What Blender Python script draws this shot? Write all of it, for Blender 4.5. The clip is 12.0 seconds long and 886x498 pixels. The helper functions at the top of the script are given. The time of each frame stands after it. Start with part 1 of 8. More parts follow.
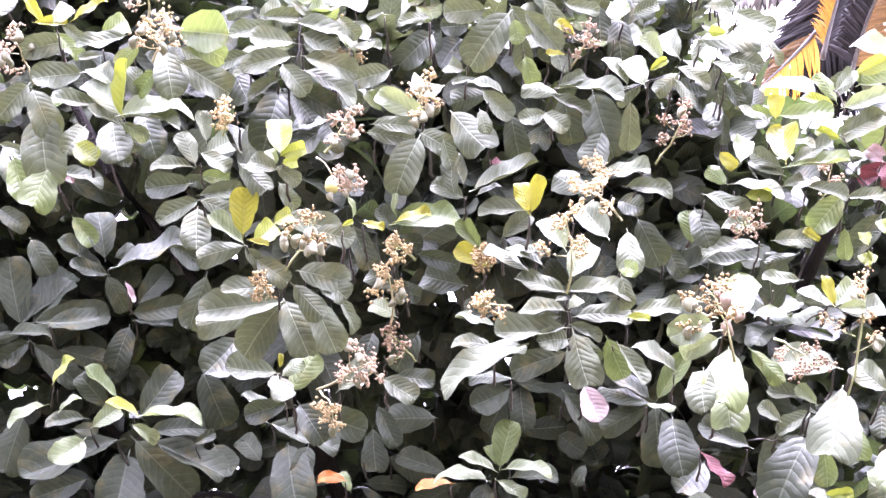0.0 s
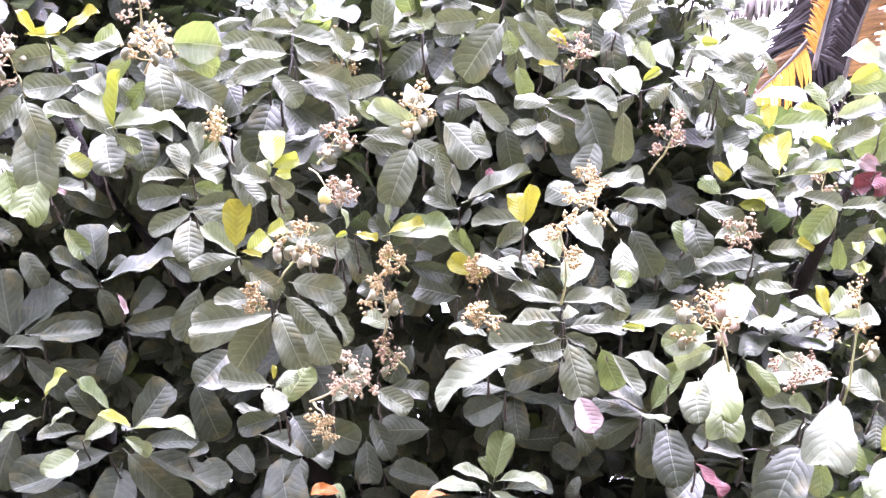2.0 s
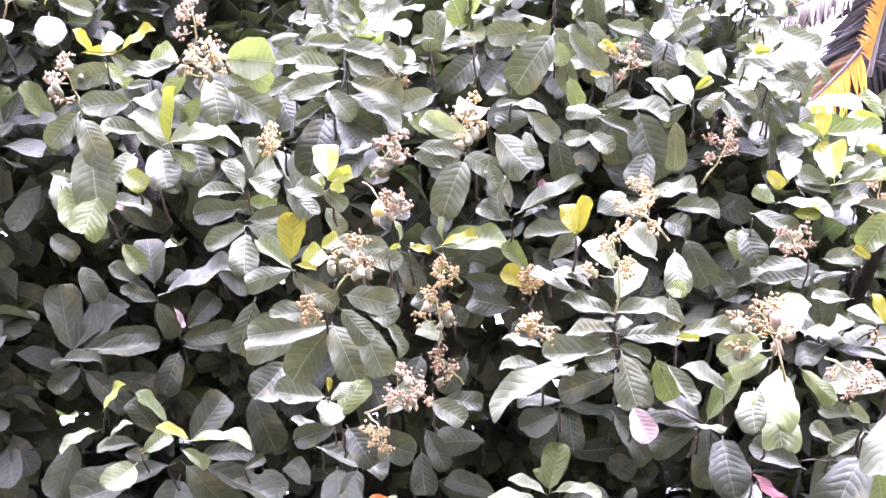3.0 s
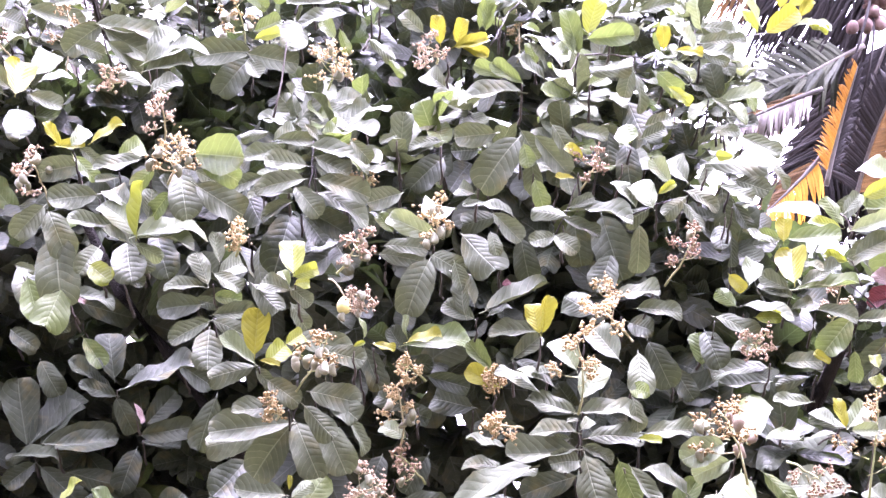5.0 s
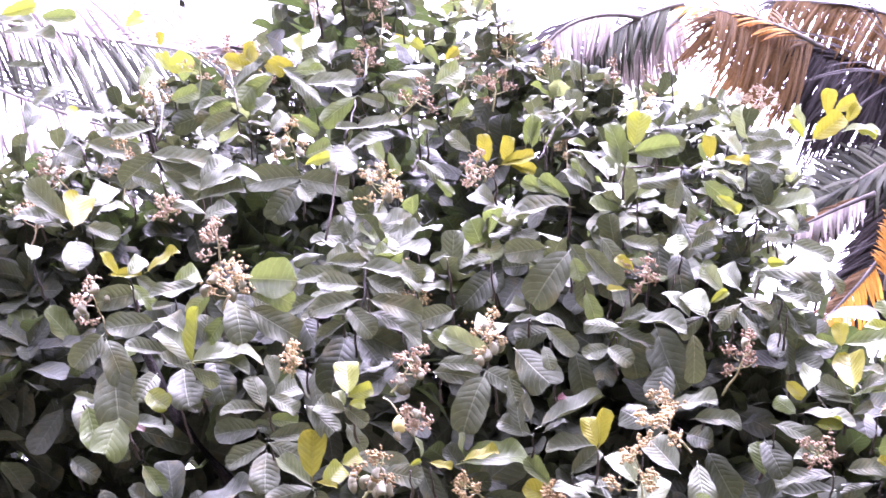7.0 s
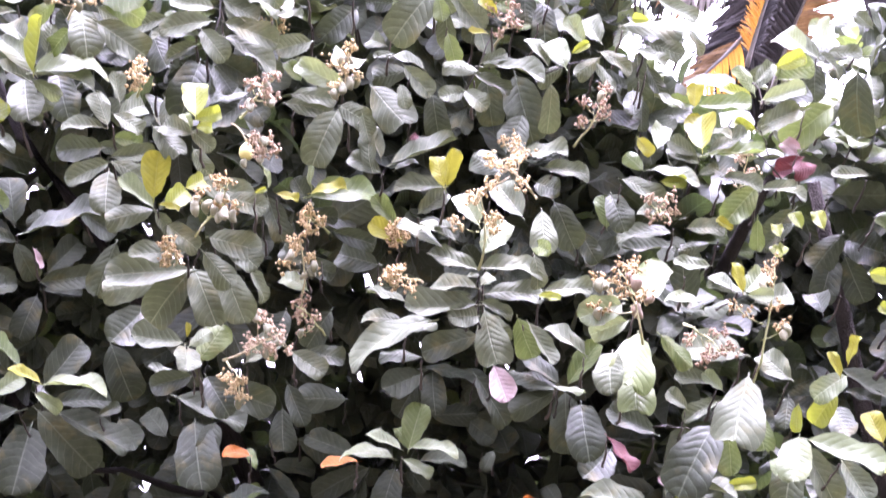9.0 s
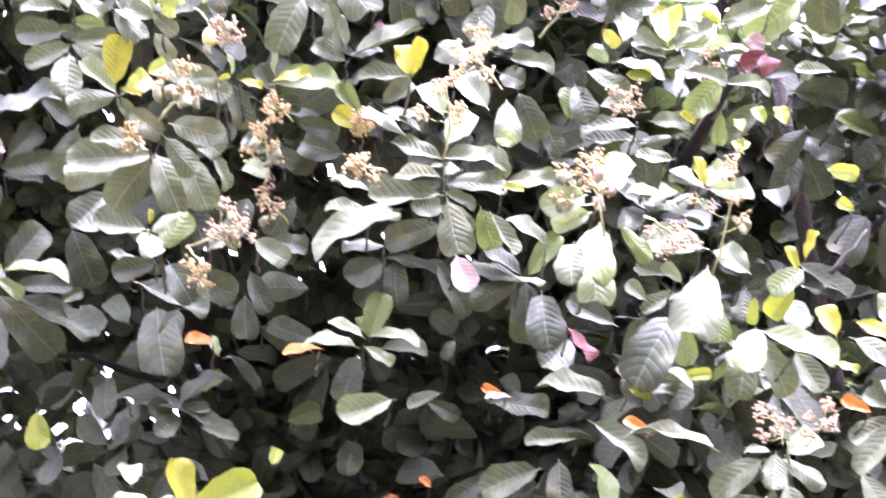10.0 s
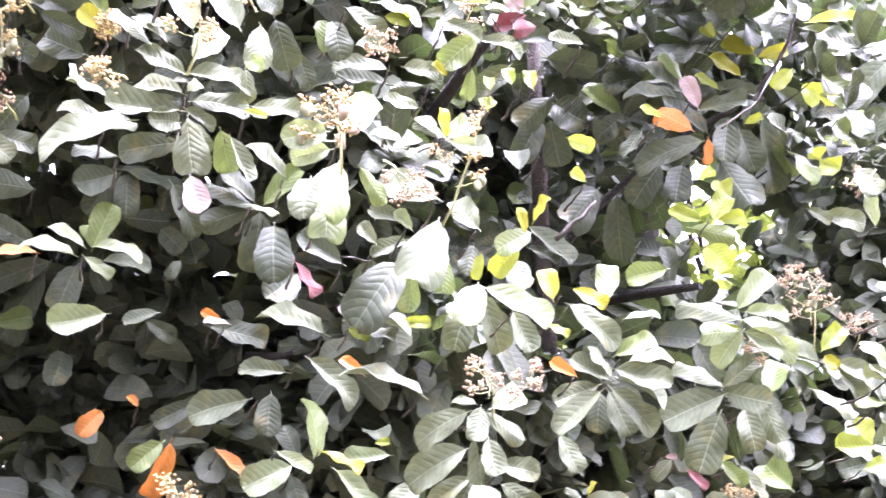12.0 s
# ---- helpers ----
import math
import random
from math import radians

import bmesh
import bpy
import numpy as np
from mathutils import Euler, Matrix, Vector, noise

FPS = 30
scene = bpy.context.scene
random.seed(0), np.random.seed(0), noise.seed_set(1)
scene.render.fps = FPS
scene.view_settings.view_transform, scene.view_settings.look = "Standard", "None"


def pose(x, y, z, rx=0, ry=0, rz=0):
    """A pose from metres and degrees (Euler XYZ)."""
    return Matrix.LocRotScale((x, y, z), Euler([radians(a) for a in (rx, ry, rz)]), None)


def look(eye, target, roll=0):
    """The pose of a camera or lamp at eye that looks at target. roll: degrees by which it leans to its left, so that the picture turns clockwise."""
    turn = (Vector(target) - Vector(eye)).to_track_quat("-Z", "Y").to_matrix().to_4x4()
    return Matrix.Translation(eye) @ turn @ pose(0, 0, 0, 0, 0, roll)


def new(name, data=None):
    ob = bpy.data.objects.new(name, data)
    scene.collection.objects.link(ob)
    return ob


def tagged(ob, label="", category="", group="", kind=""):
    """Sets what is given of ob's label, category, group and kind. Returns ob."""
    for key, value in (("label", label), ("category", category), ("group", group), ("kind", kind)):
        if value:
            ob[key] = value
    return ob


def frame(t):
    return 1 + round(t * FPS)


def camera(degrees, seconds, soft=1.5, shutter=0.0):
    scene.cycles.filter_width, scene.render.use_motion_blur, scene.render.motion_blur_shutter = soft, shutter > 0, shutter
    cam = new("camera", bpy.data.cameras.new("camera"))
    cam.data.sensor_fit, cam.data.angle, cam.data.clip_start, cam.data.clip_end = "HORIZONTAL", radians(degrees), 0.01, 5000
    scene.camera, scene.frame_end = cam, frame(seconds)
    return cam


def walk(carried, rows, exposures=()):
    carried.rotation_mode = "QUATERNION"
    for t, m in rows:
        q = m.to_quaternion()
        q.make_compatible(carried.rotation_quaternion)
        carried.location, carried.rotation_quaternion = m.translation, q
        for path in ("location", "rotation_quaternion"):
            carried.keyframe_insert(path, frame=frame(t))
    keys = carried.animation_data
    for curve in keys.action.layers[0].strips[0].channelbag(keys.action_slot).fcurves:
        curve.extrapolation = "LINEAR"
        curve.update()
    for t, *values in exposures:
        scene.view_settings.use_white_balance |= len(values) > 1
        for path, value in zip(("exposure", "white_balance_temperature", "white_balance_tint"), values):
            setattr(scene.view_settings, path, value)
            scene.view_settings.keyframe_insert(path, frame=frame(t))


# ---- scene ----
# ---- camera ----
cam = camera(36, 12.0, soft=1.45, shutter=0.5)


def aim(x, y, z, yaw, pitch, roll):
    """A pose from yaw to the left of +y, pitch above level and lean, in degrees."""
    a, b = radians(yaw), radians(pitch)
    way = Vector((-math.sin(a) * math.cos(b), math.cos(a) * math.cos(b), math.sin(b)))
    eye = Vector((x, y, z))
    return look(eye, eye + way, roll)


walk(cam, [
    (0, aim(-0.012, -0.009, 1.631, 0.11, 17.10, -1.10)),
    (0.5, aim(-0.011, -0.005, 1.630, -0.09, 17.33, -1.15)),
    (1, aim(-0.008, 0.002, 1.628, -0.48, 17.34, -1.31)),
    (1.5, aim(-0.013, -0.005, 1.631, 0.18, 17.52, -1.32)),
    (2, aim(-0.015, -0.002, 1.634, -0.24, 17.54, -1.39)),
    (2.5, aim(-0.015, -0.006, 1.632, 1.13, 17.88, -1.12)),
    (3, aim(-0.014, -0.013, 1.630, 2.11, 18.09, -1.18)),
    (3.5, aim(-0.011, -0.019, 1.629, 1.14, 19.80, -1.10)),
    (3.7, aim(-0.009, -0.027, 1.628, 0.53, 20.66, -1.03)),
    (5.3, aim(-0.028, -0.020, 1.615, 0.14, 22.63, -0.89)),
    (5.5, aim(-0.025, -0.020, 1.618, 0.02, 22.97, -0.94)),
    (6, aim(-0.019, -0.019, 1.614, 0.90, 24.65, -1.33)),
    (6.5, aim(-0.020, -0.032, 1.620, 2.42, 26.56, -1.68)),
    (6.7, aim(-0.018, -0.032, 1.615, 3.18, 27.63, -1.72)),
    (8.3, aim(0.012, 0.014, 1.572, -2.01, 21.38, -0.88)),
    (8.5, aim(0.014, 0.030, 1.575, -2.24, 19.70, -0.43)),
    (9, aim(0.017, 0.030, 1.578, -3.14, 17.15, 0.21)),
    (9.5, aim(0.018, 0.034, 1.574, -3.11, 14.47, -0.00)),
    (10, aim(0.014, 0.023, 1.569, -4.81, 12.66, 0.52)),
    (10.5, aim(0.010, 0.020, 1.563, -8.31, 10.34, 1.79)),
    (10.6, aim(0.005, 0.032, 1.568, -8.94, 10.13, 1.84)),
    (11, aim(0.017, 0.014, 1.560, -11.69, 9.60, 2.96)),
    (11.5, aim(0.023, 0.011, 1.562, -13.20, 10.03, 4.27)),
    (11.7, aim(0.027, 0.013, 1.565, -14.52, 10.34, 4.54)),
    (12, aim(0.042, 0.034, 1.572, -15.89, 10.52, 5.44)),
], exposures=[(0.0, 3.71, 5570, 45), (3.7, 3.71, 5590, 47), (5.5, 3.23, 5560, 52), (6.7, 3.05, 5530, 56), (8.4, 3.11, 5540, 51), (9.5, 3.67, 5600, 45), (10.5, 4.03, 5600, 41), (12.0, 4.15, 5690, 38)])

# ---- sky and sun: bright overcast day, the sun a veiled glow high over the tree ----
world = bpy.data.worlds.new("sky")
scene.world = world
world.use_nodes = True
nt = world.node_tree
sky = nt.nodes.new("ShaderNodeTexSky")
sky.sky_type = "NISHITA"
sky.sun_disc = False
sky.sun_elevation, sky.sun_rotation = radians(83), radians(51)
sky.air_density, sky.dust_density, sky.ozone_density = 1.0, 6.0, 1.0
veil = nt.nodes.new("ShaderNodeHueSaturation")
veil.inputs["Saturation"].default_value, veil.inputs["Value"].default_value = 0.06, 2.1
nt.links.new(sky.outputs[0], veil.inputs["Color"])
nt.links.new(veil.outputs[0], nt.nodes["Background"].inputs["Color"])
nt.nodes["Background"].inputs["Strength"].default_value = 0.155
sun = new("sun", bpy.data.lights.new("sun", "SUN"))
sun.data.energy, sun.data.angle, sun.data.color = 0.6, radians(30), (1.0, 0.97, 0.92)
sun.matrix_world = look((1.0, 0.8, 10), (0, 0, 0))

# ---- materials ----
def nodes_of(name):
    m = bpy.data.materials.new(name)
    m.use_nodes = True
    return m, m.node_tree, m.node_tree.nodes["Principled BSDF"]


def math_node(t, op, a, b=None, clamp=False):
    n = t.nodes.new("ShaderNodeMath")
    n.operation, n.use_clamp = op, clamp
    for k, v in enumerate((a, b)):
        if v is None:
            continue
        if isinstance(v, (int, float)):
            n.inputs[k].default_value = v
        else:
            t.links.new(v, n.inputs[k])
    return n.outputs[0]


def mix_colour(t, fac, a, b):
    n = t.nodes.new("ShaderNodeMix")
    n.data_type = "RGBA"
    for sock, v in ((n.inputs[0], fac), (n.inputs[6], a), (n.inputs[7], b)):
        if isinstance(v, (int, float)):
            sock.default_value = v
        elif isinstance(v, tuple):
            sock.default_value = (*v, 1)
        else:
            t.links.new(v, sock)
    return n.outputs[2]


def noise_tex(t, vec, scale, detail=3.0):
    n = t.nodes.new("ShaderNodeTexNoise")
    n.inputs["Scale"].default_value, n.inputs["Detail"].default_value = scale, detail
    if vec is not None:
        t.links.new(vec, n.inputs["Vector"])
    return n.outputs["Fac"]


def leaf_material(name, one, two, vein, through_colour, through_part, rough=0.42, island=False, blotch=(0.2, 0.16, 0.05), gloss=0.22):
    """Leaf blade: two shades by leaf, pale midrib and side veins with relief, faint blotches, light through the blade."""
    m, t, bsdf = nodes_of(name)
    if island:
        rnd = t.nodes.new("ShaderNodeNewGeometry").outputs["Random Per Island"]
    else:
        rnd = t.nodes.new("ShaderNodeObjectInfo").outputs["Random"]
    uv = t.nodes.new("ShaderNodeUVMap").outputs[0]
    sep = t.nodes.new("ShaderNodeSeparateXYZ")
    t.links.new(uv, sep.inputs[0])
    across = math_node(t, "ABSOLUTE", math_node(t, "SUBTRACT", sep.outputs[0], 0.5))
    rib = math_node(t, "SUBTRACT", 1.0, math_node(t, "MULTIPLY", across, 34.0), True)
    slant = math_node(t, "SUBTRACT", sep.outputs[1], math_node(t, "MULTIPLY", math_node(t, "POWER", across, 1.35), 0.62))
    saw = math_node(t, "FRACT", math_node(t, "ADD", math_node(t, "MULTIPLY", slant, 8.0), math_node(t, "MULTIPLY", noise_tex(t, t.nodes.new("ShaderNodeNewGeometry").outputs["Position"], 17.0, 2.0), 0.7)))
    ridge = math_node(t, "ABSOLUTE", math_node(t, "SUBTRACT", saw, 0.5))
    side = math_node(t, "SUBTRACT", 1.0, math_node(t, "MULTIPLY", ridge, 14.0), True)
    pale = math_node(t, "MAXIMUM", rib, math_node(t, "MULTIPLY", side, 0.55))
    geo = t.nodes.new("ShaderNodeNewGeometry").outputs["Position"]
    big = noise_tex(t, geo, 14.0)
    small = noise_tex(t, geo, 160.0, 2.0)
    mid = noise_tex(t, geo, 48.0, 3.0)
    base = mix_colour(t, rnd, one, two)
    spots = math_node(t, "MULTIPLY", math_node(t, "SUBTRACT", big, 0.56), 2.2, True)
    base = mix_colour(t, spots, base, blotch)
    base = mix_colour(t, math_node(t, "MULTIPLY", math_node(t, "SUBTRACT", small, 0.3), 0.25, True), base, (0.03, 0.04, 0.02))
    base = mix_colour(t, math_node(t, "MULTIPLY", math_node(t, "SUBTRACT", mid, 0.42), 1.5, True), base, tuple(0.55 * c for c in one))
    base = mix_colour(t, math_node(t, "MULTIPLY", pale, 0.75), base, vein)
    t.links.new(base, bsdf.inputs["Base Color"])
    bsdf.inputs["Specular IOR Level"].default_value = gloss
    t.links.new(math_node(t, "ADD", math_node(t, "MULTIPLY", big, 0.25), rough - 0.12), bsdf.inputs["Roughness"])
    # the blade swells between the sunken side veins
    pillow = math_node(t, "SUBTRACT", 1.0, math_node(t, "POWER", math_node(t, "SUBTRACT", 1.0, math_node(t, "MULTIPLY", ridge, 2.0)), 2.0))
    edge = math_node(t, "MULTIPLY", math_node(t, "SUBTRACT", 0.5, across), 4.0, True)
    relief = math_node(t, "ADD", math_node(t, "MULTIPLY", small, 0.12), math_node(t, "MULTIPLY", mid, 0.9))
    swell = math_node(t, "ADD", relief, math_node(t, "MULTIPLY", math_node(t, "MULTIPLY", pillow, edge), 0.65))
    height = math_node(t, "SUBTRACT", swell, math_node(t, "MULTIPLY", rib, 0.6))
    bump = t.nodes.new("ShaderNodeBump")
    bump.inputs["Strength"].default_value, bump.inputs["Distance"].default_value = 0.5, 0.0032
    t.links.new(height, bump.inputs["Height"])
    t.links.new(bump.outputs[0], bsdf.inputs["Normal"])
    glow = t.nodes.new("ShaderNodeBsdfTranslucent")
    t.links.new(mix_colour(t, math_node(t, "MULTIPLY", pale, 0.5), through_colour, vein), glow.inputs["Color"])
    mix = t.nodes.new("ShaderNodeMixShader")
    mix.inputs[0].default_value = through_part
    t.links.new(bsdf.outputs[0], mix.inputs[1])
    t.links.new(glow.outputs[0], mix.inputs[2])
    t.links.new(mix.outputs[0], t.nodes["Material Output"].inputs["Surface"])
    return m


def plain_material(name, one, two, rough=0.6, scale=30.0, relief=0.3, distance=0.004, obj_random=True):
    """A surface in two shades broken by noise, with fine relief."""
    m, t, bsdf = nodes_of(name)
    geo = t.nodes.new("ShaderNodeNewGeometry").outputs["Position"]
    n1, n2 = noise_tex(t, geo, scale), noise_tex(t, geo, scale * 7)
    fac = math_node(t, "ADD", math_node(t, "MULTIPLY", n1, 0.7), math_node(t, "MULTIPLY", n2, 0.3))
    if obj_random:
        rnd = t.nodes.new("ShaderNodeObjectInfo").outputs["Random"]
        fac = math_node(t, "ADD", math_node(t, "MULTIPLY", fac, 0.6), math_node(t, "MULTIPLY", rnd, 0.4))
    ramp = math_node(t, "MULTIPLY", math_node(t, "SUBTRACT", fac, 0.3), 2.5, True)
    t.links.new(mix_colour(t, ramp, one, two), bsdf.inputs["Base Color"])
    bsdf.inputs["Roughness"].default_value = rough
    bsdf.inputs["Specular IOR Level"].default_value = 0.25
    bump = t.nodes.new("ShaderNodeBump")
    bump.inputs["Strength"].default_value, bump.inputs["Distance"].default_value = relief, distance
    t.links.new(math_node(t, "ADD", n1, n2), bump.inputs["Height"])
    t.links.new(bump.outputs[0], bsdf.inputs["Normal"])
    return m


LEAF = {
    # d and w are both mature leaf: d coloured for shade, w for light
    "d": leaf_material("leaf_shaded_mature", (0.034, 0.042, 0.026), (0.070, 0.082, 0.050), (0.135, 0.155, 0.105), (0.18, 0.22, 0.07), 0.04, rough=0.52, gloss=0.22),
    "w": leaf_material("leaf_lit_mature", (0.078, 0.092, 0.054), (0.130, 0.148, 0.092), (0.25, 0.27, 0.18), (0.26, 0.30, 0.10), 0.05, rough=0.58, gloss=0.22),
    "g": leaf_material("leaf_green", (0.08, 0.11, 0.035), (0.125, 0.155, 0.055), (0.24, 0.28, 0.13), (0.25, 0.32, 0.07), 0.15),
    "l": leaf_material("leaf_young", (0.105, 0.132, 0.062), (0.152, 0.182, 0.094), (0.29, 0.33, 0.20), (0.45, 0.52, 0.18), 0.13, rough=0.5, gloss=0.35),
    "y": leaf_material("leaf_lime", (0.125, 0.16, 0.02), (0.18, 0.205, 0.03), (0.24, 0.26, 0.08), (0.32, 0.35, 0.03), 0.3),
    "Y": leaf_material("leaf_yellow", (0.17, 0.172, 0.012), (0.23, 0.225, 0.018), (0.25, 0.24, 0.05), (0.26, 0.24, 0.02), 0.28),
    "o": leaf_material("leaf_orange", (0.36, 0.115, 0.02), (0.44, 0.17, 0.03), (0.48, 0.26, 0.10), (0.7, 0.2, 0.03), 0.25),
    "p": leaf_material("leaf_pink", (0.20, 0.155, 0.14), (0.25, 0.195, 0.18), (0.36, 0.28, 0.26), (0.5, 0.25, 0.2), 0.1, rough=0.6, gloss=0.2),
    "r": leaf_material("leaf_red", (0.08, 0.026, 0.028), (0.12, 0.045, 0.045), (0.20, 0.10, 0.09), (0.3, 0.06, 0.05), 0.08, rough=0.6, gloss=0.15),
}
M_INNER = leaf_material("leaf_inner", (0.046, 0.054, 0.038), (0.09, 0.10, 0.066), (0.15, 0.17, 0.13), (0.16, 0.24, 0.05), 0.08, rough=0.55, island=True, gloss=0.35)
M_FAR = leaf_material("leaf_far", (0.062, 0.09, 0.02), (0.115, 0.138, 0.03), (0.18, 0.20, 0.08), (0.22, 0.27, 0.035), 0.25, island=True)
M_BARK = plain_material("bark", (0.018, 0.015, 0.014), (0.052, 0.042, 0.037), 0.85, 22, 0.8, 0.02)
M_TWIG = plain_material("twig", (0.035, 0.03, 0.026), (0.085, 0.07, 0.055), 0.7, 60)
M_STALK = plain_material("stalk", (0.30, 0.33, 0.14), (0.42, 0.36, 0.22), 0.6, 60)
M_BLOOM = plain_material("blossom", (0.26, 0.18, 0.078), (0.44, 0.345, 0.178), 0.7, 60)
M_ROSE = plain_material("blossom_rose", (0.24, 0.16, 0.10), (0.40, 0.31, 0.205), 0.7, 60)
M_NUT = plain_material("nut", (0.15, 0.155, 0.09), (0.24, 0.23, 0.15), 0.4, 50, 0.2)
M_BROWN_NUT = plain_material("nut_brown", (0.15, 0.11, 0.075), (0.23, 0.175, 0.12), 0.45, 50, 0.2)
M_APPLE = plain_material("cashew_apple", (0.48, 0.46, 0.12), (0.58, 0.52, 0.20), 0.35, 50, 0.2)
M_RACHIS = plain_material("rachis", (0.09, 0.08, 0.075), (0.19, 0.165, 0.14), 0.5, 40)
M_COCO = plain_material("unripe_coconut", (0.11, 0.065, 0.055), (0.23, 0.15, 0.125), 0.6, 26)
# dark so that the added walls throw little light back on the tree
M_WALL = plain_material("unseen_dark_wall", (0.04, 0.045, 0.035), (0.09, 0.09, 0.075), 0.9, 2.0, 0.4, 0.01, False)
M_GROUND = plain_material("soil_and_grass", (0.035, 0.04, 0.02), (0.075, 0.06, 0.04), 0.95, 3.0, 0.8, 0.05, False)


# ---- shapes ----
def part(name, bm, material, parent=None, label=""):
    me = bpy.data.meshes.new(name)
    bm.to_mesh(me)
    bm.free()
    me.materials.append(material)
    ob = new(name, me)
    ob.parent = parent
    if label:
        ob["label"] = label
    return ob


def smooth(me):
    me.polygons.foreach_set("use_smooth", [True] * len(me.polygons))


def tube(bm, pts, radii, sides=6):
    """A tapering round stem through the points."""
    rings, n = [], len(pts)
    for k, p in enumerate(pts):
        way = (pts[min(k + 1, n - 1)] - pts[max(k - 1, 0)]).normalized()
        a = way.orthogonal().normalized()
        b = way.cross(a)
        rings.append([bm.verts.new(p + radii[k] * (math.cos(q) * a + math.sin(q) * b)) for q in (math.tau * i / sides for i in range(sides))])
    for r, s in zip(rings, rings[1:]):
        best = min(range(sides), key=lambda o: (r[0].co - s[o].co).length)
        for i in range(sides):
            f = bm.faces.new((r[i], r[(i + 1) % sides], s[(i + 1 + best) % sides], s[(i + best) % sides]))
            f.smooth = True
    bm.faces.new(rings[-1])
    bm.faces.new(list(reversed(rings[0])))


def bend(a, b, sag, steps=6, wob=0.0, seed=0):
    """Points from a to b, bowed by sag, with a slight wander."""
    r = random.Random(seed)
    out = []
    for k in range(steps + 1):
        f = k / steps
        j = Vector((r.uniform(-1, 1), r.uniform(-1, 1), r.uniform(-1, 1))) * wob * (0 < k < steps)
        out.append(a.lerp(b, f) + Vector(sag) * 4 * f * (1 - f) + j)
    return out


def blade(arch, fold, wave, cols=6, rows=11, seed=0, notch=0.0):
    """Vertices, faces and UVs of an obovate leaf blade: base at the origin, tip at y = 1, one wide, z up."""
    r = random.Random(seed)
    ph = [r.uniform(0, 6.3) for _ in range(4)]
    vs, uvs, fs = [], [], []
    for i in range(rows + 1):
        s = i / rows
        y = 1 - (1 - s) ** 1.6 if s > 0 else 0.0
        w = 0.5 * (y ** 0.56) * max(1 - y, 0) ** 0.25 / 0.606 if i < rows else 0.0
        w = max(w, 0.02 if i < rows else 0.11) * (1 + 0.05 * math.sin(9 * y + ph[0]) + 0.03 * math.sin(23 * y + ph[2]))
        for j in range(cols + 1):
            q = 2 * j / cols - 1
            x = q * w
            z = -arch * y * y + fold * abs(x) + wave * (abs(q) ** 2) * math.sin(11 * y + ph[1] + (1.5 if q > 0 else 0)) * y
            z += 0.25 * wave * math.sin(6 * x + 5 * y + ph[2])
            yy = y - notch * (abs(q) < 0.3) * (i == rows) - 0.25 * arch * arch * y ** 3
            vs.append((x + 0.03 * math.sin(3 * y + ph[3]) * y, yy, z))
            uvs.append((0.5 + 0.5 * q * min(1.0, w / 0.36), y))
    for i in range(rows):
        for j in range(cols):
            a = i * (cols + 1) + j
            fs.append((a, a + 1, a + cols + 2, a + cols + 1))
    return vs, fs, uvs


def blade_mesh(name, material, petiole=0.10, **kw):
    vs, fs, uvs = blade(**kw)
    n = len(vs)
    # the petiole: a thin three-sided stem behind the base
    for y, rad in ((-petiole, 0.012), (0.06, 0.014)):
        for k in range(3):
            vs.append((rad * math.cos(2.1 * k) * 1.6, y, rad * math.sin(2.1 * k) - 0.012))
            uvs.append((0.5, 0.0))
    for k in range(3):
        fs.append((n + k, n + (k + 1) % 3, n + 3 + (k + 1) % 3, n + 3 + k))
    me = bpy.data.meshes.new(name)
    me.from_pydata(vs, [], fs)
    lay = me.uv_layers.new(name="UVMap")
    idx = [i for f in fs for i in f]
    lay.data.foreach_set("uv", [c for i in idx for c in uvs[i]])
    smooth(me)
    me.materials.append(material)
    return me


SHAPES = [dict(arch=0.10, fold=0.20, wave=0.06), dict(arch=0.22, fold=0.30, wave=0.08), dict(arch=0.36, fold=0.12, wave=0.08), dict(arch=0.02, fold=0.26, wave=0.07),
          dict(arch=0.18, fold=-0.18, wave=0.07, notch=0.03), dict(arch=-0.05, fold=0.22, wave=0.09), dict(arch=0.40, fold=0.2, wave=0.09)]
leaf_meshes = {}


def leaf_mesh(k, tint):
    if (k, tint) not in leaf_meshes:
        leaf_meshes[k, tint] = blade_mesh("leaf", LEAF[tint], seed=k, **SHAPES[k])
    return leaf_meshes[k, tint]


def leaf_turn(az, el, roll):
    return Matrix.Rotation(radians(az), 4, "Z") @ Matrix.Rotation(radians(el), 4, "X") @ Matrix.Rotation(radians(roll), 4, "Y")


pick = random.Random(5)
TWIGS = []


def leaf(twig, x, y, z, az, el, roll, length, width, tint="d"):
    """A leaf on a twig, from its base, azimuth from +y, rise, turn about its midrib, length and width in metres."""
    ob = new("leaf", leaf_mesh(pick.choice((0, 3, 5)) if tint in "yYp" else pick.randrange(len(SHAPES)), tint))
    ob.parent = twig
    ob.matrix_basis = Matrix.Translation((x, y, z)) @ leaf_turn(az, el, roll) @ Matrix.Diagonal((width, length, length, 1))
    return ob


def twig(tree, x, y, z, dx, dy, dz, length, thick=0.0023, material=None):
    """A leafy twig that ends at (x, y, z), growing along (dx, dy, dz)."""
    tip = Vector((x, y, z))
    way = Vector((dx, dy, dz)).normalized()
    TWIGS.append((x, y, z))
    bm = bmesh.new()
    root = tip - way * length * 0.35 + Vector((0, 0.85, -0.1)) * length
    tube(bm, bend(root, tip, (0, 0, -0.05 * length), 5, 0.004, int(x * 1000) ^ int(z * 777)), [thick * (1.9 - 0.22 * k) for k in range(6)], 5)
    return part("twig", bm, material or M_TWIG, tree)


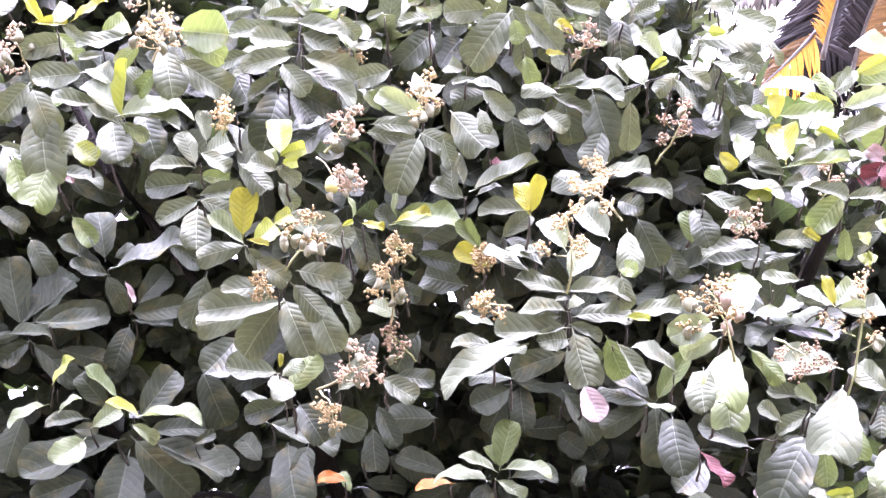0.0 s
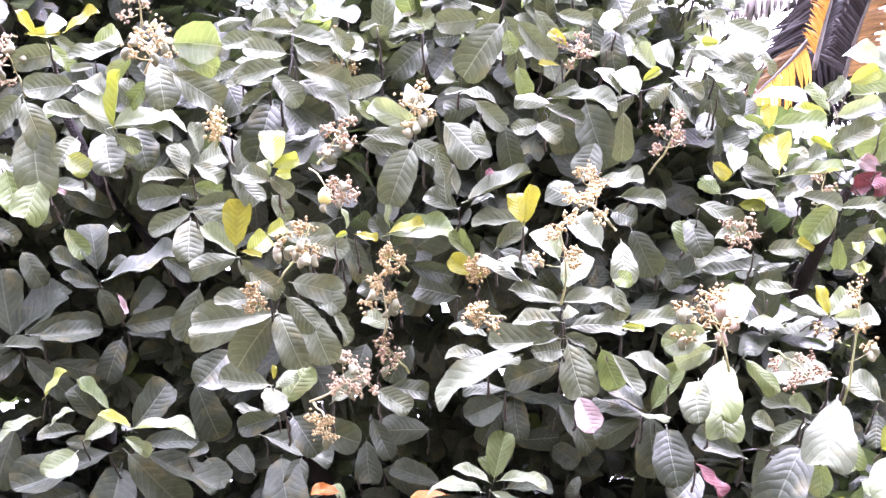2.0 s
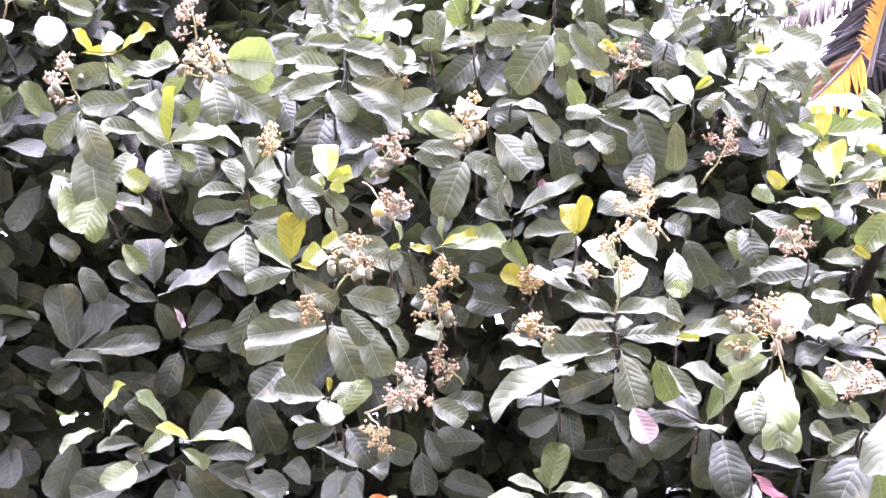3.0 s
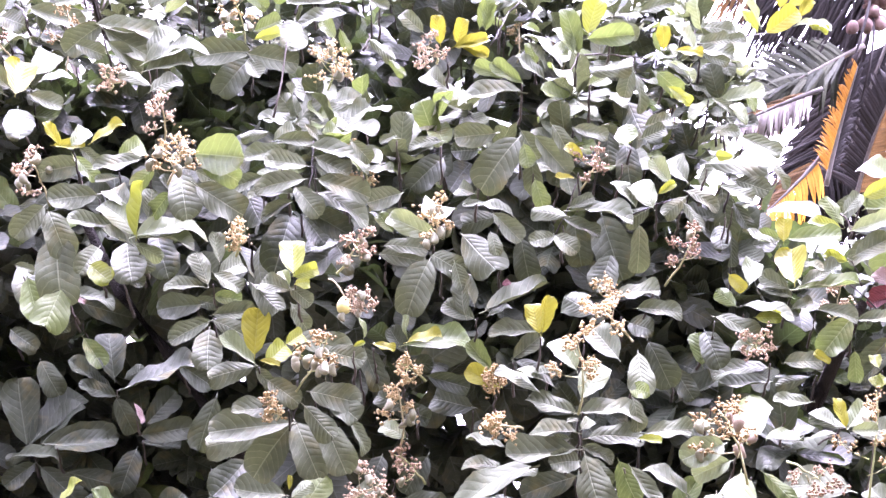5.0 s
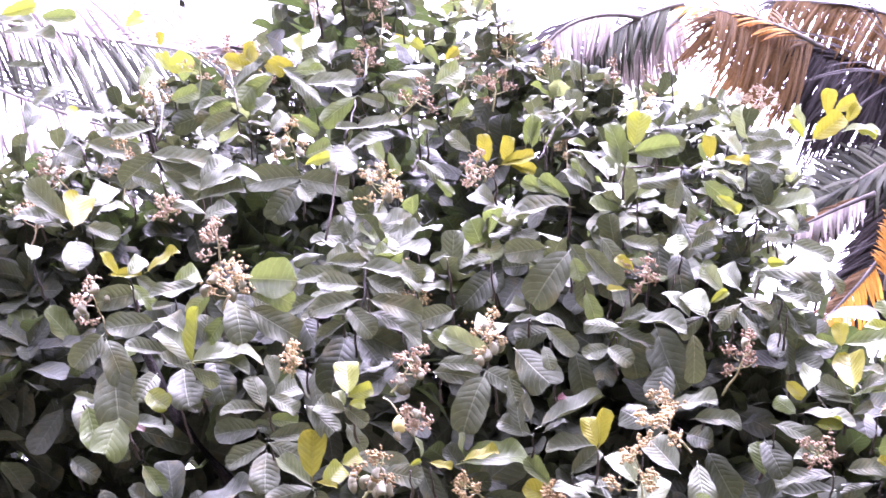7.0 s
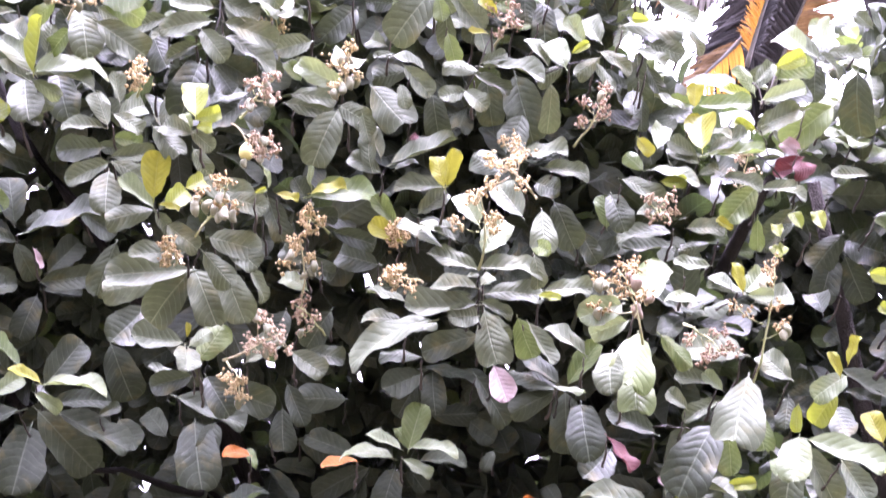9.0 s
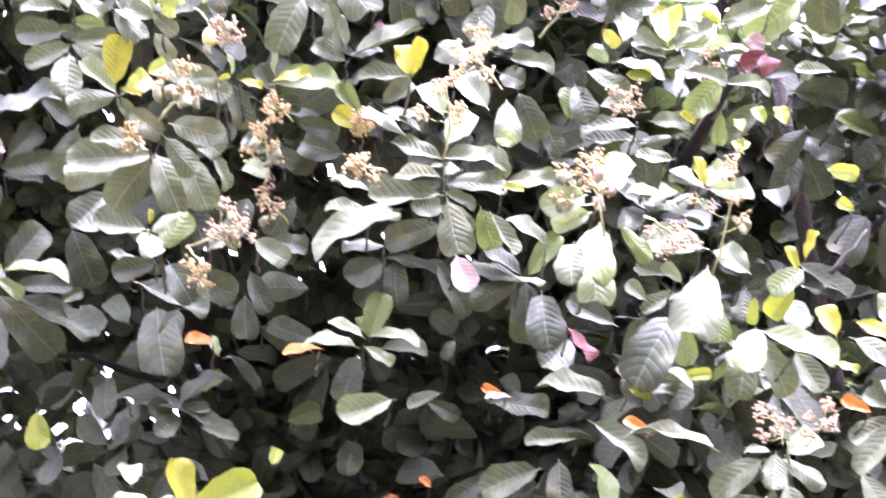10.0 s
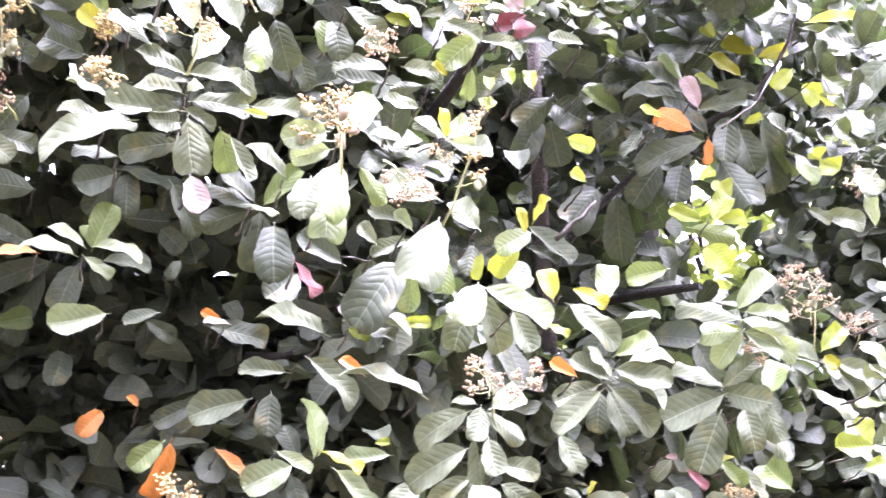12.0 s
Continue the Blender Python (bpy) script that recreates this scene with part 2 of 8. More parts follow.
def bare_stem(tree, a, b, rad):
    """A leafless woody shoot from a to b."""
    bm = bmesh.new()
    tube(bm, bend(Vector(a), Vector(b), (0.006, 0, 0.004), 5, 0.003, int(a[0] * 900) ^ int(b[2] * 700)), [rad * (1.15 - 0.09 * k) for k in range(6)], 6)
    return part("shoot", bm, M_TWIG, tree)


def random_twig(tree, r, x, y, z, out, n, size, tints="d", lift=(0, -0.25, 0.55)):
    """A twig with a whorl of n leaves round its end, facing out."""
    tw = twig(tree, x, y, z, out[0], out[1], out[2], size * 1.6)
    spin = r.uniform(0, 360)
    o = Vector(out).normalized()
    a = o.orthogonal().normalized()
    b = o.cross(a)
    for k in range(n):
        q = radians(spin + k * 137.5)
        spread = r.uniform(0.75, 1.6) if k else 0.3
        way = (o * math.cos(spread) + (a * math.cos(q) + b * math.sin(q)) * math.sin(spread)).normalized()
        way.z -= 0.12
        way.normalize()
        up = o * math.sin(spread) - (a * math.cos(q) + b * math.sin(q)) * math.cos(spread) + Vector(lift)
        az, el, roll = angles(way, up)
        p = Vector((x, y, z)) - o * size * 0.12 * k * 0.35
        length = size * r.uniform(0.75, 1.15)
        leaf(tw, p.x, p.y, p.z, az, el, roll + r.uniform(-18, 18), length, length * r.uniform(0.52, 0.66), r.choice(tints))
    return tw


def angles(way, up):
    """Azimuth, rise and roll of a leaf along way whose face looks towards up."""
    az = math.atan2(-way.x, way.y)
    el = math.asin(max(-1, min(1, way.z)))
    m = (Matrix.Rotation(az, 3, "Z") @ Matrix.Rotation(el, 3, "X"))
    x0, z0 = m.col[0], m.col[2]
    return math.degrees(az), math.degrees(el), math.degrees(math.atan2(up.dot(x0), up.dot(z0)))


def leaf_cloud(name, parent, material, places, seed):
    """Many simple leaves in one mesh: places are (x, y, z, size)."""
    r = random.Random(seed)
    forms = [blade(arch=a, fold=f, wave=0.03, cols=2, rows=5, seed=i) for i, (a, f) in enumerate(((0.1, 0.15), (0.3, 0.1), (0.2, 0.25)))]
    vs, fs, uvs = [], [], []
    for x, y, z, size, az, el, roll in places:
        v, f, u = r.choice(forms)
        m = Matrix.Translation((x, y, z)) @ leaf_turn(az, el, roll) @ Matrix.Diagonal((size * r.uniform(0.5, 0.66), size, size, 1))
        n = len(vs)
        vs += [tuple(m @ Vector(p)) for p in v]
        fs += [tuple(i + n for i in q) for q in f]
        uvs += u
    me = bpy.data.meshes.new(name)
    me.from_pydata(vs, [], fs)
    lay = me.uv_layers.new(name="UVMap")
    lay.data.foreach_set("uv", [c for q in fs for i in q for c in uvs[i]])
    smooth(me)
    me.materials.append(material)
    ob = new(name, me)
    ob.parent = parent
    return ob


# ---- flower panicles and fruit ----
def nut_mesh(name, material, r=0.0115):
    """A kidney-shaped cashew nut hanging from the origin."""
    bm = bmesh.new()
    bmesh.ops.create_uvsphere(bm, u_segments=10, v_segments=7, radius=1.0)
    for v in bm.verts:
        x, y, z = v.co
        v.co = Vector((x * 0.72 + 0.55 * (z * z - 0.4), y * 0.68, z * 1.12 - 1.0)) * r
    me = bpy.data.meshes.new(name)
    bm.to_mesh(me)
    bm.free()
    smooth(me)
    me.materials.append(material)
    return me


NUT, NUT_BROWN = nut_mesh("nut", M_NUT), nut_mesh("nut", M_BROWN_NUT, 0.0135)


def flower_clump(vs, fs, r, p, size, n):
    """Small open flowers and buds, each a crumpled bead, round a point."""
    for _ in range(n):
        c = p + Vector((r.gauss(0, 1), r.gauss(0, 1), r.gauss(0, 1))) * size
        q = r.uniform(0.003, 0.0058)
        k = len(vs)
        for d in ((1, 0, 0), (-1, 0, 0), (0, 1, 0), (0, -1, 0), (0, 0, 1), (0, 0, -1)):
            vs.append(tuple(c + Vector(d) * q * r.uniform(0.6, 1.4)))
        for a, b, e in ((0, 2, 4), (2, 1, 4), (1, 3, 4), (3, 0, 4), (2, 0, 5), (1, 2, 5), (3, 1, 5), (0, 3, 5)):
            fs.append((k + a, k + b, k + e))


panicle_count = [0]


def panicle(tree, foot, top, spread, nuts, kind="f"):
    """A branched flower stalk from foot to top with clumps of small blossoms and hanging nuts."""
    panicle_count[0] += 1
    r = random.Random(100 + panicle_count[0])
    a, b = Vector(foot), Vector(top)
    main = bend(a, b, (0.01, -0.01, 0), 6, 0.003, panicle_count[0])
    bm = bmesh.new()
    tube(bm, main, [0.0032 - 0.0003 * k for k in range(7)], 5)
    vs, fs, ends = [], [], []
    axis = (b - a).normalized()
    count = 8 if spread > 0.08 else 5
    for k in range(count):
        f = 0.35 + 0.65 * k / count
        s = a.lerp(b, f)
        q = k * 2.4 + r.uniform(-0.4, 0.4)
        u = axis.orthogonal().normalized()
        side = u * math.cos(q) + axis.cross(u) * math.sin(q)
        reach = spread * r.uniform(0.55, 1.05) * (1.1 - 0.5 * f)
        e = s + side * reach + axis * reach * 0.45
        tube(bm, bend(s, e, (0, 0, -0.006), 3, 0.001, k), [0.0017, 0.0015, 0.0013, 0.001], 4)
        ends.append(e)
        for j in range(1, 4):
            p = s.lerp(e, 0.35 + 0.22 * j) + Vector((r.uniform(-1, 1), r.uniform(-1, 1), r.uniform(-0.4, 1))) * spread * 0.2
            tube(bm, [s.lerp(e, 0.35 + 0.25 * j), p], [0.0011, 0.0008], 3)
            flower_clump(vs, fs, r, p, 0.006, 5)
        flower_clump(vs, fs, r, e, 0.008, 9)
    flower_clump(vs, fs, r, b, 0.007, 8)
    stalk = part("flower_stalk", bm, M_STALK, tree)
    me = bpy.data.meshes.new("blossoms")
    me.from_pydata(vs, [], fs)
    me.materials.append(M_ROSE if kind == "r" else M_BLOOM)
    ob = tagged(new("blossoms", me), kind="stuff")
    ob.parent = stalk
    for k in range(nuts):
        p = r.choice(ends).lerp(a.lerp(b, r.uniform(0.3, 0.9)), r.uniform(0, 0.45)) + Vector((r.uniform(-1, 1), r.uniform(-1, 0.3), r.uniform(-1, 0.4))) * 0.014
        n = new("nut", NUT_BROWN if kind == "b" and k < 5 else NUT)
        n.parent = stalk
        n.matrix_basis = Matrix.Translation(p) @ Euler((r.uniform(-0.5, 0.5), r.uniform(-0.5, 0.5), r.uniform(0, 6.3))).to_matrix().to_4x4() @ Matrix.Scale(r.uniform(1.0, 1.4), 4)
    return stalk


# ---- palm fronds ----
def leaflet_mesh(name, material, droop):
    vs, fs, uvs = [], [], []
    for k in range(6):
        y = k / 5
        w = 0.5 * (0.35 + 1.3 * y) * (1 - y) ** 0.7 + (0.02 if k < 5 else 0.0)
        z = -droop * y * y
        for q in (-1, 0, 1):
            vs.append((q * w, y * (1 - 0.3 * droop * y), z + (0.0 if q else 0.015 * w)))
            uvs.append((0.5 + 0.5 * q, y))
    for k in range(5):
        for j in range(2):
            a = 3 * k + j
            fs.append((a, a + 1, a + 4, a + 3))
    me = bpy.data.meshes.new(name)
    me.from_pydata(vs, [], fs)
    lay = me.uv_layers.new(name="UVMap")
    lay.data.foreach_set("uv", [c for f in fs for i in f for c in uvs[i]])
    smooth(me)
    me.materials.append(material)
    return me


PALM = {
    "g": plain_material("palm_green", (0.028, 0.032, 0.02), (0.07, 0.075, 0.045), 0.7, 9),
    "o": leaf_material("palm_orange", (0.36, 0.16, 0.03), (0.46, 0.25, 0.06), (0.5, 0.34, 0.13), (0.75, 0.36, 0.04), 0.35, rough=0.7, blotch=(0.4, 0.16, 0.03), gloss=0.15),
    "b": leaf_material("palm_brown", (0.07, 0.042, 0.018), (0.15, 0.088, 0.034), (0.15, 0.10, 0.05), (0.4, 0.22, 0.08), 0.12, rough=0.75, blotch=(0.14, 0.08, 0.04), gloss=0.1),
    # near-black: the shade under and between fronds is put into this colour
    "k": plain_material("palm_shade", (0.014, 0.012, 0.012), (0.034, 0.028, 0.026), 0.85, 9),
    "p": plain_material("palm_dry_pink", (0.24, 0.205, 0.19), (0.42, 0.37, 0.34), 0.6, 9),
}
leaflets = {}


def frond(palm, base, mid, tip, reach, tint, tint_other="", seed=0, sparse=1.0, hang=0.5, wide=0.027, sweep=1.0):
    """A feathered frond bowed from base over mid to tip; leaflets reach far to both sides."""
    r = random.Random(seed)
    a, m, c = Vector(base), Vector(mid), Vector(tip)
    ctrl = m * 2 - (a + c) * 0.5
    curve = lambda f: a * (1 - f) ** 2 + ctrl * 2 * f * (1 - f) + c * f * f
    bm = bmesh.new()
    tube(bm, [curve(k / 12) for k in range(13)], [0.016 - 0.001 * k for k in range(13)], 6)
    rib = part("frond", bm, M_RACHIS, palm)
    n = int((c - a).length / 0.023 * sparse)
    vs, fs = [], []
    for k in range(n):
        f = 0.12 + 0.88 * k / n
        p = curve(f)
        way = (curve(min(f + 0.02, 1.0)) - curve(f - 0.02)).normalized()
        side = way.cross(Vector((0.1, -1, 0.25))).normalized()
        up = side.cross(way)
        for s in (-1, 1):
            tn = tint if s < 0 or not tint_other else tint_other
            key = (tn, r.randrange(3))
            if key not in leaflets:
                leaflets[key] = leaflet_mesh("leaflet", PALM[tn], (0.25, 0.45, 0.7)[key[1]])
            d = (side * s * r.uniform(0.85, 1.0) + way * (0.55 + 0.5 * f) * sweep + up * r.uniform(-0.1, 0.3) - Vector((0, 0, hang * r.uniform(0.7, 1.2)))).normalized()
            az, el, roll = angles(d, up + Vector((0, 0, 0.25)))
            size = reach * (1.0 - 0.55 * max(0.0, f - 0.6) / 0.4) * r.uniform(0.85, 1.1)
            m4 = Matrix.Translation(p) @ leaf_turn(az, el, roll + r.uniform(-14, 14)) @ Matrix.Diagonal((wide, size, size, 1))
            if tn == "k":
                # fronds with the shade put into their colour: leaflets too many to tell apart
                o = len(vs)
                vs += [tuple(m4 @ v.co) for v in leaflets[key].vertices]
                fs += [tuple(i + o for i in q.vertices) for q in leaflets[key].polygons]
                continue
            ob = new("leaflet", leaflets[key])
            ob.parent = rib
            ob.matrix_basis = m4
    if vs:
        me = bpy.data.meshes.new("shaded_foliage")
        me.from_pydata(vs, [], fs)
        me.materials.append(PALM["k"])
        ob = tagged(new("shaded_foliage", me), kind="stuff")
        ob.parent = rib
    return rib

# ---- ground ----
bm = bmesh.new()
bmesh.ops.create_grid(bm, x_segments=60, y_segments=60, size=1.0)
for v in bm.verts:
    far = v.co.xy.length
    v.co.xy *= 4 + 1500 * far ** 4
    v.co.z = 0.05 * noise.noise((v.co.x * 0.6, v.co.y * 0.6, 0)) * (1 if v.co.xy.length < 30 else 0)
tagged(part("ground", bm, M_GROUND), "dry earth with patchy grass under the trees", "ground", kind="structure")

# ---- unseen plain walls, added behind and beside the camera to block low sky light ----
for name, sx, sy, px, py, h in (("unseen_wall_south", 24.0, 0.3, 0.0, -4.5, 9.0), ("unseen_wall_west", 0.3, 8.5, -9.0, -0.1, 8.0), ("unseen_wall_east", 0.3, 8.5, 9.0, -0.1, 8.0)):
    bm = bmesh.new()
    bmesh.ops.create_cube(bm, size=1.0, matrix=Matrix.Translation((px, py, h / 2 - 0.1)) @ Matrix.Diagonal((sx, sy, h, 1)))
    bmesh.ops.bevel(bm, geom=list(bm.edges), offset=0.03, segments=2, affect="EDGES")
    tagged(part(name, bm, M_WALL), "unseen plain dark wall added to hold back low sky light", "wall", kind="structure")

# ---- the cashew tree: trunk and limbs ----
TREE = Vector((0.3, 5.9, 0.0))
cashew = tagged(new("cashew_tree"), "leafy flowering cashew tree with broad grey-green leaves", "tree")
cashew.location = (0, 0, 0)
bm = bmesh.new()
tube(bm, bend(TREE + Vector((0, 0, -0.1)), TREE + Vector((0.1, 0, 1.5)), (0.12, 0, 0), 8, 0.02, 1), [0.20, 0.17, 0.155, 0.15, 0.145, 0.14, 0.135, 0.13, 0.12], 12)
part("trunk", bm, M_BARK, cashew)
for k, (ex, ey, ez, sx, rad) in enumerate(((-2.0, 4.9, 3.0, -0.2, 0.05), (-1.2, 4.0, 3.4, -0.2, 0.065), (0.2, 4.2, 4.0, 0.1, 0.07), (1.3, 4.1, 3.1, 0.2, 0.065), (2.2, 4.3, 2.4, 0.2, 0.06),
                                           (0.8, 4.3, 2.0, 0.1, 0.035), (-0.9, 4.6, 2.2, -0.1, 0.035), (-1.0, 6.8, 3.2, 0, 0.06), (1.4, 6.8, 3.2, 0, 0.06))):
    bm = bmesh.new()
    tube(bm, bend(TREE + Vector((0.1, 0, 1.1 + 0.05 * k)), Vector((ex, ey, ez)), (sx, 0, 0.25), 9, 0.03, k), [rad * (1.0 - 0.085 * i) for i in range(10)], 8)
    part("limb", bm, M_BARK, cashew)
side_limbs = (((0.4, 5.8, 1.3), (1.3, 5.0, 1.7), (1.73, 4.46, 2.07), (1.64, 4.41, 2.49), (1.58, 4.36, 2.82), (1.5, 4.3, 3.2)),
              ((1.68, 4.43, 2.3), (1.70, 4.40, 2.46), (1.75, 4.37, 2.54), (1.81, 4.34, 2.63), (1.95, 4.25, 2.80), (2.10, 4.20, 2.94)),
              ((2.05, 4.22, 2.90), (2.20, 4.17, 3.00), (2.29, 4.13, 3.09), (2.34, 4.10, 3.18), (2.37, 4.08, 3.26), (2.38, 4.06, 3.36)))
for pts, rad in zip(side_limbs, (0.045, 0.018, 0.011)):
    bm = bmesh.new()
    tube(bm, [Vector(p) for p in pts], [rad * (1 - 0.1 * i) for i in range(6)], 8)
    part("limb", bm, M_BARK, cashew)

# ---- the leafy face of the crown, twig by twig ----
# tint w lightens outer sprigs and d darkens hollows, as light falls there
t = twig(cashew, -0.952, 3.003, 3.141, 0.06, -0.45, 0.90, 0.12)
leaf(t, -0.979, 2.983, 3.149, 122, 46, -85, 0.067, 0.031, "Y")
leaf(t, -0.950, 2.980, 3.144, -80, 59, 100, 0.070, 0.043, "l")
leaf(t, -0.896, 2.957, 3.139, -77, 39, 55, 0.095, 0.042, "Y")
leaf(t, -1.001, 2.997, 3.154, -81, 1, 73, 0.078, 0.035, "Y")
leaf(t, -0.935, 2.997, 3.145, -68, -27, 91, 0.062, 0.035, "w")
t = twig(cashew, -0.960, 3.095, 3.145, 0.20, -0.45, 0.90, 0.12)
leaf(t, -0.968, 3.064, 3.159, -67, -45, 87, 0.087, 0.039, "g")
leaf(t, -0.951, 3.085, 3.142, 133, -23, -96, 0.106, 0.066, "w")
t = twig(cashew, -0.897, 3.080, 3.043, 0.04, -0.45, 0.90, 0.12)
leaf(t, -0.897, 3.060, 3.048, 114, -19, -90, 0.124, 0.071, "w")
t = twig(cashew, -0.750, 2.970, 3.073, 0.12, -0.45, 0.90, 0.12)
leaf(t, -0.764, 2.938, 3.086, 106, -24, -67, 0.117, 0.053, "w")
leaf(t, -0.737, 2.962, 3.071, 89, -44, -106, 0.073, 0.043, "g")
t = twig(cashew, -0.833, 3.004, 3.080, -0.22, -0.45, 0.90, 0.12)
leaf(t, -0.828, 2.966, 3.048, 108, -11, -80, 0.052, 0.024, "w")
leaf(t, -0.838, 3.001, 3.122, -66, 39, 98, 0.093, 0.058, "g")
t = twig(cashew, -0.624, 2.947, 3.076, -0.22, -0.45, 0.90, 0.12)
leaf(t, -0.633, 2.931, 3.091, -120, -18, 100, 0.160, 0.099, "g")
leaf(t, -0.615, 2.923, 3.072, -105, -34, 90, 0.102, 0.063, "g")
t = twig(cashew, -0.658, 2.976, 3.028, 0.13, -0.45, 0.90, 0.12)
leaf(t, -0.675, 2.971, 3.059, -141, -68, 23, 0.130, 0.081, "w")
leaf(t, -0.632, 2.951, 3.019, -73, -30, 97, 0.137, 0.082, "w")
leaf(t, -0.634, 2.956, 3.058, -72, -25, 100, 0.085, 0.050, "w")
leaf(t, -0.690, 2.944, 2.995, 93, -55, -95, 0.076, 0.044, "g")
t = twig(cashew, -0.480, 3.029, 3.060, 0.14, -0.45, 0.90, 0.12)
leaf(t, -0.480, 3.009, 3.065, 100, -24, -86, 0.096, 0.048, "w")
t = twig(cashew, -0.767, 2.970, 2.883, -0.16, -0.45, 0.90, 0.12)
leaf(t, -0.763, 2.939, 2.882, 106, 50, -88, 0.132, 0.061, "l")
leaf(t, -0.761, 2.931, 2.879, -156, 75, 111, 0.132, 0.060, "y")
leaf(t, -0.762, 2.934, 2.880, -72, 27, 59, 0.179, 0.080, "l")
leaf(t, -0.769, 2.963, 2.889, -92, -1, 44, 0.138, 0.061, "w")
leaf(t, -0.751, 2.953, 2.852, 105, 24, -52, 0.104, 0.048, "w")
leaf(t, -0.740, 2.944, 2.931, -136, 72, 171, 0.071, 0.044, "w")
leaf(t, -0.830, 2.988, 2.926, 123, 3, -71, 0.112, 0.050, "w")
leaf(t, -0.763, 2.944, 2.863, -73, -21, 89, 0.072, 0.039, "l")
t = twig(cashew, -0.788, 2.964, 2.956, -0.13, -0.45, 0.90, 0.12)
leaf(t, -0.788, 2.944, 2.961, 69, 49, -62, 0.094, 0.058, "w")
t = twig(cashew, -0.789, 3.055, 2.893, -0.12, -0.45, 0.90, 0.12)
leaf(t, -0.809, 3.043, 2.909, -156, -59, 27, 0.141, 0.088, "w")
leaf(t, -0.770, 3.026, 2.887, -42, -64, 111, 0.065, 0.037, "w")
t = twig(cashew, -0.786, 3.278, 3.016, 0.08, -0.45, 0.90, 0.12)
leaf(t, -0.786, 3.258, 3.021, -139, -65, 39, 0.135, 0.084)
t = twig(cashew, -0.809, 3.029, 2.803, -0.13, -0.45, 0.90, 0.12)
leaf(t, -0.809, 3.009, 2.808, -79, -16, 89, 0.060, 0.036, "w")
t = twig(cashew, -1.043, 3.149, 3.036, 0.19, -0.45, 0.90, 0.12)
leaf(t, -1.034, 3.119, 3.029, -108, -60, 60, 0.125, 0.077, "w")
leaf(t, -1.053, 3.139, 3.053, 115, -54, -90, 0.109, 0.067, "w")
t = twig(cashew, -1.013, 3.164, 2.965, 0.13, -0.45, 0.90, 0.12)
leaf(t, -1.013, 3.144, 2.970, -154, -70, 22, 0.181, 0.112, "w")
t = twig(cashew, -1.108, 3.203, 2.888, -0.10, -0.45, 0.90, 0.12)
leaf(t, -1.124, 3.173, 2.908, -76, -8, 82, 0.052, 0.027, "w")
leaf(t, -1.092, 3.192, 2.877, -88, -72, 71, 0.121, 0.075, "g")
t = twig(cashew, -0.886, 3.065, 2.870, 0.03, -0.45, 0.90, 0.12)
leaf(t, -0.885, 3.071, 2.908, 155, -53, -52, 0.094, 0.058, "w")
leaf(t, -0.887, 3.018, 2.842, -127, -39, 64, 0.091, 0.056, "y")
t = twig(cashew, -1.177, 3.455, 3.008, 0.16, -0.45, 0.90, 0.12)
leaf(t, -1.177, 3.435, 3.013, -151, -57, 18, 0.142, 0.088)
t = twig(cashew, -0.986, 3.173, 2.840, -0.12, -0.45, 0.90, 0.12)
leaf(t, -0.986, 3.153, 2.845, 170, -58, -30, 0.143, 0.089, "g")
t = twig(cashew, -0.448, 3.019, 3.152, -0.15, -0.45, 0.90, 0.12)
leaf(t, -0.467, 2.997, 3.180, 101, -13, -90, 0.070, 0.032, "w")
leaf(t, -0.447, 3.007, 3.165, -87, -2, 92, 0.090, 0.041, "w")
leaf(t, -0.455, 3.009, 3.163, -62, 39, 83, 0.083, 0.051, "w")
leaf(t, -0.423, 2.983, 3.119, 107, -9, -81, 0.101, 0.051, "w")
t = twig(cashew, -0.357, 3.026, 3.097, 0.05, -0.45, 0.90, 0.12)
leaf(t, -0.368, 2.988, 3.082, 110, 4, -85, 0.106, 0.058, "w")
leaf(t, -0.373, 2.974, 3.039, 108, -11, -88, 0.119, 0.056, "w")
leaf(t, -0.347, 2.978, 3.100, -87, -29, 85, 0.095, 0.055, "w")
leaf(t, -0.340, 2.982, 3.042, -93, -19, 88, 0.132, 0.062, "w")
leaf(t, -0.361, 2.982, 3.132, -89, -4, 64, 0.152, 0.069, "w")
leaf(t, -0.350, 3.131, 3.214, -63, 51, 85, 0.085, 0.053, "g")
t = twig(cashew, -0.383, 3.016, 3.005, 0.25, -0.45, 0.90, 0.12)
leaf(t, -0.396, 2.998, 3.014, 106, -2, -64, 0.117, 0.053, "w")
leaf(t, -0.402, 2.999, 2.992, 101, -22, -74, 0.087, 0.039, "w")
leaf(t, -0.396, 2.999, 3.029, -106, -51, 72, 0.096, 0.059, "w")
leaf(t, -0.340, 2.988, 3.007, -82, -16, 65, 0.142, 0.065, "w")
t = twig(cashew, -0.280, 3.181, 3.041, -0.17, -0.45, 0.90, 0.12)
leaf(t, -0.280, 3.161, 3.046, -88, -36, 92, 0.080, 0.046)
t = twig(cashew, -0.386, 4.022, 4.210, -0.01, -0.45, 0.90, 0.12)
leaf(t, -0.258, 2.967, 3.137, -77, -45, 97, 0.069, 0.039, "w")
leaf(t, -0.515, 5.037, 5.292, -102, 0, 115, 0.135, 0.071, "g")
t = twig(cashew, -0.484, 4.030, 4.328, -0.24, -0.45, 0.90, 0.12)
leaf(t, -0.377, 2.990, 3.197, -65, -40, 91, 0.059, 0.027, "w")
leaf(t, -0.591, 5.030, 5.468, 97, 24, -116, 0.115, 0.071, "g")
t = twig(cashew, -0.147, 2.955, 3.129, -0.16, -0.45, 0.90, 0.12)
leaf(t, -0.147, 2.935, 3.134, 97, -22, -81, 0.044, 0.023, "w")
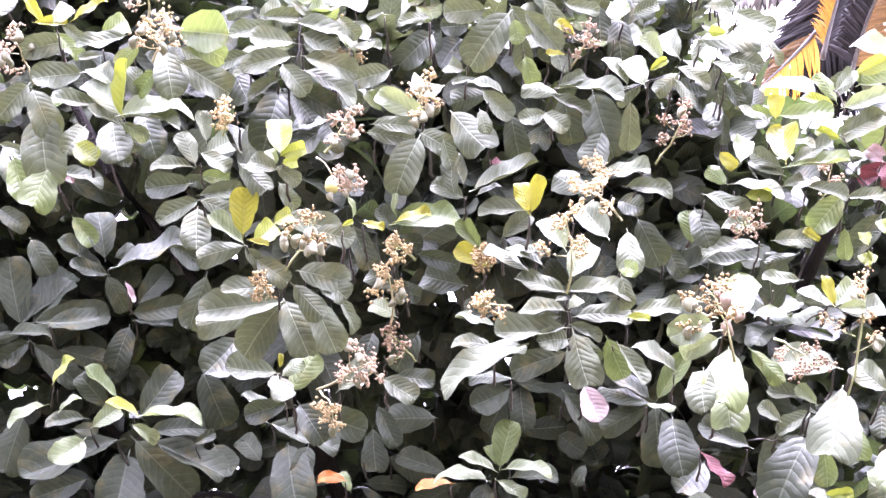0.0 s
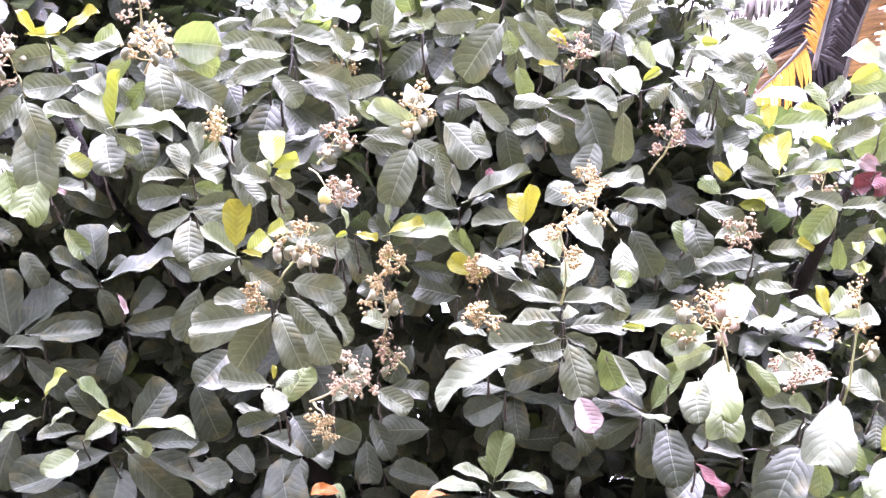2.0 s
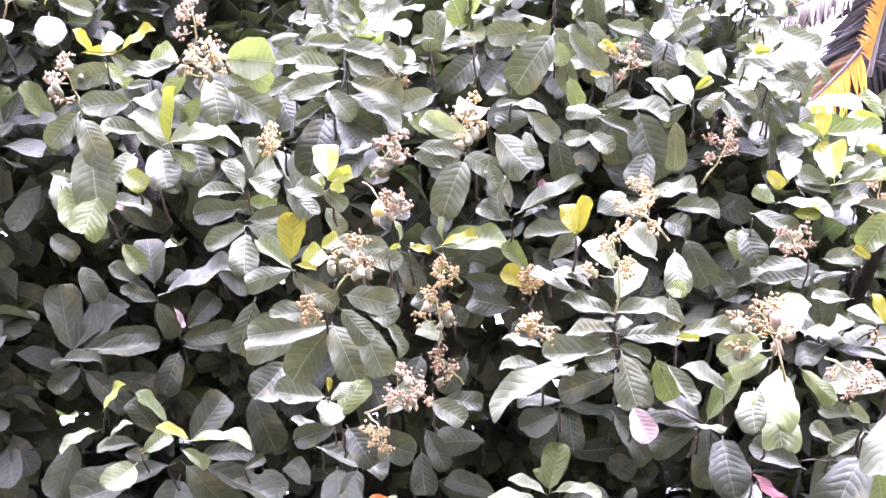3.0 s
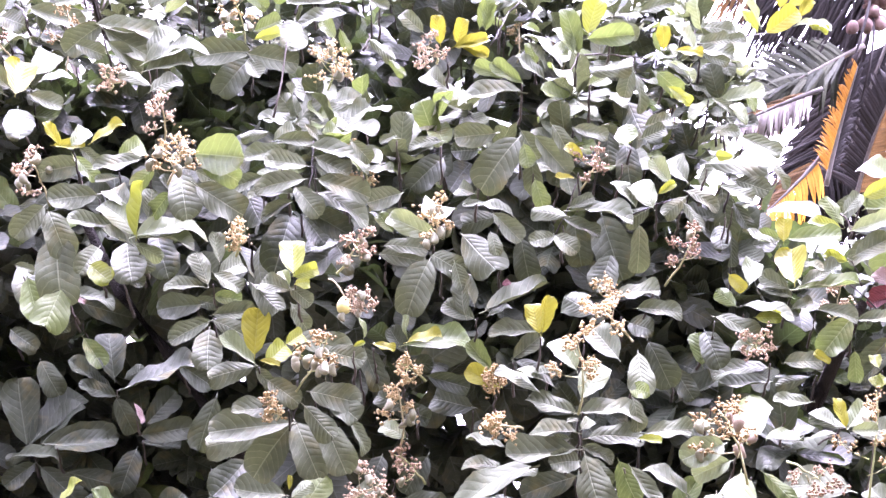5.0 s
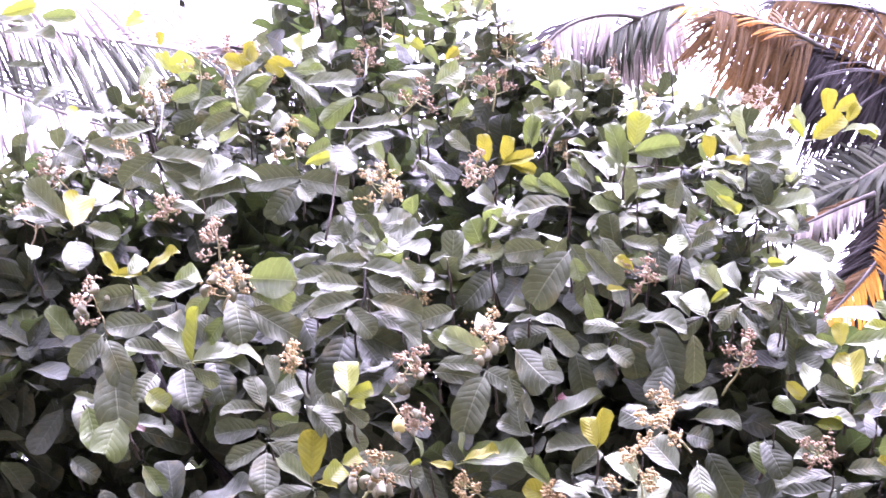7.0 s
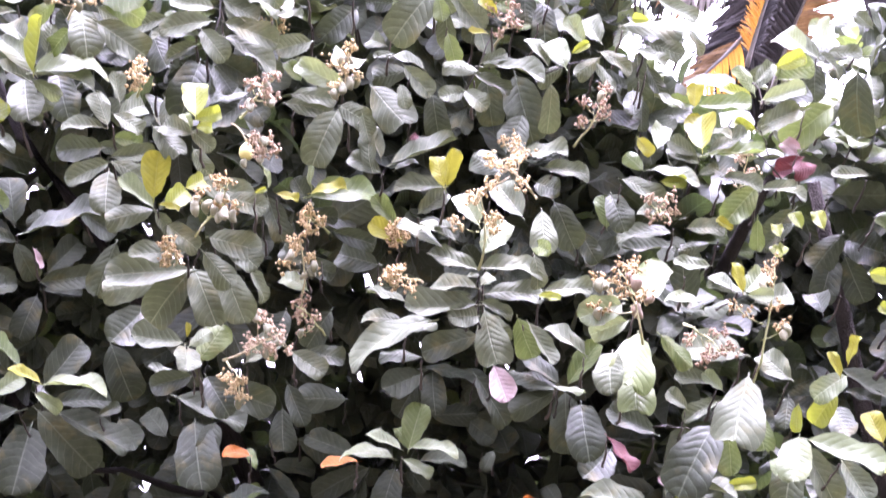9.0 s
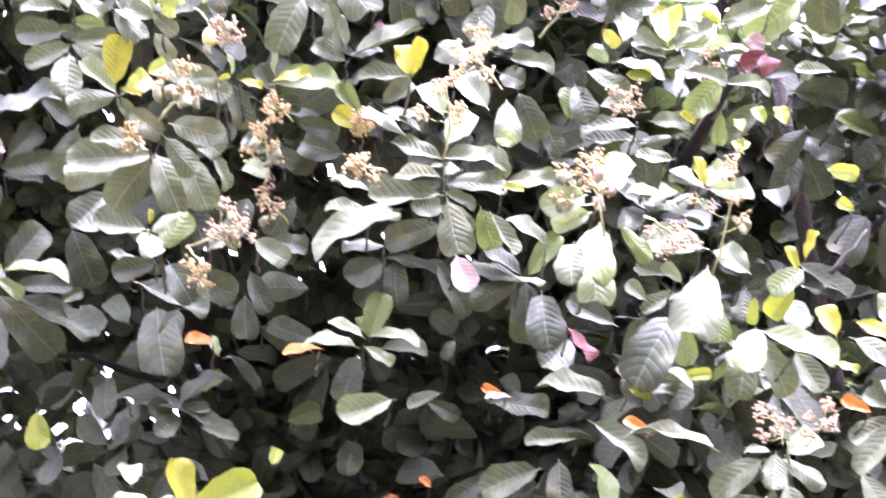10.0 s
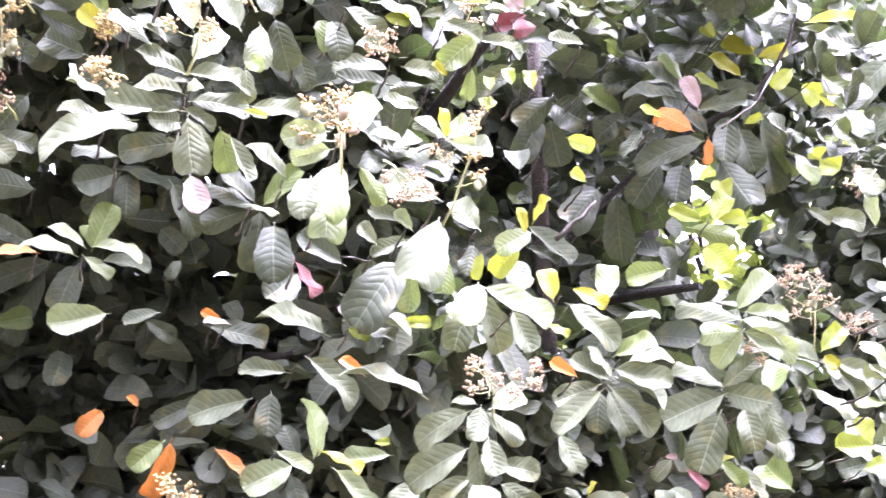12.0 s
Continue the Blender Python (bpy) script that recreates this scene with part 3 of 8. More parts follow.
t = twig(cashew, -0.248, 3.135, 3.121, 0.16, -0.45, 0.90, 0.12)
leaf(t, -0.248, 3.115, 3.126, 112, 62, -81, 0.049, 0.022, "g")
t = twig(cashew, -0.228, 2.964, 3.039, 0.22, -0.45, 0.90, 0.12)
leaf(t, -0.228, 2.944, 3.044, -94, -3, 58, 0.075, 0.034, "w")
t = twig(cashew, -0.418, 3.219, 2.866, -0.12, -0.45, 0.90, 0.12)
leaf(t, -0.481, 3.610, 3.224, 155, -68, -43, 0.191, 0.119)
leaf(t, -0.437, 3.589, 3.205, -106, -55, 83, 0.109, 0.067)
leaf(t, -0.395, 2.980, 2.718, -81, -54, 90, 0.068, 0.042, "w")
leaf(t, -0.395, 2.890, 2.591, -49, 35, 78, 0.064, 0.040, "y")
leaf(t, -0.381, 2.928, 2.617, -96, -9, 81, 0.134, 0.065, "w")
t = twig(cashew, -0.395, 3.023, 2.820, -0.11, -0.45, 0.90, 0.12)
leaf(t, -0.408, 3.339, 3.120, -83, -30, 96, 0.141, 0.073)
leaf(t, -0.394, 2.914, 2.742, 93, 63, -87, 0.044, 0.027, "g")
leaf(t, -0.389, 2.879, 2.715, 80, 25, -83, 0.082, 0.051, "w")
leaf(t, -0.389, 2.878, 2.722, -87, -34, 89, 0.062, 0.039, "w")
t = twig(cashew, -0.132, 3.142, 3.033, -0.20, -0.45, 0.90, 0.12)
leaf(t, -0.142, 3.116, 3.062, 111, -22, -97, 0.096, 0.060, "w")
leaf(t, -0.122, 3.129, 3.013, 106, -13, -102, 0.060, 0.037, "w")
t = twig(cashew, -0.040, 3.073, 3.171, 0.07, -0.45, 0.90, 0.12)
leaf(t, -0.040, 3.053, 3.176, 101, -4, -82, 0.079, 0.035, "w")
t = twig(cashew, -0.036, 3.367, 3.268, -0.04, -0.45, 0.90, 0.12)
leaf(t, -0.036, 3.347, 3.273, 128, -46, -80, 0.128, 0.080)
t = twig(cashew, -0.533, 3.184, 2.980, 0.14, -0.45, 0.90, 0.12)
leaf(t, -0.590, 3.425, 3.230, -129, -61, 54, 0.131, 0.081)
leaf(t, -0.476, 2.902, 2.739, -107, -44, 68, 0.092, 0.057, "w")
t = twig(cashew, -0.375, 2.864, 2.726, -0.10, -0.45, 0.90, 0.12)
leaf(t, -0.375, 2.830, 2.737, 16, 75, -17, 0.098, 0.061, "y")
leaf(t, -0.376, 2.843, 2.735, -74, 25, 98, 0.060, 0.037, "y")
leaf(t, -0.374, 2.858, 2.721, -35, 24, 87, 0.051, 0.032, "y")
t = twig(cashew, -0.062, 3.113, 2.946, -0.01, -0.45, 0.90, 0.12)
leaf(t, -0.051, 3.046, 2.909, 93, 23, -95, 0.133, 0.059, "l")
leaf(t, -0.073, 3.140, 2.994, -32, 56, 37, 0.146, 0.090, "w")
t = twig(cashew, -0.184, 3.168, 2.931, 0.14, -0.45, 0.90, 0.12)
leaf(t, -0.164, 3.118, 2.956, 106, 54, -106, 0.061, 0.037, "g")
leaf(t, -0.187, 3.153, 2.934, -98, -0, 87, 0.108, 0.049, "w")
leaf(t, -0.202, 3.171, 2.919, -91, -5, 93, 0.121, 0.059, "w")
t = twig(cashew, -0.051, 3.142, 2.878, -0.21, -0.45, 0.90, 0.12)
leaf(t, -0.074, 3.141, 2.888, 124, -62, -58, 0.145, 0.090, "w")
leaf(t, -0.067, 3.151, 2.907, -129, -33, 76, 0.097, 0.060, "w")
leaf(t, -0.011, 3.073, 2.853, -54, -71, 112, 0.073, 0.045, "w")
t = twig(cashew, 0.161, 3.139, 3.214, -0.13, -0.45, 0.90, 0.12)
leaf(t, 0.103, 3.135, 3.238, 95, -10, -105, 0.111, 0.069, "w")
leaf(t, 0.159, 3.114, 3.210, 112, -52, -76, 0.162, 0.101, "w")
leaf(t, 0.168, 3.135, 3.244, -71, -59, 112, 0.086, 0.053, "w")
leaf(t, 0.202, 3.114, 3.217, -72, -48, 108, 0.133, 0.062, "w")
leaf(t, 0.172, 3.098, 3.186, -69, -79, 127, 0.067, 0.042, "g")
t = twig(cashew, 0.055, 3.196, 3.117, 0.17, -0.45, 0.90, 0.12)
leaf(t, 0.064, 3.352, 3.299, 116, -16, -109, 0.090, 0.056)
leaf(t, 0.042, 3.123, 3.061, 54, 34, -84, 0.072, 0.045, "w")
leaf(t, 0.061, 3.051, 3.005, 100, -12, -67, 0.051, 0.022, "w")
t = twig(cashew, 0.270, 3.080, 3.210, 0.21, -0.45, 0.90, 0.12)
leaf(t, 0.243, 3.066, 3.223, -77, -53, 93, 0.092, 0.050, "w")
leaf(t, 0.297, 3.053, 3.207, -102, -22, 86, 0.090, 0.041, "w")
t = twig(cashew, 0.445, 3.286, 3.215, 0.22, -0.45, 0.90, 0.12)
leaf(t, 0.422, 3.370, 3.360, -12, -77, 178, 0.104, 0.064)
leaf(t, 0.473, 3.369, 3.315, 176, -73, 3, 0.117, 0.072)
leaf(t, 0.440, 3.059, 2.986, 111, 64, -92, 0.094, 0.042, "w")
t = twig(cashew, 0.473, 3.206, 3.283, 0.19, -0.45, 0.90, 0.12)
leaf(t, 0.444, 3.145, 3.260, 168, -60, 4, 0.094, 0.058, "g")
leaf(t, 0.470, 3.090, 3.191, -97, 22, 97, 0.071, 0.043, "w")
leaf(t, 0.493, 3.412, 3.469, -156, -64, 43, 0.162, 0.101)
leaf(t, 0.484, 3.096, 3.231, -98, 18, 97, 0.079, 0.044, "w")
t = twig(cashew, 0.495, 3.078, 3.005, -0.15, -0.45, 0.90, 0.12)
leaf(t, 0.528, 3.068, 3.055, 92, 61, -92, 0.078, 0.047, "l")
leaf(t, 0.477, 3.031, 2.972, 82, 69, -88, 0.099, 0.061, "l")
leaf(t, 0.496, 3.050, 3.018, -97, 32, 95, 0.051, 0.024, "y")
leaf(t, 0.478, 3.082, 2.995, 88, -29, -87, 0.075, 0.046, "w")
t = twig(cashew, 0.298, 3.024, 3.066, -0.12, -0.45, 0.90, 0.12)
leaf(t, 0.310, 3.010, 3.101, 91, 44, -100, 0.055, 0.029, "Y")
leaf(t, 0.286, 2.998, 3.040, 95, 2, -66, 0.048, 0.022, "Y")
t = twig(cashew, 0.257, 3.063, 2.943, -0.10, -0.45, 0.90, 0.12)
leaf(t, 0.258, 3.049, 2.955, -100, -28, 64, 0.099, 0.044, "w")
leaf(t, 0.235, 3.042, 2.908, 105, -23, -88, 0.072, 0.044, "w")
leaf(t, 0.235, 3.039, 2.907, -129, -43, 68, 0.076, 0.047, "w")
leaf(t, 0.264, 3.034, 2.956, 79, 20, -81, 0.093, 0.046, "w")
leaf(t, 0.273, 3.049, 2.977, -109, -7, 50, 0.157, 0.070, "w")
leaf(t, 0.273, 3.047, 2.984, -98, 21, 88, 0.068, 0.035, "w")
t = twig(cashew, 0.194, 3.116, 3.110, -0.20, -0.45, 0.90, 0.12)
leaf(t, 0.193, 3.116, 3.155, 3, -70, -156, 0.100, 0.054, "w")
leaf(t, 0.195, 3.075, 3.074, -60, -73, 119, 0.075, 0.044, "g")
t = twig(cashew, 0.101, 3.078, 2.953, 0.04, -0.45, 0.90, 0.12)
leaf(t, 0.134, 3.031, 2.957, 95, 38, -60, 0.094, 0.043, "w")
leaf(t, 0.089, 3.101, 2.996, -79, -46, 100, 0.100, 0.053, "w")
leaf(t, 0.079, 3.043, 2.919, -143, -65, 29, 0.059, 0.036, "w")
t = twig(cashew, 0.104, 3.227, 2.938, -0.07, -0.45, 0.90, 0.12)
leaf(t, 0.104, 3.346, 3.096, 114, -23, -102, 0.101, 0.063)
leaf(t, 0.103, 3.068, 2.790, -79, 35, 91, 0.028, 0.017, "r")
t = twig(cashew, 0.011, 3.135, 2.939, -0.20, -0.45, 0.90, 0.12)
leaf(t, 0.011, 3.115, 2.944, -139, -47, 59, 0.152, 0.094, "w")
t = twig(cashew, 0.171, 3.391, 3.035, 0.12, -0.45, 0.90, 0.12)
leaf(t, 0.171, 3.371, 3.040, -72, -80, 112, 0.114, 0.071)
t = twig(cashew, 0.393, 3.390, 3.095, -0.12, -0.45, 0.90, 0.12)
leaf(t, 0.393, 3.370, 3.100, -134, -75, 57, 0.178, 0.111)
t = twig(cashew, 0.390, 3.093, 2.713, -0.06, -0.45, 0.90, 0.12)
leaf(t, 0.411, 3.376, 2.988, 118, -65, -64, 0.126, 0.078)
leaf(t, 0.353, 2.922, 2.553, 57, 57, -68, 0.108, 0.067, "w")
leaf(t, 0.396, 2.899, 2.558, -175, -69, 3, 0.098, 0.061, "w")
leaf(t, 0.360, 3.072, 2.757, -103, 1, 59, 0.124, 0.057, "w")
leaf(t, 0.429, 3.095, 2.735, -103, -2, 77, 0.110, 0.050, "w")
t = twig(cashew, 0.316, 3.384, 3.086, -0.03, -0.45, 0.90, 0.12)
leaf(t, 0.316, 3.364, 3.091, -36, -82, 153, 0.127, 0.079)
t = twig(cashew, 0.457, 3.165, 2.972, 0.08, -0.45, 0.90, 0.12)
leaf(t, 0.457, 3.145, 2.977, -7, -76, 164, 0.122, 0.054, "w")
t = twig(cashew, 0.042, 3.114, 2.723, 0.18, -0.45, 0.90, 0.12)
leaf(t, 0.035, 3.105, 2.754, 126, 73, -87, 0.108, 0.049, "w")
leaf(t, 0.013, 3.091, 2.721, 132, 70, -169, 0.099, 0.051, "w")
leaf(t, 0.034, 3.103, 2.717, 89, 31, -91, 0.087, 0.050, "w")
leaf(t, 0.061, 3.076, 2.729, -85, 25, 42, 0.171, 0.076, "w")
leaf(t, 0.068, 3.096, 2.721, -84, 28, 44, 0.063, 0.028, "w")
t = twig(cashew, 0.570, 3.109, 3.033, 0.22, -0.45, 0.90, 0.12)
leaf(t, 0.577, 3.101, 3.077, 46, 61, -57, 0.108, 0.067, "w")
leaf(t, 0.572, 3.085, 3.040, -98, -24, 73, 0.092, 0.042, "w")
leaf(t, 0.561, 3.076, 3.005, -93, -54, 69, 0.086, 0.038, "w")
leaf(t, 0.572, 3.093, 3.028, 89, -37, -85, 0.075, 0.046, "w")
t = twig(cashew, 0.698, 3.145, 3.110, -0.06, -0.45, 0.90, 0.12)
leaf(t, 0.720, 3.151, 3.169, 82, -20, -59, 0.112, 0.050, "w")
leaf(t, 0.699, 3.137, 3.115, -112, -7, 51, 0.095, 0.043, "w")
leaf(t, 0.704, 3.113, 3.146, 89, 8, -110, 0.043, 0.027, "y")
leaf(t, 0.707, 3.119, 3.083, -129, -27, 83, 0.086, 0.053, "w")
leaf(t, 0.661, 3.106, 3.063, -102, -31, 65, 0.094, 0.042, "w")
t = twig(cashew, 0.641, 3.141, 3.128, 0.17, -0.45, 0.90, 0.12)
leaf(t, 0.641, 3.121, 3.133, -110, -5, 65, 0.152, 0.069, "w")
t = twig(cashew, 0.773, 3.224, 3.281, 0.14, -0.45, 0.90, 0.12)
leaf(t, 0.742, 3.160, 3.229, -105, -33, 72, 0.114, 0.051, "w")
leaf(t, 0.759, 3.161, 3.261, 121, 69, -118, 0.074, 0.036, "l")
leaf(t, 0.819, 3.290, 3.370, 67, 79, -78, 0.047, 0.029, "g")
t = twig(cashew, 0.705, 3.335, 3.433, 0.05, -0.45, 0.90, 0.12)
leaf(t, 0.667, 3.145, 3.238, -115, -7, 85, 0.068, 0.038, "w")
leaf(t, 0.757, 3.594, 3.712, 95, -76, -78, 0.144, 0.089)
leaf(t, 0.690, 3.206, 3.365, -99, -37, 82, 0.070, 0.030, "w")
t = twig(cashew, 0.713, 3.312, 3.065, -0.04, -0.45, 0.90, 0.12)
leaf(t, 0.735, 3.416, 3.188, -55, -86, 136, 0.117, 0.072)
leaf(t, 0.692, 3.167, 2.951, 5, -81, 148, 0.080, 0.036)
t = twig(cashew, 0.690, 3.198, 2.886, -0.24, -0.45, 0.90, 0.12)
leaf(t, 0.716, 3.400, 3.081, 172, -73, 7, 0.090, 0.056)
leaf(t, 0.654, 3.064, 2.806, -112, -56, 87, 0.055, 0.034, "Y")
leaf(t, 0.702, 3.071, 2.785, -29, 60, 36, 0.082, 0.051, "l")
t = twig(cashew, 0.711, 3.207, 3.047, -0.05, -0.45, 0.90, 0.12)
leaf(t, 0.711, 3.187, 3.052, -71, -63, 108, 0.091, 0.040)
t = twig(cashew, 0.818, 3.195, 3.150, 0.24, -0.45, 0.90, 0.12)
leaf(t, 0.818, 3.175, 3.155, -98, -53, 64, 0.074, 0.033, "w")
t = twig(cashew, 0.815, 3.169, 2.923, -0.11, -0.45, 0.90, 0.12)
leaf(t, 0.805, 3.102, 2.906, -65, 81, 47, 0.066, 0.041, "Y")
leaf(t, 0.823, 3.184, 2.948, 78, 20, -96, 0.066, 0.037, "g")
leaf(t, 0.794, 3.133, 2.912, 75, 27, -42, 0.090, 0.041, "w")
leaf(t, 0.836, 3.178, 2.945, -119, -6, 65, 0.133, 0.059, "g")
t = twig(cashew, 1.064, 3.429, 3.161, 0.24, -0.45, 0.90, 0.12)
leaf(t, 0.971, 3.171, 2.970, 74, 25, -66, 0.082, 0.037, "y")
leaf(t, 1.000, 3.236, 3.005, 109, 64, -101, 0.091, 0.042, "g")
leaf(t, 0.970, 3.151, 2.870, 68, 29, -91, 0.061, 0.033, "y")
leaf(t, 1.002, 3.181, 2.897, -95, 25, 85, 0.101, 0.062, "w")
leaf(t, 1.005, 3.191, 2.970, -118, 9, 85, 0.111, 0.051, "l")
leaf(t, 1.077, 3.280, 3.070, -73, 33, 82, 0.111, 0.069, "g")
leaf(t, 0.994, 3.206, 3.023, -107, 46, 78, 0.069, 0.038, "w")
leaf(t, 1.505, 4.979, 4.686, -103, -38, 73, 0.109, 0.048, "y")
leaf(t, 1.055, 3.287, 3.003, -103, 19, 93, 0.123, 0.058)
t = twig(cashew, 0.827, 3.161, 2.791, 0.16, -0.45, 0.90, 0.12)
leaf(t, 0.817, 3.096, 2.793, -17, 63, -6, 0.126, 0.078, "Y")
leaf(t, 0.814, 3.141, 2.795, 74, 35, -89, 0.079, 0.045, "w")
leaf(t, 0.845, 3.153, 2.806, -101, 24, 60, 0.112, 0.050, "w")
leaf(t, 0.844, 3.177, 2.808, -110, -2, 45, 0.149, 0.068, "g")
leaf(t, 0.830, 3.132, 2.851, -119, -6, 49, 0.072, 0.032, "w")
leaf(t, 0.819, 3.141, 2.773, 74, 37, -75, 0.089, 0.050, "w")
leaf(t, 0.818, 3.149, 2.746, -98, 21, 78, 0.054, 0.029, "w")
t = twig(cashew, 1.224, 3.386, 3.183, 0.14, -0.45, 0.90, 0.12)
leaf(t, 1.171, 3.316, 3.174, 42, 52, -71, 0.103, 0.064, "l")
leaf(t, 1.222, 3.358, 3.170, 73, 48, -72, 0.154, 0.068, "w")
leaf(t, 1.232, 3.353, 3.210, -20, 72, -12, 0.095, 0.059, "l")
leaf(t, 1.261, 3.396, 3.205, -123, -3, 85, 0.089, 0.045, "w")
leaf(t, 1.227, 3.366, 3.191, -98, -38, 54, 0.090, 0.041, "w")
leaf(t, 1.231, 3.409, 3.177, 98, -80, -56, 0.107, 0.066)
t = twig(cashew, 1.086, 3.199, 2.821, 0.21, -0.45, 0.90, 0.12)
leaf(t, 1.090, 3.178, 2.833, 61, 40, -93, 0.048, 0.029, "p")
leaf(t, 1.081, 3.180, 2.818, 59, 46, -88, 0.053, 0.033, "p")
t = twig(cashew, -0.577, 2.951, 2.760, 0.01, -0.45, 0.90, 0.12)
leaf(t, -0.585, 2.931, 2.753, 130, 67, -103, 0.083, 0.049, "w")
leaf(t, -0.561, 2.937, 2.782, -49, 36, 76, 0.091, 0.056, "w")
leaf(t, -0.569, 2.912, 2.773, -75, -29, 78, 0.076, 0.045, "w")
leaf(t, -0.594, 2.944, 2.751, 113, 8, -67, 0.093, 0.042, "w")
t = twig(cashew, -0.559, 2.940, 2.799, 0.18, -0.45, 0.90, 0.12)
leaf(t, -0.559, 2.920, 2.804, 127, 76, -90, 0.073, 0.041, "w")
t = twig(cashew, -0.580, 2.996, 2.693, 0.04, -0.45, 0.90, 0.12)
leaf(t, -0.581, 2.985, 2.745, -88, -10, 91, 0.068, 0.040, "g")
leaf(t, -0.586, 2.985, 2.682, 108, -29, -80, 0.104, 0.051, "w")
leaf(t, -0.575, 2.960, 2.687, -92, 6, 86, 0.100, 0.045, "w")
leaf(t, -0.577, 2.974, 2.678, -83, -16, 78, 0.097, 0.053, "w")
t = twig(cashew, -0.636, 3.209, 2.761, 0.13, -0.45, 0.90, 0.12)
leaf(t, -0.672, 3.311, 2.843, 114, -11, -94, 0.111, 0.069)
leaf(t, -0.601, 3.067, 2.689, -173, -66, 7, 0.120, 0.075, "w")
t = twig(cashew, -0.750, 3.642, 2.969, -0.21, -0.45, 0.90, 0.12)
leaf(t, -0.750, 3.622, 2.974, -92, -17, 103, 0.065, 0.040)
t = twig(cashew, -0.466, 2.975, 2.563, -0.21, -0.45, 0.90, 0.12)
leaf(t, -0.474, 2.960, 2.568, 96, 40, -66, 0.104, 0.046, "l")
leaf(t, -0.469, 2.926, 2.578, -156, 83, 155, 0.108, 0.065, "Y")
leaf(t, -0.448, 2.957, 2.567, -45, 44, 70, 0.087, 0.054, "y")
leaf(t, -0.455, 2.918, 2.562, -92, -18, 57, 0.048, 0.021, "Y")
leaf(t, -0.477, 2.981, 2.568, 107, -15, -81, 0.108, 0.059, "w")
leaf(t, -0.472, 2.987, 2.563, -88, -46, 79, 0.058, 0.036, "w")
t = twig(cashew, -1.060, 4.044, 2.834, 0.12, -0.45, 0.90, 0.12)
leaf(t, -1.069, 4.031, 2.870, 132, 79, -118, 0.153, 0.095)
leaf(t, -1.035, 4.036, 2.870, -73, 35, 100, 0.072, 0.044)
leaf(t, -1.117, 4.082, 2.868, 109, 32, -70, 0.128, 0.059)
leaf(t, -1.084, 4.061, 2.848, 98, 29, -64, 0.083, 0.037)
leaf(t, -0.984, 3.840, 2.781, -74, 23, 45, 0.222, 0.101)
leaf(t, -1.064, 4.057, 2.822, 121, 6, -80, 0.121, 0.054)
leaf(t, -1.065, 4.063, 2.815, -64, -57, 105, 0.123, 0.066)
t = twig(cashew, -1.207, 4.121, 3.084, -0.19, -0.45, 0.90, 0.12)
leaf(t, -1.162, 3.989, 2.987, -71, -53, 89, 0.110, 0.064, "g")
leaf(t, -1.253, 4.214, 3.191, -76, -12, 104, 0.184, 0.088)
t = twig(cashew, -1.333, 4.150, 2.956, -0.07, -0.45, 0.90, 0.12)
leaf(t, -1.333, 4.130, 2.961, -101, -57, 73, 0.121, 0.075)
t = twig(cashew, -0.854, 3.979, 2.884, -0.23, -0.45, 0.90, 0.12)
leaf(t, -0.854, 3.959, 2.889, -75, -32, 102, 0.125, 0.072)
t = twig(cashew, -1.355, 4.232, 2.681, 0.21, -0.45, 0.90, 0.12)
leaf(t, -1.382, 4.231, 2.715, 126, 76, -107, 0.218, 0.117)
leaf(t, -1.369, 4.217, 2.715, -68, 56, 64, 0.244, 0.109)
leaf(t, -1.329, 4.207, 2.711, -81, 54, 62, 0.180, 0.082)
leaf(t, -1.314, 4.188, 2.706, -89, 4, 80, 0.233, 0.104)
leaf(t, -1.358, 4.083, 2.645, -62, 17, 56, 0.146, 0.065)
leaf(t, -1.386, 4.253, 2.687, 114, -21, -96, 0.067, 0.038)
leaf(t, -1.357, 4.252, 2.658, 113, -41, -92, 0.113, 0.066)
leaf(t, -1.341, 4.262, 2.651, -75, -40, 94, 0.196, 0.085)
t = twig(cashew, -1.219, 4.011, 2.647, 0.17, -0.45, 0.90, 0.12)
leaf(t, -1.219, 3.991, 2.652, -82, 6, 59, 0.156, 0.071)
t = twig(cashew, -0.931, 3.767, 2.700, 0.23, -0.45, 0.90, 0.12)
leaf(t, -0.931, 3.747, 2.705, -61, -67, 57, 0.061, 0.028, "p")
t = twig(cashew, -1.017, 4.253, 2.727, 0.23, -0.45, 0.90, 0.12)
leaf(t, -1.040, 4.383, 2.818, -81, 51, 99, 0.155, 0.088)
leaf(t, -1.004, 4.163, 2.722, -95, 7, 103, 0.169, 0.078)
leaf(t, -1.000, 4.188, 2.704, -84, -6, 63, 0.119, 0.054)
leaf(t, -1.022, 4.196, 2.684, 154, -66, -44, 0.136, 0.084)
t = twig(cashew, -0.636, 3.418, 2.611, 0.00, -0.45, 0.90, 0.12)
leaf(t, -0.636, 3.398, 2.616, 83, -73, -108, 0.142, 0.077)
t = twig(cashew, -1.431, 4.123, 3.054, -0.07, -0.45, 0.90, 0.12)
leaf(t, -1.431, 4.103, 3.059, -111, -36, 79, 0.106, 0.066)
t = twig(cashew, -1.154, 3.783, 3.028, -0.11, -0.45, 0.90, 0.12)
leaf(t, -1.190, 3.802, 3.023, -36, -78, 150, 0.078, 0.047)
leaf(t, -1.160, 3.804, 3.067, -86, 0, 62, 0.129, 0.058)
leaf(t, -1.114, 3.682, 3.009, -71, -24, 85, 0.037, 0.017, "p")
t = twig(cashew, -0.304, 2.950, 2.577, -0.02, -0.45, 0.90, 0.12)
leaf(t, -0.304, 2.930, 2.582, -118, -14, 81, 0.087, 0.054, "w")
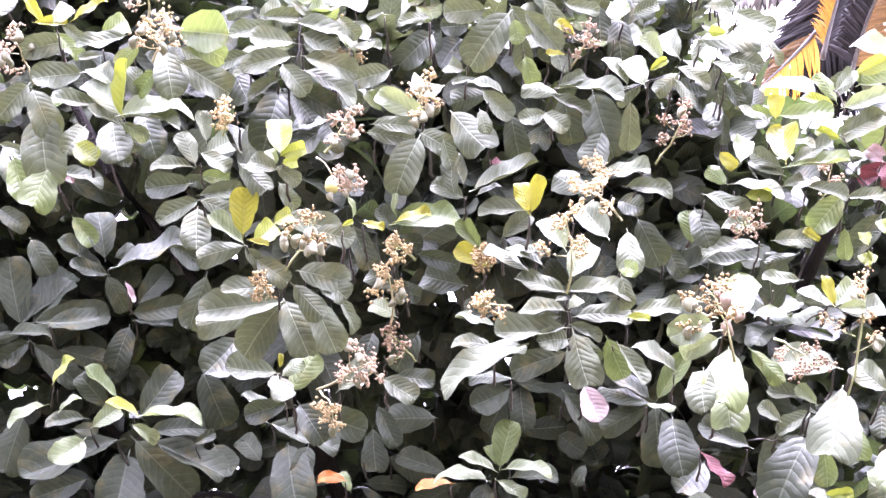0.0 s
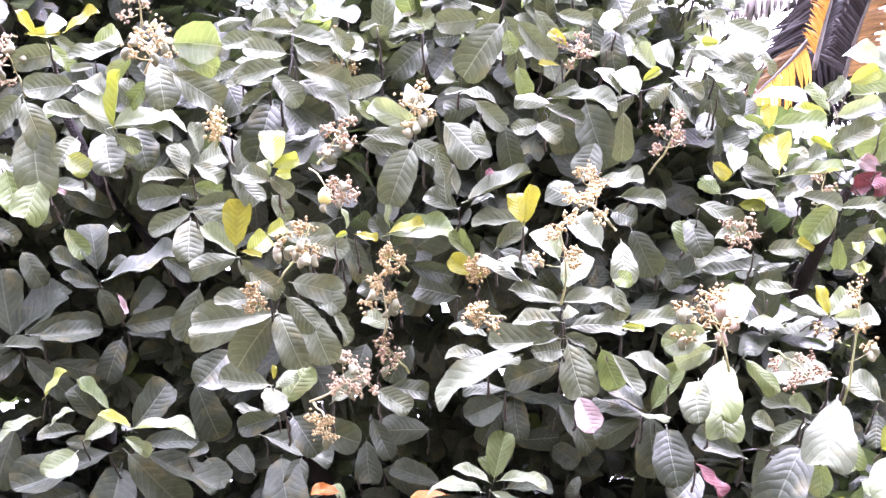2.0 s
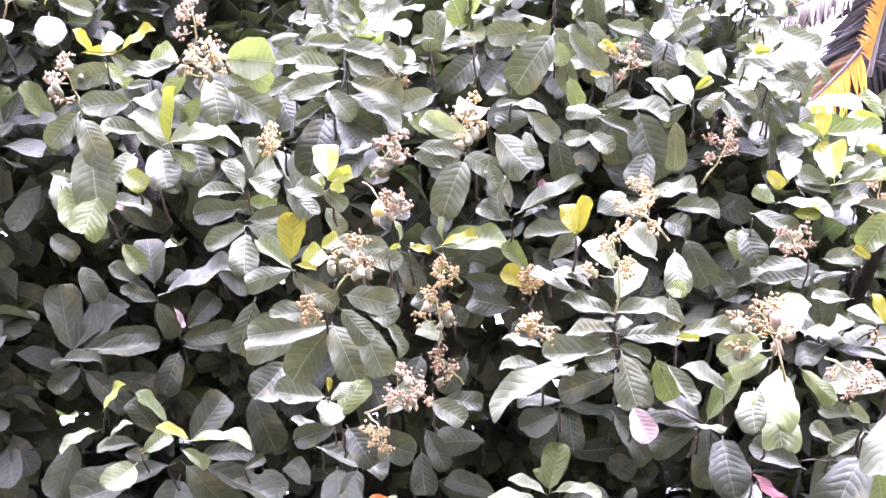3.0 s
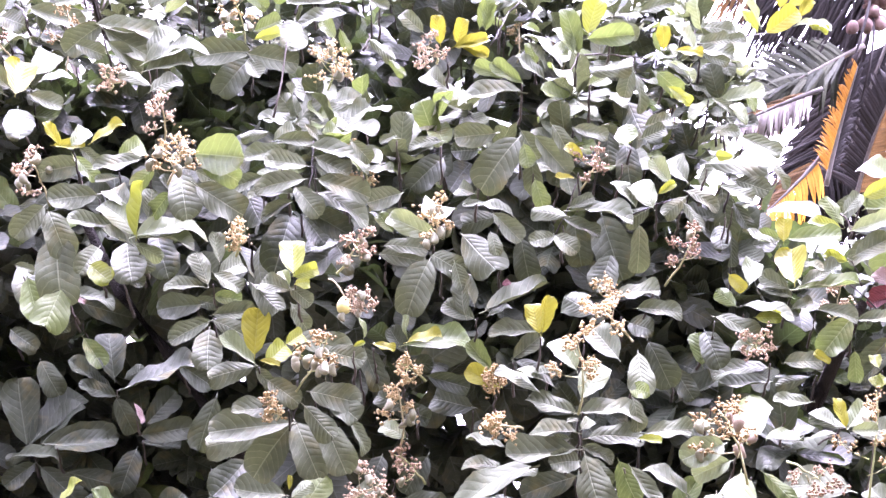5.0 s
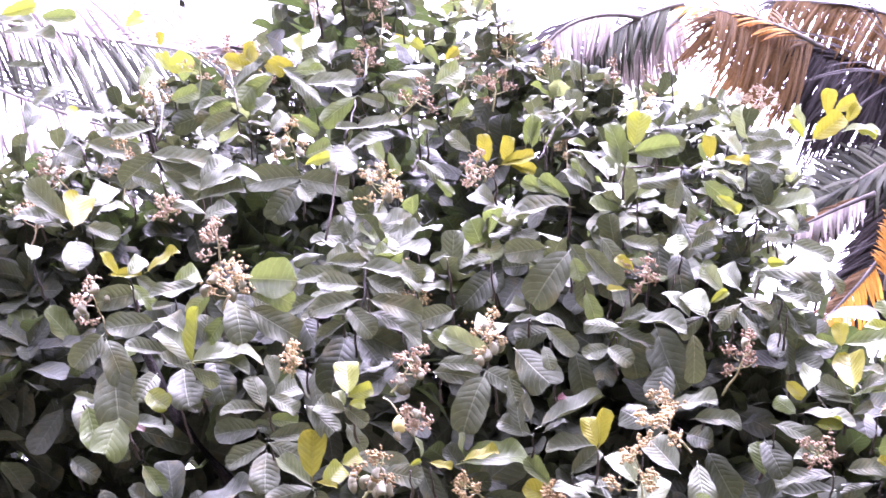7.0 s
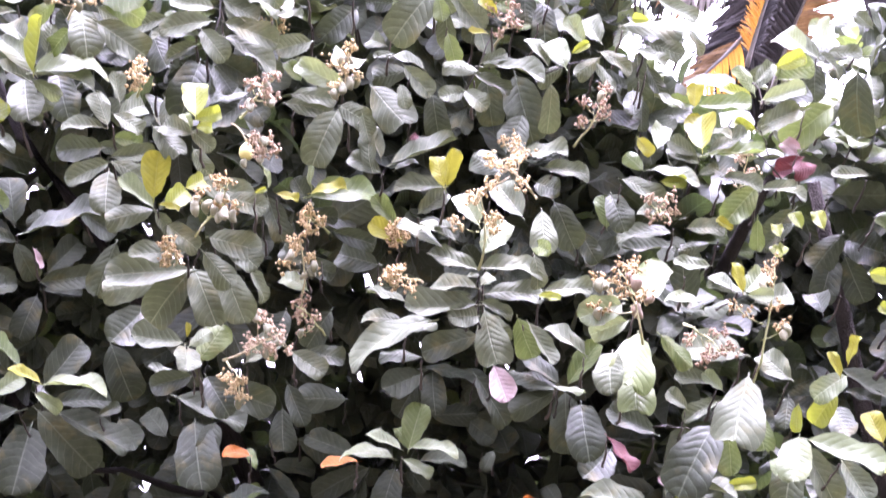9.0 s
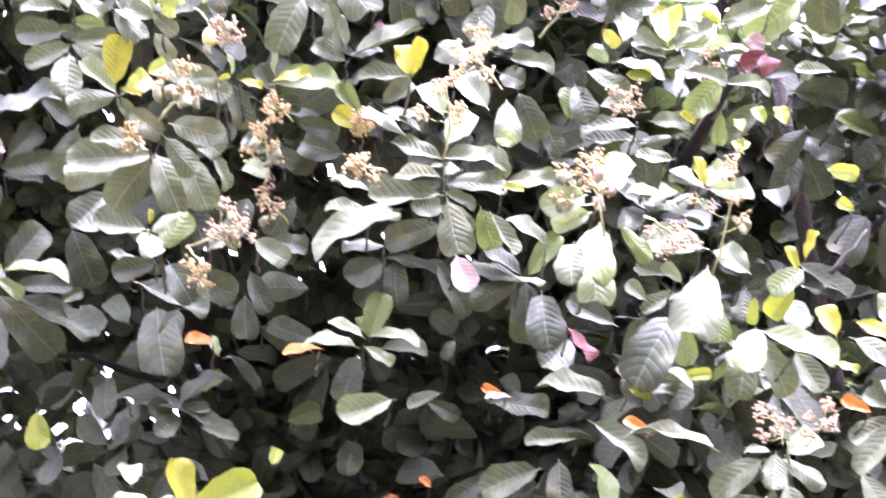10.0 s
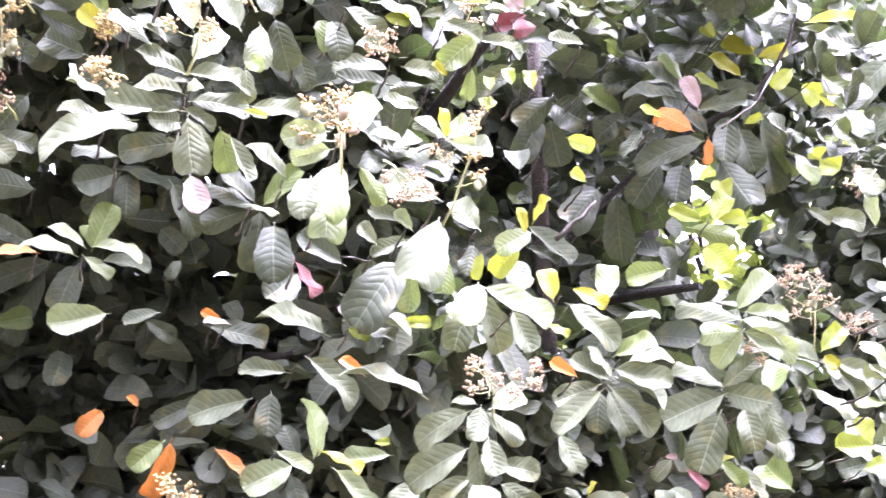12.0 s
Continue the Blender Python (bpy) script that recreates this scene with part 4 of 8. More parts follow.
t = twig(cashew, -0.246, 3.160, 2.607, -0.09, -0.45, 0.90, 0.12)
leaf(t, -0.241, 3.229, 2.692, -70, -68, 94, 0.116, 0.062)
leaf(t, -0.256, 2.987, 2.438, -78, -51, 66, 0.083, 0.038, "w")
leaf(t, -0.240, 3.203, 2.706, -176, 82, -120, 0.064, 0.029, "g")
t = twig(cashew, -0.446, 3.012, 2.532, 0.11, -0.45, 0.90, 0.12)
leaf(t, -0.446, 2.992, 2.537, -107, -34, 72, 0.087, 0.054, "w")
t = twig(cashew, -0.337, 2.995, 2.487, -0.13, -0.45, 0.90, 0.12)
leaf(t, -0.345, 2.967, 2.501, -111, -14, 86, 0.112, 0.069, "w")
leaf(t, -0.307, 2.970, 2.501, -95, -44, 78, 0.101, 0.063, "w")
leaf(t, -0.360, 2.989, 2.474, -77, -44, 88, 0.101, 0.059, "w")
t = twig(cashew, -0.402, 3.034, 2.477, 0.21, -0.45, 0.90, 0.12)
leaf(t, -0.402, 3.014, 2.482, 110, -13, -66, 0.130, 0.058, "w")
t = twig(cashew, -0.401, 3.123, 2.458, 0.01, -0.45, 0.90, 0.12)
leaf(t, -0.405, 3.097, 2.463, 107, -7, -76, 0.190, 0.086, "w")
leaf(t, -0.406, 3.107, 2.459, 89, -51, -95, 0.148, 0.092, "w")
leaf(t, -0.393, 3.106, 2.466, -125, -58, 49, 0.137, 0.085, "w")
t = twig(cashew, -0.322, 3.090, 2.450, -0.19, -0.45, 0.90, 0.12)
leaf(t, -0.322, 3.070, 2.455, -111, -61, 62, 0.125, 0.077, "w")
t = twig(cashew, -0.486, 3.173, 2.440, -0.09, -0.45, 0.90, 0.12)
leaf(t, -0.486, 3.153, 2.445, 107, -10, -83, 0.125, 0.075, "w")
t = twig(cashew, -0.165, 3.765, 2.676, -0.16, -0.45, 0.90, 0.12)
leaf(t, -0.157, 3.748, 2.681, 73, 26, -94, 0.095, 0.059)
leaf(t, -0.173, 3.742, 2.680, -87, -21, 103, 0.095, 0.059)
t = twig(cashew, -0.114, 3.489, 2.604, 0.05, -0.45, 0.90, 0.12)
leaf(t, -0.138, 3.248, 2.462, 92, 35, -83, 0.076, 0.046, "l")
leaf(t, -0.090, 3.690, 2.755, -90, -17, 102, 0.125, 0.058)
t = twig(cashew, -0.134, 3.197, 2.676, 0.11, -0.45, 0.90, 0.12)
leaf(t, -0.136, 3.229, 2.675, 104, 56, -92, 0.077, 0.046)
leaf(t, -0.133, 3.179, 2.703, 145, 77, 152, 0.100, 0.045, "g")
leaf(t, -0.135, 3.208, 2.690, -78, 18, 72, 0.195, 0.087, "g")
leaf(t, -0.130, 3.094, 2.657, -76, 16, 55, 0.090, 0.040, "Y")
t = twig(cashew, -0.212, 3.126, 2.654, -0.08, -0.45, 0.90, 0.12)
leaf(t, -0.212, 3.106, 2.659, -96, -18, 65, 0.058, 0.026, "Y")
t = twig(cashew, -0.239, 2.868, 2.563, 0.15, -0.45, 0.90, 0.12)
leaf(t, -0.239, 2.848, 2.568, -81, 24, 90, 0.027, 0.013, "y")
t = twig(cashew, -0.151, 3.264, 2.646, -0.18, -0.45, 0.90, 0.12)
leaf(t, -0.151, 3.244, 2.651, -104, -0, 91, 0.081, 0.046)
t = twig(cashew, 0.037, 3.763, 2.671, 0.05, -0.45, 0.90, 0.12)
leaf(t, 0.037, 3.743, 2.676, 61, 19, -94, 0.136, 0.084)
t = twig(cashew, 0.192, 2.951, 2.526, -0.22, -0.45, 0.90, 0.12)
leaf(t, 0.190, 3.108, 2.687, 103, 0, -68, 0.121, 0.053, "w")
leaf(t, 0.170, 2.880, 2.465, 81, 47, -45, 0.114, 0.051, "w")
leaf(t, 0.208, 2.866, 2.499, 78, 29, -52, 0.063, 0.028, "w")
leaf(t, 0.201, 2.869, 2.474, 81, 33, -41, 0.094, 0.042, "w")
t = twig(cashew, 0.127, 3.150, 2.619, -0.10, -0.45, 0.90, 0.12)
leaf(t, 0.127, 3.130, 2.624, -90, 39, 86, 0.089, 0.050, "w")
t = twig(cashew, 0.171, 2.790, 2.561, 0.06, -0.45, 0.90, 0.12)
leaf(t, 0.168, 2.770, 2.566, 58, 75, -59, 0.070, 0.043, "Y")
leaf(t, 0.174, 2.769, 2.565, -144, 73, 179, 0.083, 0.038, "Y")
t = twig(cashew, 0.133, 3.190, 2.473, 0.09, -0.45, 0.90, 0.12)
leaf(t, 0.149, 3.450, 2.717, -101, -18, 69, 0.103, 0.046)
leaf(t, 0.099, 3.099, 2.399, 99, 7, -42, 0.095, 0.043, "w")
leaf(t, 0.150, 2.961, 2.318, 93, -15, -51, 0.198, 0.090, "w")
t = twig(cashew, 0.082, 3.181, 2.579, -0.02, -0.45, 0.90, 0.12)
leaf(t, 0.074, 3.199, 2.617, 97, 53, -90, 0.090, 0.045, "g")
leaf(t, 0.091, 3.122, 2.551, 87, 30, -90, 0.092, 0.049, "Y")
t = twig(cashew, 0.288, 3.016, 2.618, 0.14, -0.45, 0.90, 0.12)
leaf(t, 0.248, 2.831, 2.500, 93, 65, -85, 0.093, 0.054, "l")
leaf(t, 0.327, 3.162, 2.746, 50, 42, -70, 0.120, 0.074)
t = twig(cashew, 0.255, 2.900, 2.408, -0.05, -0.45, 0.90, 0.12)
leaf(t, 0.260, 2.858, 2.444, -55, 55, 54, 0.105, 0.065, "l")
leaf(t, 0.248, 2.871, 2.416, 77, 17, -60, 0.116, 0.052, "w")
leaf(t, 0.256, 2.889, 2.420, -105, 9, 56, 0.135, 0.062, "w")
leaf(t, 0.256, 2.900, 2.404, 72, 17, -70, 0.033, 0.015, "w")
leaf(t, 0.257, 2.882, 2.380, -69, 47, 68, 0.047, 0.029, "l")
t = twig(cashew, 0.407, 3.053, 2.577, 0.04, -0.45, 0.90, 0.12)
leaf(t, 0.373, 2.873, 2.446, -77, -73, 81, 0.073, 0.043, "w")
leaf(t, 0.419, 3.183, 2.730, -141, -29, 75, 0.096, 0.060)
leaf(t, 0.464, 3.177, 2.675, -108, -65, 76, 0.119, 0.074)
leaf(t, 0.372, 2.899, 2.479, -139, -25, 81, 0.064, 0.039, "g")
t = twig(cashew, 0.258, 2.945, 2.350, -0.19, -0.45, 0.90, 0.12)
leaf(t, 0.250, 2.912, 2.382, 74, 17, -55, 0.125, 0.056, "w")
leaf(t, 0.249, 2.923, 2.346, 89, -3, -66, 0.157, 0.072, "w")
leaf(t, 0.275, 2.923, 2.371, -104, 7, 72, 0.122, 0.056, "w")
leaf(t, 0.261, 2.917, 2.351, -104, -20, 74, 0.073, 0.032, "w")
leaf(t, 0.256, 2.952, 2.327, 140, -10, -82, 0.088, 0.055, "w")
t = twig(cashew, 0.265, 3.273, 2.450, 0.10, -0.45, 0.90, 0.12)
leaf(t, 0.265, 3.253, 2.455, 96, -0, -100, 0.050, 0.026)
t = twig(cashew, 0.154, 3.548, 2.554, -0.06, -0.45, 0.90, 0.12)
leaf(t, 0.154, 3.528, 2.559, 100, -5, -99, 0.117, 0.063)
t = twig(cashew, 0.391, 2.919, 2.364, 0.04, -0.45, 0.90, 0.12)
leaf(t, 0.400, 2.921, 2.381, -110, -3, 67, 0.109, 0.049, "w")
leaf(t, 0.381, 2.878, 2.357, -102, -12, 65, 0.050, 0.023, "y")
t = twig(cashew, 0.619, 3.120, 2.706, -0.01, -0.45, 0.90, 0.12)
leaf(t, 0.619, 3.100, 2.711, -103, -20, 68, 0.120, 0.055, "w")
t = twig(cashew, 0.696, 3.142, 2.732, -0.14, -0.45, 0.90, 0.12)
leaf(t, 0.690, 3.101, 2.739, -110, -5, 47, 0.118, 0.054, "w")
leaf(t, 0.686, 3.176, 2.766, 78, 48, -95, 0.066, 0.041, "g")
leaf(t, 0.712, 3.090, 2.705, -107, -7, 96, 0.061, 0.035, "y")
t = twig(cashew, 0.582, 3.070, 2.479, 0.16, -0.45, 0.90, 0.12)
leaf(t, 0.595, 3.199, 2.621, 167, 80, -163, 0.084, 0.051, "g")
leaf(t, 0.569, 2.901, 2.347, 114, -19, -83, 0.106, 0.066, "l")
t = twig(cashew, 0.607, 3.209, 2.700, 0.05, -0.45, 0.90, 0.12)
leaf(t, 0.607, 3.189, 2.705, -154, -64, 35, 0.107, 0.067)
t = twig(cashew, 0.757, 3.183, 2.616, -0.02, -0.45, 0.90, 0.12)
leaf(t, 0.736, 3.159, 2.649, 68, 24, -72, 0.081, 0.043, "w")
leaf(t, 0.748, 3.171, 2.602, 93, 7, -59, 0.129, 0.057, "w")
leaf(t, 0.787, 3.158, 2.611, -119, -0, 79, 0.086, 0.049, "w")
t = twig(cashew, 0.761, 3.108, 2.471, -0.24, -0.45, 0.90, 0.12)
leaf(t, 0.777, 3.249, 2.589, 90, -2, -51, 0.138, 0.062)
leaf(t, 0.744, 2.926, 2.362, 66, 26, -60, 0.082, 0.036, "l")
t = twig(cashew, 0.571, 3.487, 2.693, -0.21, -0.45, 0.90, 0.12)
leaf(t, 0.571, 3.467, 2.698, -83, -61, 109, 0.099, 0.055)
t = twig(cashew, 0.840, 3.080, 2.553, 0.14, -0.45, 0.90, 0.12)
leaf(t, 0.856, 3.126, 2.622, -104, -38, 91, 0.040, 0.017, "Y")
leaf(t, 0.776, 2.922, 2.445, 84, 3, -66, 0.083, 0.038, "w")
leaf(t, 0.887, 3.132, 2.606, 77, 37, -92, 0.040, 0.023, "Y")
t = twig(cashew, 0.994, 3.222, 2.733, -0.03, -0.45, 0.90, 0.12)
leaf(t, 0.987, 3.233, 2.750, 74, -49, -93, 0.120, 0.075, "g")
leaf(t, 0.985, 3.184, 2.726, -121, -6, 66, 0.087, 0.039, "w")
leaf(t, 1.011, 3.190, 2.737, -109, -18, 53, 0.092, 0.042, "w")
t = twig(cashew, 0.874, 3.042, 2.444, -0.13, -0.45, 0.90, 0.12)
leaf(t, 0.864, 3.252, 2.602, 81, -12, -89, 0.081, 0.036)
leaf(t, 0.832, 2.962, 2.402, 72, 53, -62, 0.064, 0.038, "w")
leaf(t, 0.856, 2.960, 2.395, 68, 34, -63, 0.087, 0.039, "w")
leaf(t, 0.845, 2.920, 2.385, 68, 75, -56, 0.070, 0.031, "Y")
leaf(t, 0.855, 2.935, 2.388, -69, 47, 61, 0.077, 0.048, "l")
leaf(t, 0.860, 2.932, 2.381, -111, -6, 84, 0.057, 0.033, "l")
leaf(t, 0.892, 2.980, 2.380, -96, 18, 84, 0.095, 0.055, "w")
leaf(t, 0.986, 3.239, 2.663, -8, -83, 172, 0.079, 0.038, "g")
t = twig(cashew, 0.611, 2.974, 2.342, 0.16, -0.45, 0.90, 0.12)
leaf(t, 0.640, 2.993, 2.382, -19, 59, -1, 0.170, 0.106, "g")
leaf(t, 0.582, 2.915, 2.312, 97, -18, -87, 0.084, 0.052, "l")
t = twig(cashew, 1.071, 3.307, 2.631, -0.22, -0.45, 0.90, 0.12)
leaf(t, 1.175, 3.516, 2.789, 72, -41, -99, 0.133, 0.064)
leaf(t, 1.023, 3.212, 2.558, -49, 48, 41, 0.047, 0.029, "y")
leaf(t, 1.093, 3.288, 2.669, 73, -28, -78, 0.094, 0.043)
leaf(t, 1.029, 3.204, 2.609, -1, 52, -19, 0.049, 0.030, "y")
leaf(t, 1.032, 3.216, 2.555, 35, 63, -54, 0.047, 0.029, "y")
t = twig(cashew, 0.883, 3.178, 2.743, -0.06, -0.45, 0.90, 0.12)
leaf(t, 0.883, 3.158, 2.748, -108, -16, 68, 0.099, 0.045, "w")
t = twig(cashew, 1.117, 3.260, 2.812, -0.15, -0.45, 0.90, 0.12)
leaf(t, 1.084, 3.231, 2.800, 103, -17, -89, 0.054, 0.033, "r")
leaf(t, 1.151, 3.250, 2.816, 122, -22, -83, 0.076, 0.047, "r")
leaf(t, 1.115, 3.240, 2.834, 74, -21, -89, 0.072, 0.041, "r")
t = twig(cashew, -1.183, 4.004, 2.449, 0.23, -0.45, 0.90, 0.12)
leaf(t, -1.234, 4.211, 2.618, -83, -14, 97, 0.151, 0.075)
leaf(t, -1.159, 3.873, 2.439, -63, 55, 26, 0.100, 0.044, "y")
leaf(t, -1.195, 3.938, 2.391, 119, -26, -35, 0.120, 0.053, "l")
leaf(t, -1.144, 3.913, 2.367, -69, 47, 34, 0.075, 0.034, "l")
t = twig(cashew, -1.076, 4.002, 2.335, -0.05, -0.45, 0.90, 0.12)
leaf(t, -1.090, 3.990, 2.359, 116, 1, -67, 0.111, 0.050)
leaf(t, -1.133, 4.032, 2.334, -83, 0, 90, 0.072, 0.043)
leaf(t, -1.041, 3.904, 2.319, -74, 40, 86, 0.096, 0.059, "l")
leaf(t, -1.080, 3.956, 2.290, 152, -38, -52, 0.142, 0.088, "l")
leaf(t, -1.035, 4.029, 2.400, 107, 46, -95, 0.127, 0.071)
t = twig(cashew, -0.918, 3.866, 2.340, 0.10, -0.45, 0.90, 0.12)
leaf(t, -0.882, 3.763, 2.326, 94, 28, -48, 0.097, 0.044, "Y")
leaf(t, -1.000, 3.988, 2.417, 95, 44, -41, 0.135, 0.060, "g")
leaf(t, -0.879, 3.800, 2.330, -84, 4, 36, 0.169, 0.077, "l")
leaf(t, -0.910, 3.832, 2.309, -78, -31, 79, 0.086, 0.042, "l")
t = twig(cashew, -0.920, 4.063, 2.317, -0.21, -0.45, 0.90, 0.12)
leaf(t, -0.925, 3.999, 2.366, -78, 55, 93, 0.171, 0.101)
leaf(t, -0.903, 4.023, 2.319, -89, 8, 69, 0.164, 0.074)
leaf(t, -0.891, 4.053, 2.295, -89, -24, 49, 0.233, 0.104)
leaf(t, -0.960, 4.096, 2.307, -82, -43, 89, 0.239, 0.121)
t = twig(cashew, -0.762, 4.016, 2.274, -0.02, -0.45, 0.90, 0.12)
leaf(t, -0.762, 3.996, 2.279, -74, 30, 91, 0.071, 0.035)
t = twig(cashew, -1.026, 4.140, 2.307, -0.21, -0.45, 0.90, 0.12)
leaf(t, -1.026, 4.120, 2.312, 107, -23, -57, 0.295, 0.135)
t = twig(cashew, -1.050, 4.418, 2.306, 0.04, -0.45, 0.90, 0.12)
leaf(t, -1.050, 4.398, 2.311, 180, -54, -20, 0.246, 0.152)
t = twig(cashew, -1.432, 4.509, 2.449, 0.15, -0.45, 0.90, 0.12)
leaf(t, -1.432, 4.489, 2.454, 145, -73, -58, 0.190, 0.118)
t = twig(cashew, -1.225, 4.557, 2.246, 0.07, -0.45, 0.90, 0.12)
leaf(t, -1.225, 4.537, 2.251, 111, -21, -91, 0.180, 0.088)
t = twig(cashew, -0.560, 3.478, 2.458, 0.01, -0.45, 0.90, 0.12)
leaf(t, -0.560, 3.458, 2.463, 138, -47, -66, 0.149, 0.092)
t = twig(cashew, -0.744, 4.253, 2.302, 0.13, -0.45, 0.90, 0.12)
leaf(t, -0.744, 4.233, 2.307, -132, -48, 50, 0.133, 0.083)
t = twig(cashew, -0.762, 4.114, 2.506, 0.04, -0.45, 0.90, 0.12)
leaf(t, -0.762, 4.094, 2.511, -83, -65, 90, 0.175, 0.108)
t = twig(cashew, -0.430, 3.321, 2.332, -0.22, -0.45, 0.90, 0.12)
leaf(t, -0.441, 3.326, 2.343, 112, 3, -71, 0.128, 0.073, "w")
leaf(t, -0.436, 3.333, 2.337, -163, -48, -5, 0.111, 0.069, "w")
leaf(t, -0.421, 3.300, 2.330, -84, 42, 77, 0.065, 0.038, "l")
leaf(t, -0.421, 3.245, 2.339, -134, 84, 167, 0.035, 0.016, "Y")
t = twig(cashew, -0.410, 3.415, 2.308, 0.08, -0.45, 0.90, 0.12)
leaf(t, -0.410, 3.395, 2.313, -81, 59, 86, 0.121, 0.075, "g")
t = twig(cashew, -0.423, 3.563, 2.300, 0.13, -0.45, 0.90, 0.12)
leaf(t, -0.442, 3.539, 2.304, 102, -17, -95, 0.109, 0.062)
leaf(t, -0.405, 3.547, 2.305, -119, -53, 54, 0.123, 0.076)
t = twig(cashew, -0.466, 3.765, 2.335, 0.06, -0.45, 0.90, 0.12)
leaf(t, -0.507, 3.750, 2.345, 94, 13, -47, 0.089, 0.041)
leaf(t, -0.426, 3.740, 2.334, -91, -20, 93, 0.195, 0.090)
t = twig(cashew, -0.513, 3.829, 2.295, 0.02, -0.45, 0.90, 0.12)
leaf(t, -0.513, 3.809, 2.300, -86, -19, 54, 0.203, 0.093)
t = twig(cashew, -0.519, 3.789, 1.990, 0.24, -0.45, 0.90, 0.12)
leaf(t, -0.610, 4.294, 2.269, 80, 51, -79, 0.120, 0.074)
leaf(t, -0.429, 3.245, 1.720, 13, 33, 1, 0.088, 0.054, "l")
t = twig(cashew, -0.481, 4.226, 2.292, -0.09, -0.45, 0.90, 0.12)
leaf(t, -0.512, 4.215, 2.299, -166, -48, 14, 0.221, 0.137)
leaf(t, -0.449, 4.197, 2.295, 163, -57, -28, 0.117, 0.073)
t = twig(cashew, -0.282, 3.331, 2.289, 0.15, -0.45, 0.90, 0.12)
leaf(t, -0.282, 3.311, 2.294, -79, 41, 68, 0.112, 0.065, "w")
t = twig(cashew, -0.095, 3.816, 2.546, 0.01, -0.45, 0.90, 0.12)
leaf(t, -0.095, 3.796, 2.551, 102, -57, -86, 0.122, 0.076)
t = twig(cashew, -0.173, 3.386, 2.327, -0.02, -0.45, 0.90, 0.12)
leaf(t, -0.173, 3.366, 2.332, -108, -35, 69, 0.101, 0.063, "w")
t = twig(cashew, -0.198, 3.895, 2.507, -0.05, -0.45, 0.90, 0.12)
leaf(t, -0.156, 3.673, 2.402, -95, -10, 81, 0.111, 0.060)
leaf(t, -0.240, 4.077, 2.621, 147, -60, -44, 0.117, 0.072)
t = twig(cashew, -0.280, 4.194, 2.245, -0.21, -0.45, 0.90, 0.12)
leaf(t, -0.257, 4.355, 2.371, -160, -77, 15, 0.137, 0.085)
leaf(t, -0.303, 3.993, 2.129, 95, 68, -81, 0.068, 0.032, "g")
t = twig(cashew, -0.217, 3.956, 2.361, 0.09, -0.45, 0.90, 0.12)
leaf(t, -0.217, 3.936, 2.366, -93, -67, 84, 0.129, 0.060)
t = twig(cashew, -0.219, 4.735, 2.328, 0.03, -0.45, 0.90, 0.12)
leaf(t, -0.219, 4.715, 2.333, -94, -22, 91, 0.169, 0.102)
t = twig(cashew, -0.056, 4.315, 2.388, 0.14, -0.45, 0.90, 0.12)
leaf(t, -0.056, 4.295, 2.393, 108, -2, -97, 0.151, 0.094)
t = twig(cashew, -0.293, 3.666, 2.111, 0.22, -0.45, 0.90, 0.12)
leaf(t, -0.293, 3.646, 2.116, 88, 15, -75, 0.078, 0.037, "o")
t = twig(cashew, -0.007, 3.581, 2.087, 0.25, -0.45, 0.90, 0.12)
leaf(t, -0.007, 3.561, 2.092, 97, -6, -40, 0.097, 0.044, "o")
t = twig(cashew, 0.098, 3.142, 2.338, -0.02, -0.45, 0.90, 0.12)
leaf(t, 0.092, 3.114, 2.348, 87, 22, -64, 0.099, 0.045, "w")
leaf(t, 0.105, 3.131, 2.338, -90, 21, 53, 0.072, 0.033, "w")
t = twig(cashew, 0.149, 3.423, 2.328, -0.10, -0.45, 0.90, 0.12)
leaf(t, 0.149, 3.403, 2.333, 79, 15, -50, 0.112, 0.051)
t = twig(cashew, 0.305, 3.610, 2.433, -0.21, -0.45, 0.90, 0.12)
leaf(t, 0.305, 3.590, 2.438, 92, -17, -96, 0.154, 0.079)
t = twig(cashew, 0.279, 3.036, 2.346, 0.12, -0.45, 0.90, 0.12)
leaf(t, 0.276, 3.017, 2.355, -159, -69, 41, 0.132, 0.082, "w")
leaf(t, 0.282, 3.015, 2.348, -98, -52, 79, 0.079, 0.048, "w")
t = twig(cashew, 0.198, 4.385, 2.495, 0.05, -0.45, 0.90, 0.12)
leaf(t, 0.194, 4.368, 2.512, -103, -4, 34, 0.235, 0.106)
leaf(t, 0.222, 4.372, 2.503, -178, -64, 8, 0.139, 0.086)
leaf(t, 0.193, 4.366, 2.493, 80, -57, -99, 0.161, 0.077)
leaf(t, 0.184, 4.353, 2.491, 117, -25, -85, 0.154, 0.095)
t = twig(cashew, 0.320, 3.280, 2.274, 0.13, -0.45, 0.90, 0.12)
leaf(t, 0.320, 3.260, 2.279, -142, -64, 44, 0.102, 0.063, "p")
t = twig(cashew, 0.320, 3.837, 2.369, 0.23, -0.45, 0.90, 0.12)
leaf(t, 0.320, 3.817, 2.374, -106, -54, 68, 0.160, 0.071)
t = twig(cashew, 0.519, 3.586, 2.288, -0.13, -0.45, 0.90, 0.12)
leaf(t, 0.514, 3.576, 2.285, 89, -25, -93, 0.136, 0.066)
leaf(t, 0.522, 3.568, 2.306, 81, 35, -46, 0.155, 0.071)
leaf(t, 0.519, 3.553, 2.288, 74, 28, -49, 0.150, 0.068)
t = twig(cashew, 0.580, 3.764, 2.307, -0.17, -0.45, 0.90, 0.12)
leaf(t, 0.572, 3.808, 2.327, -167, -85, 20, 0.166, 0.103)
leaf(t, 0.574, 3.759, 2.342, -95, 54, 76, 0.145, 0.065, "g")
leaf(t, 0.594, 3.664, 2.269, -180, -60, 10, 0.170, 0.105)
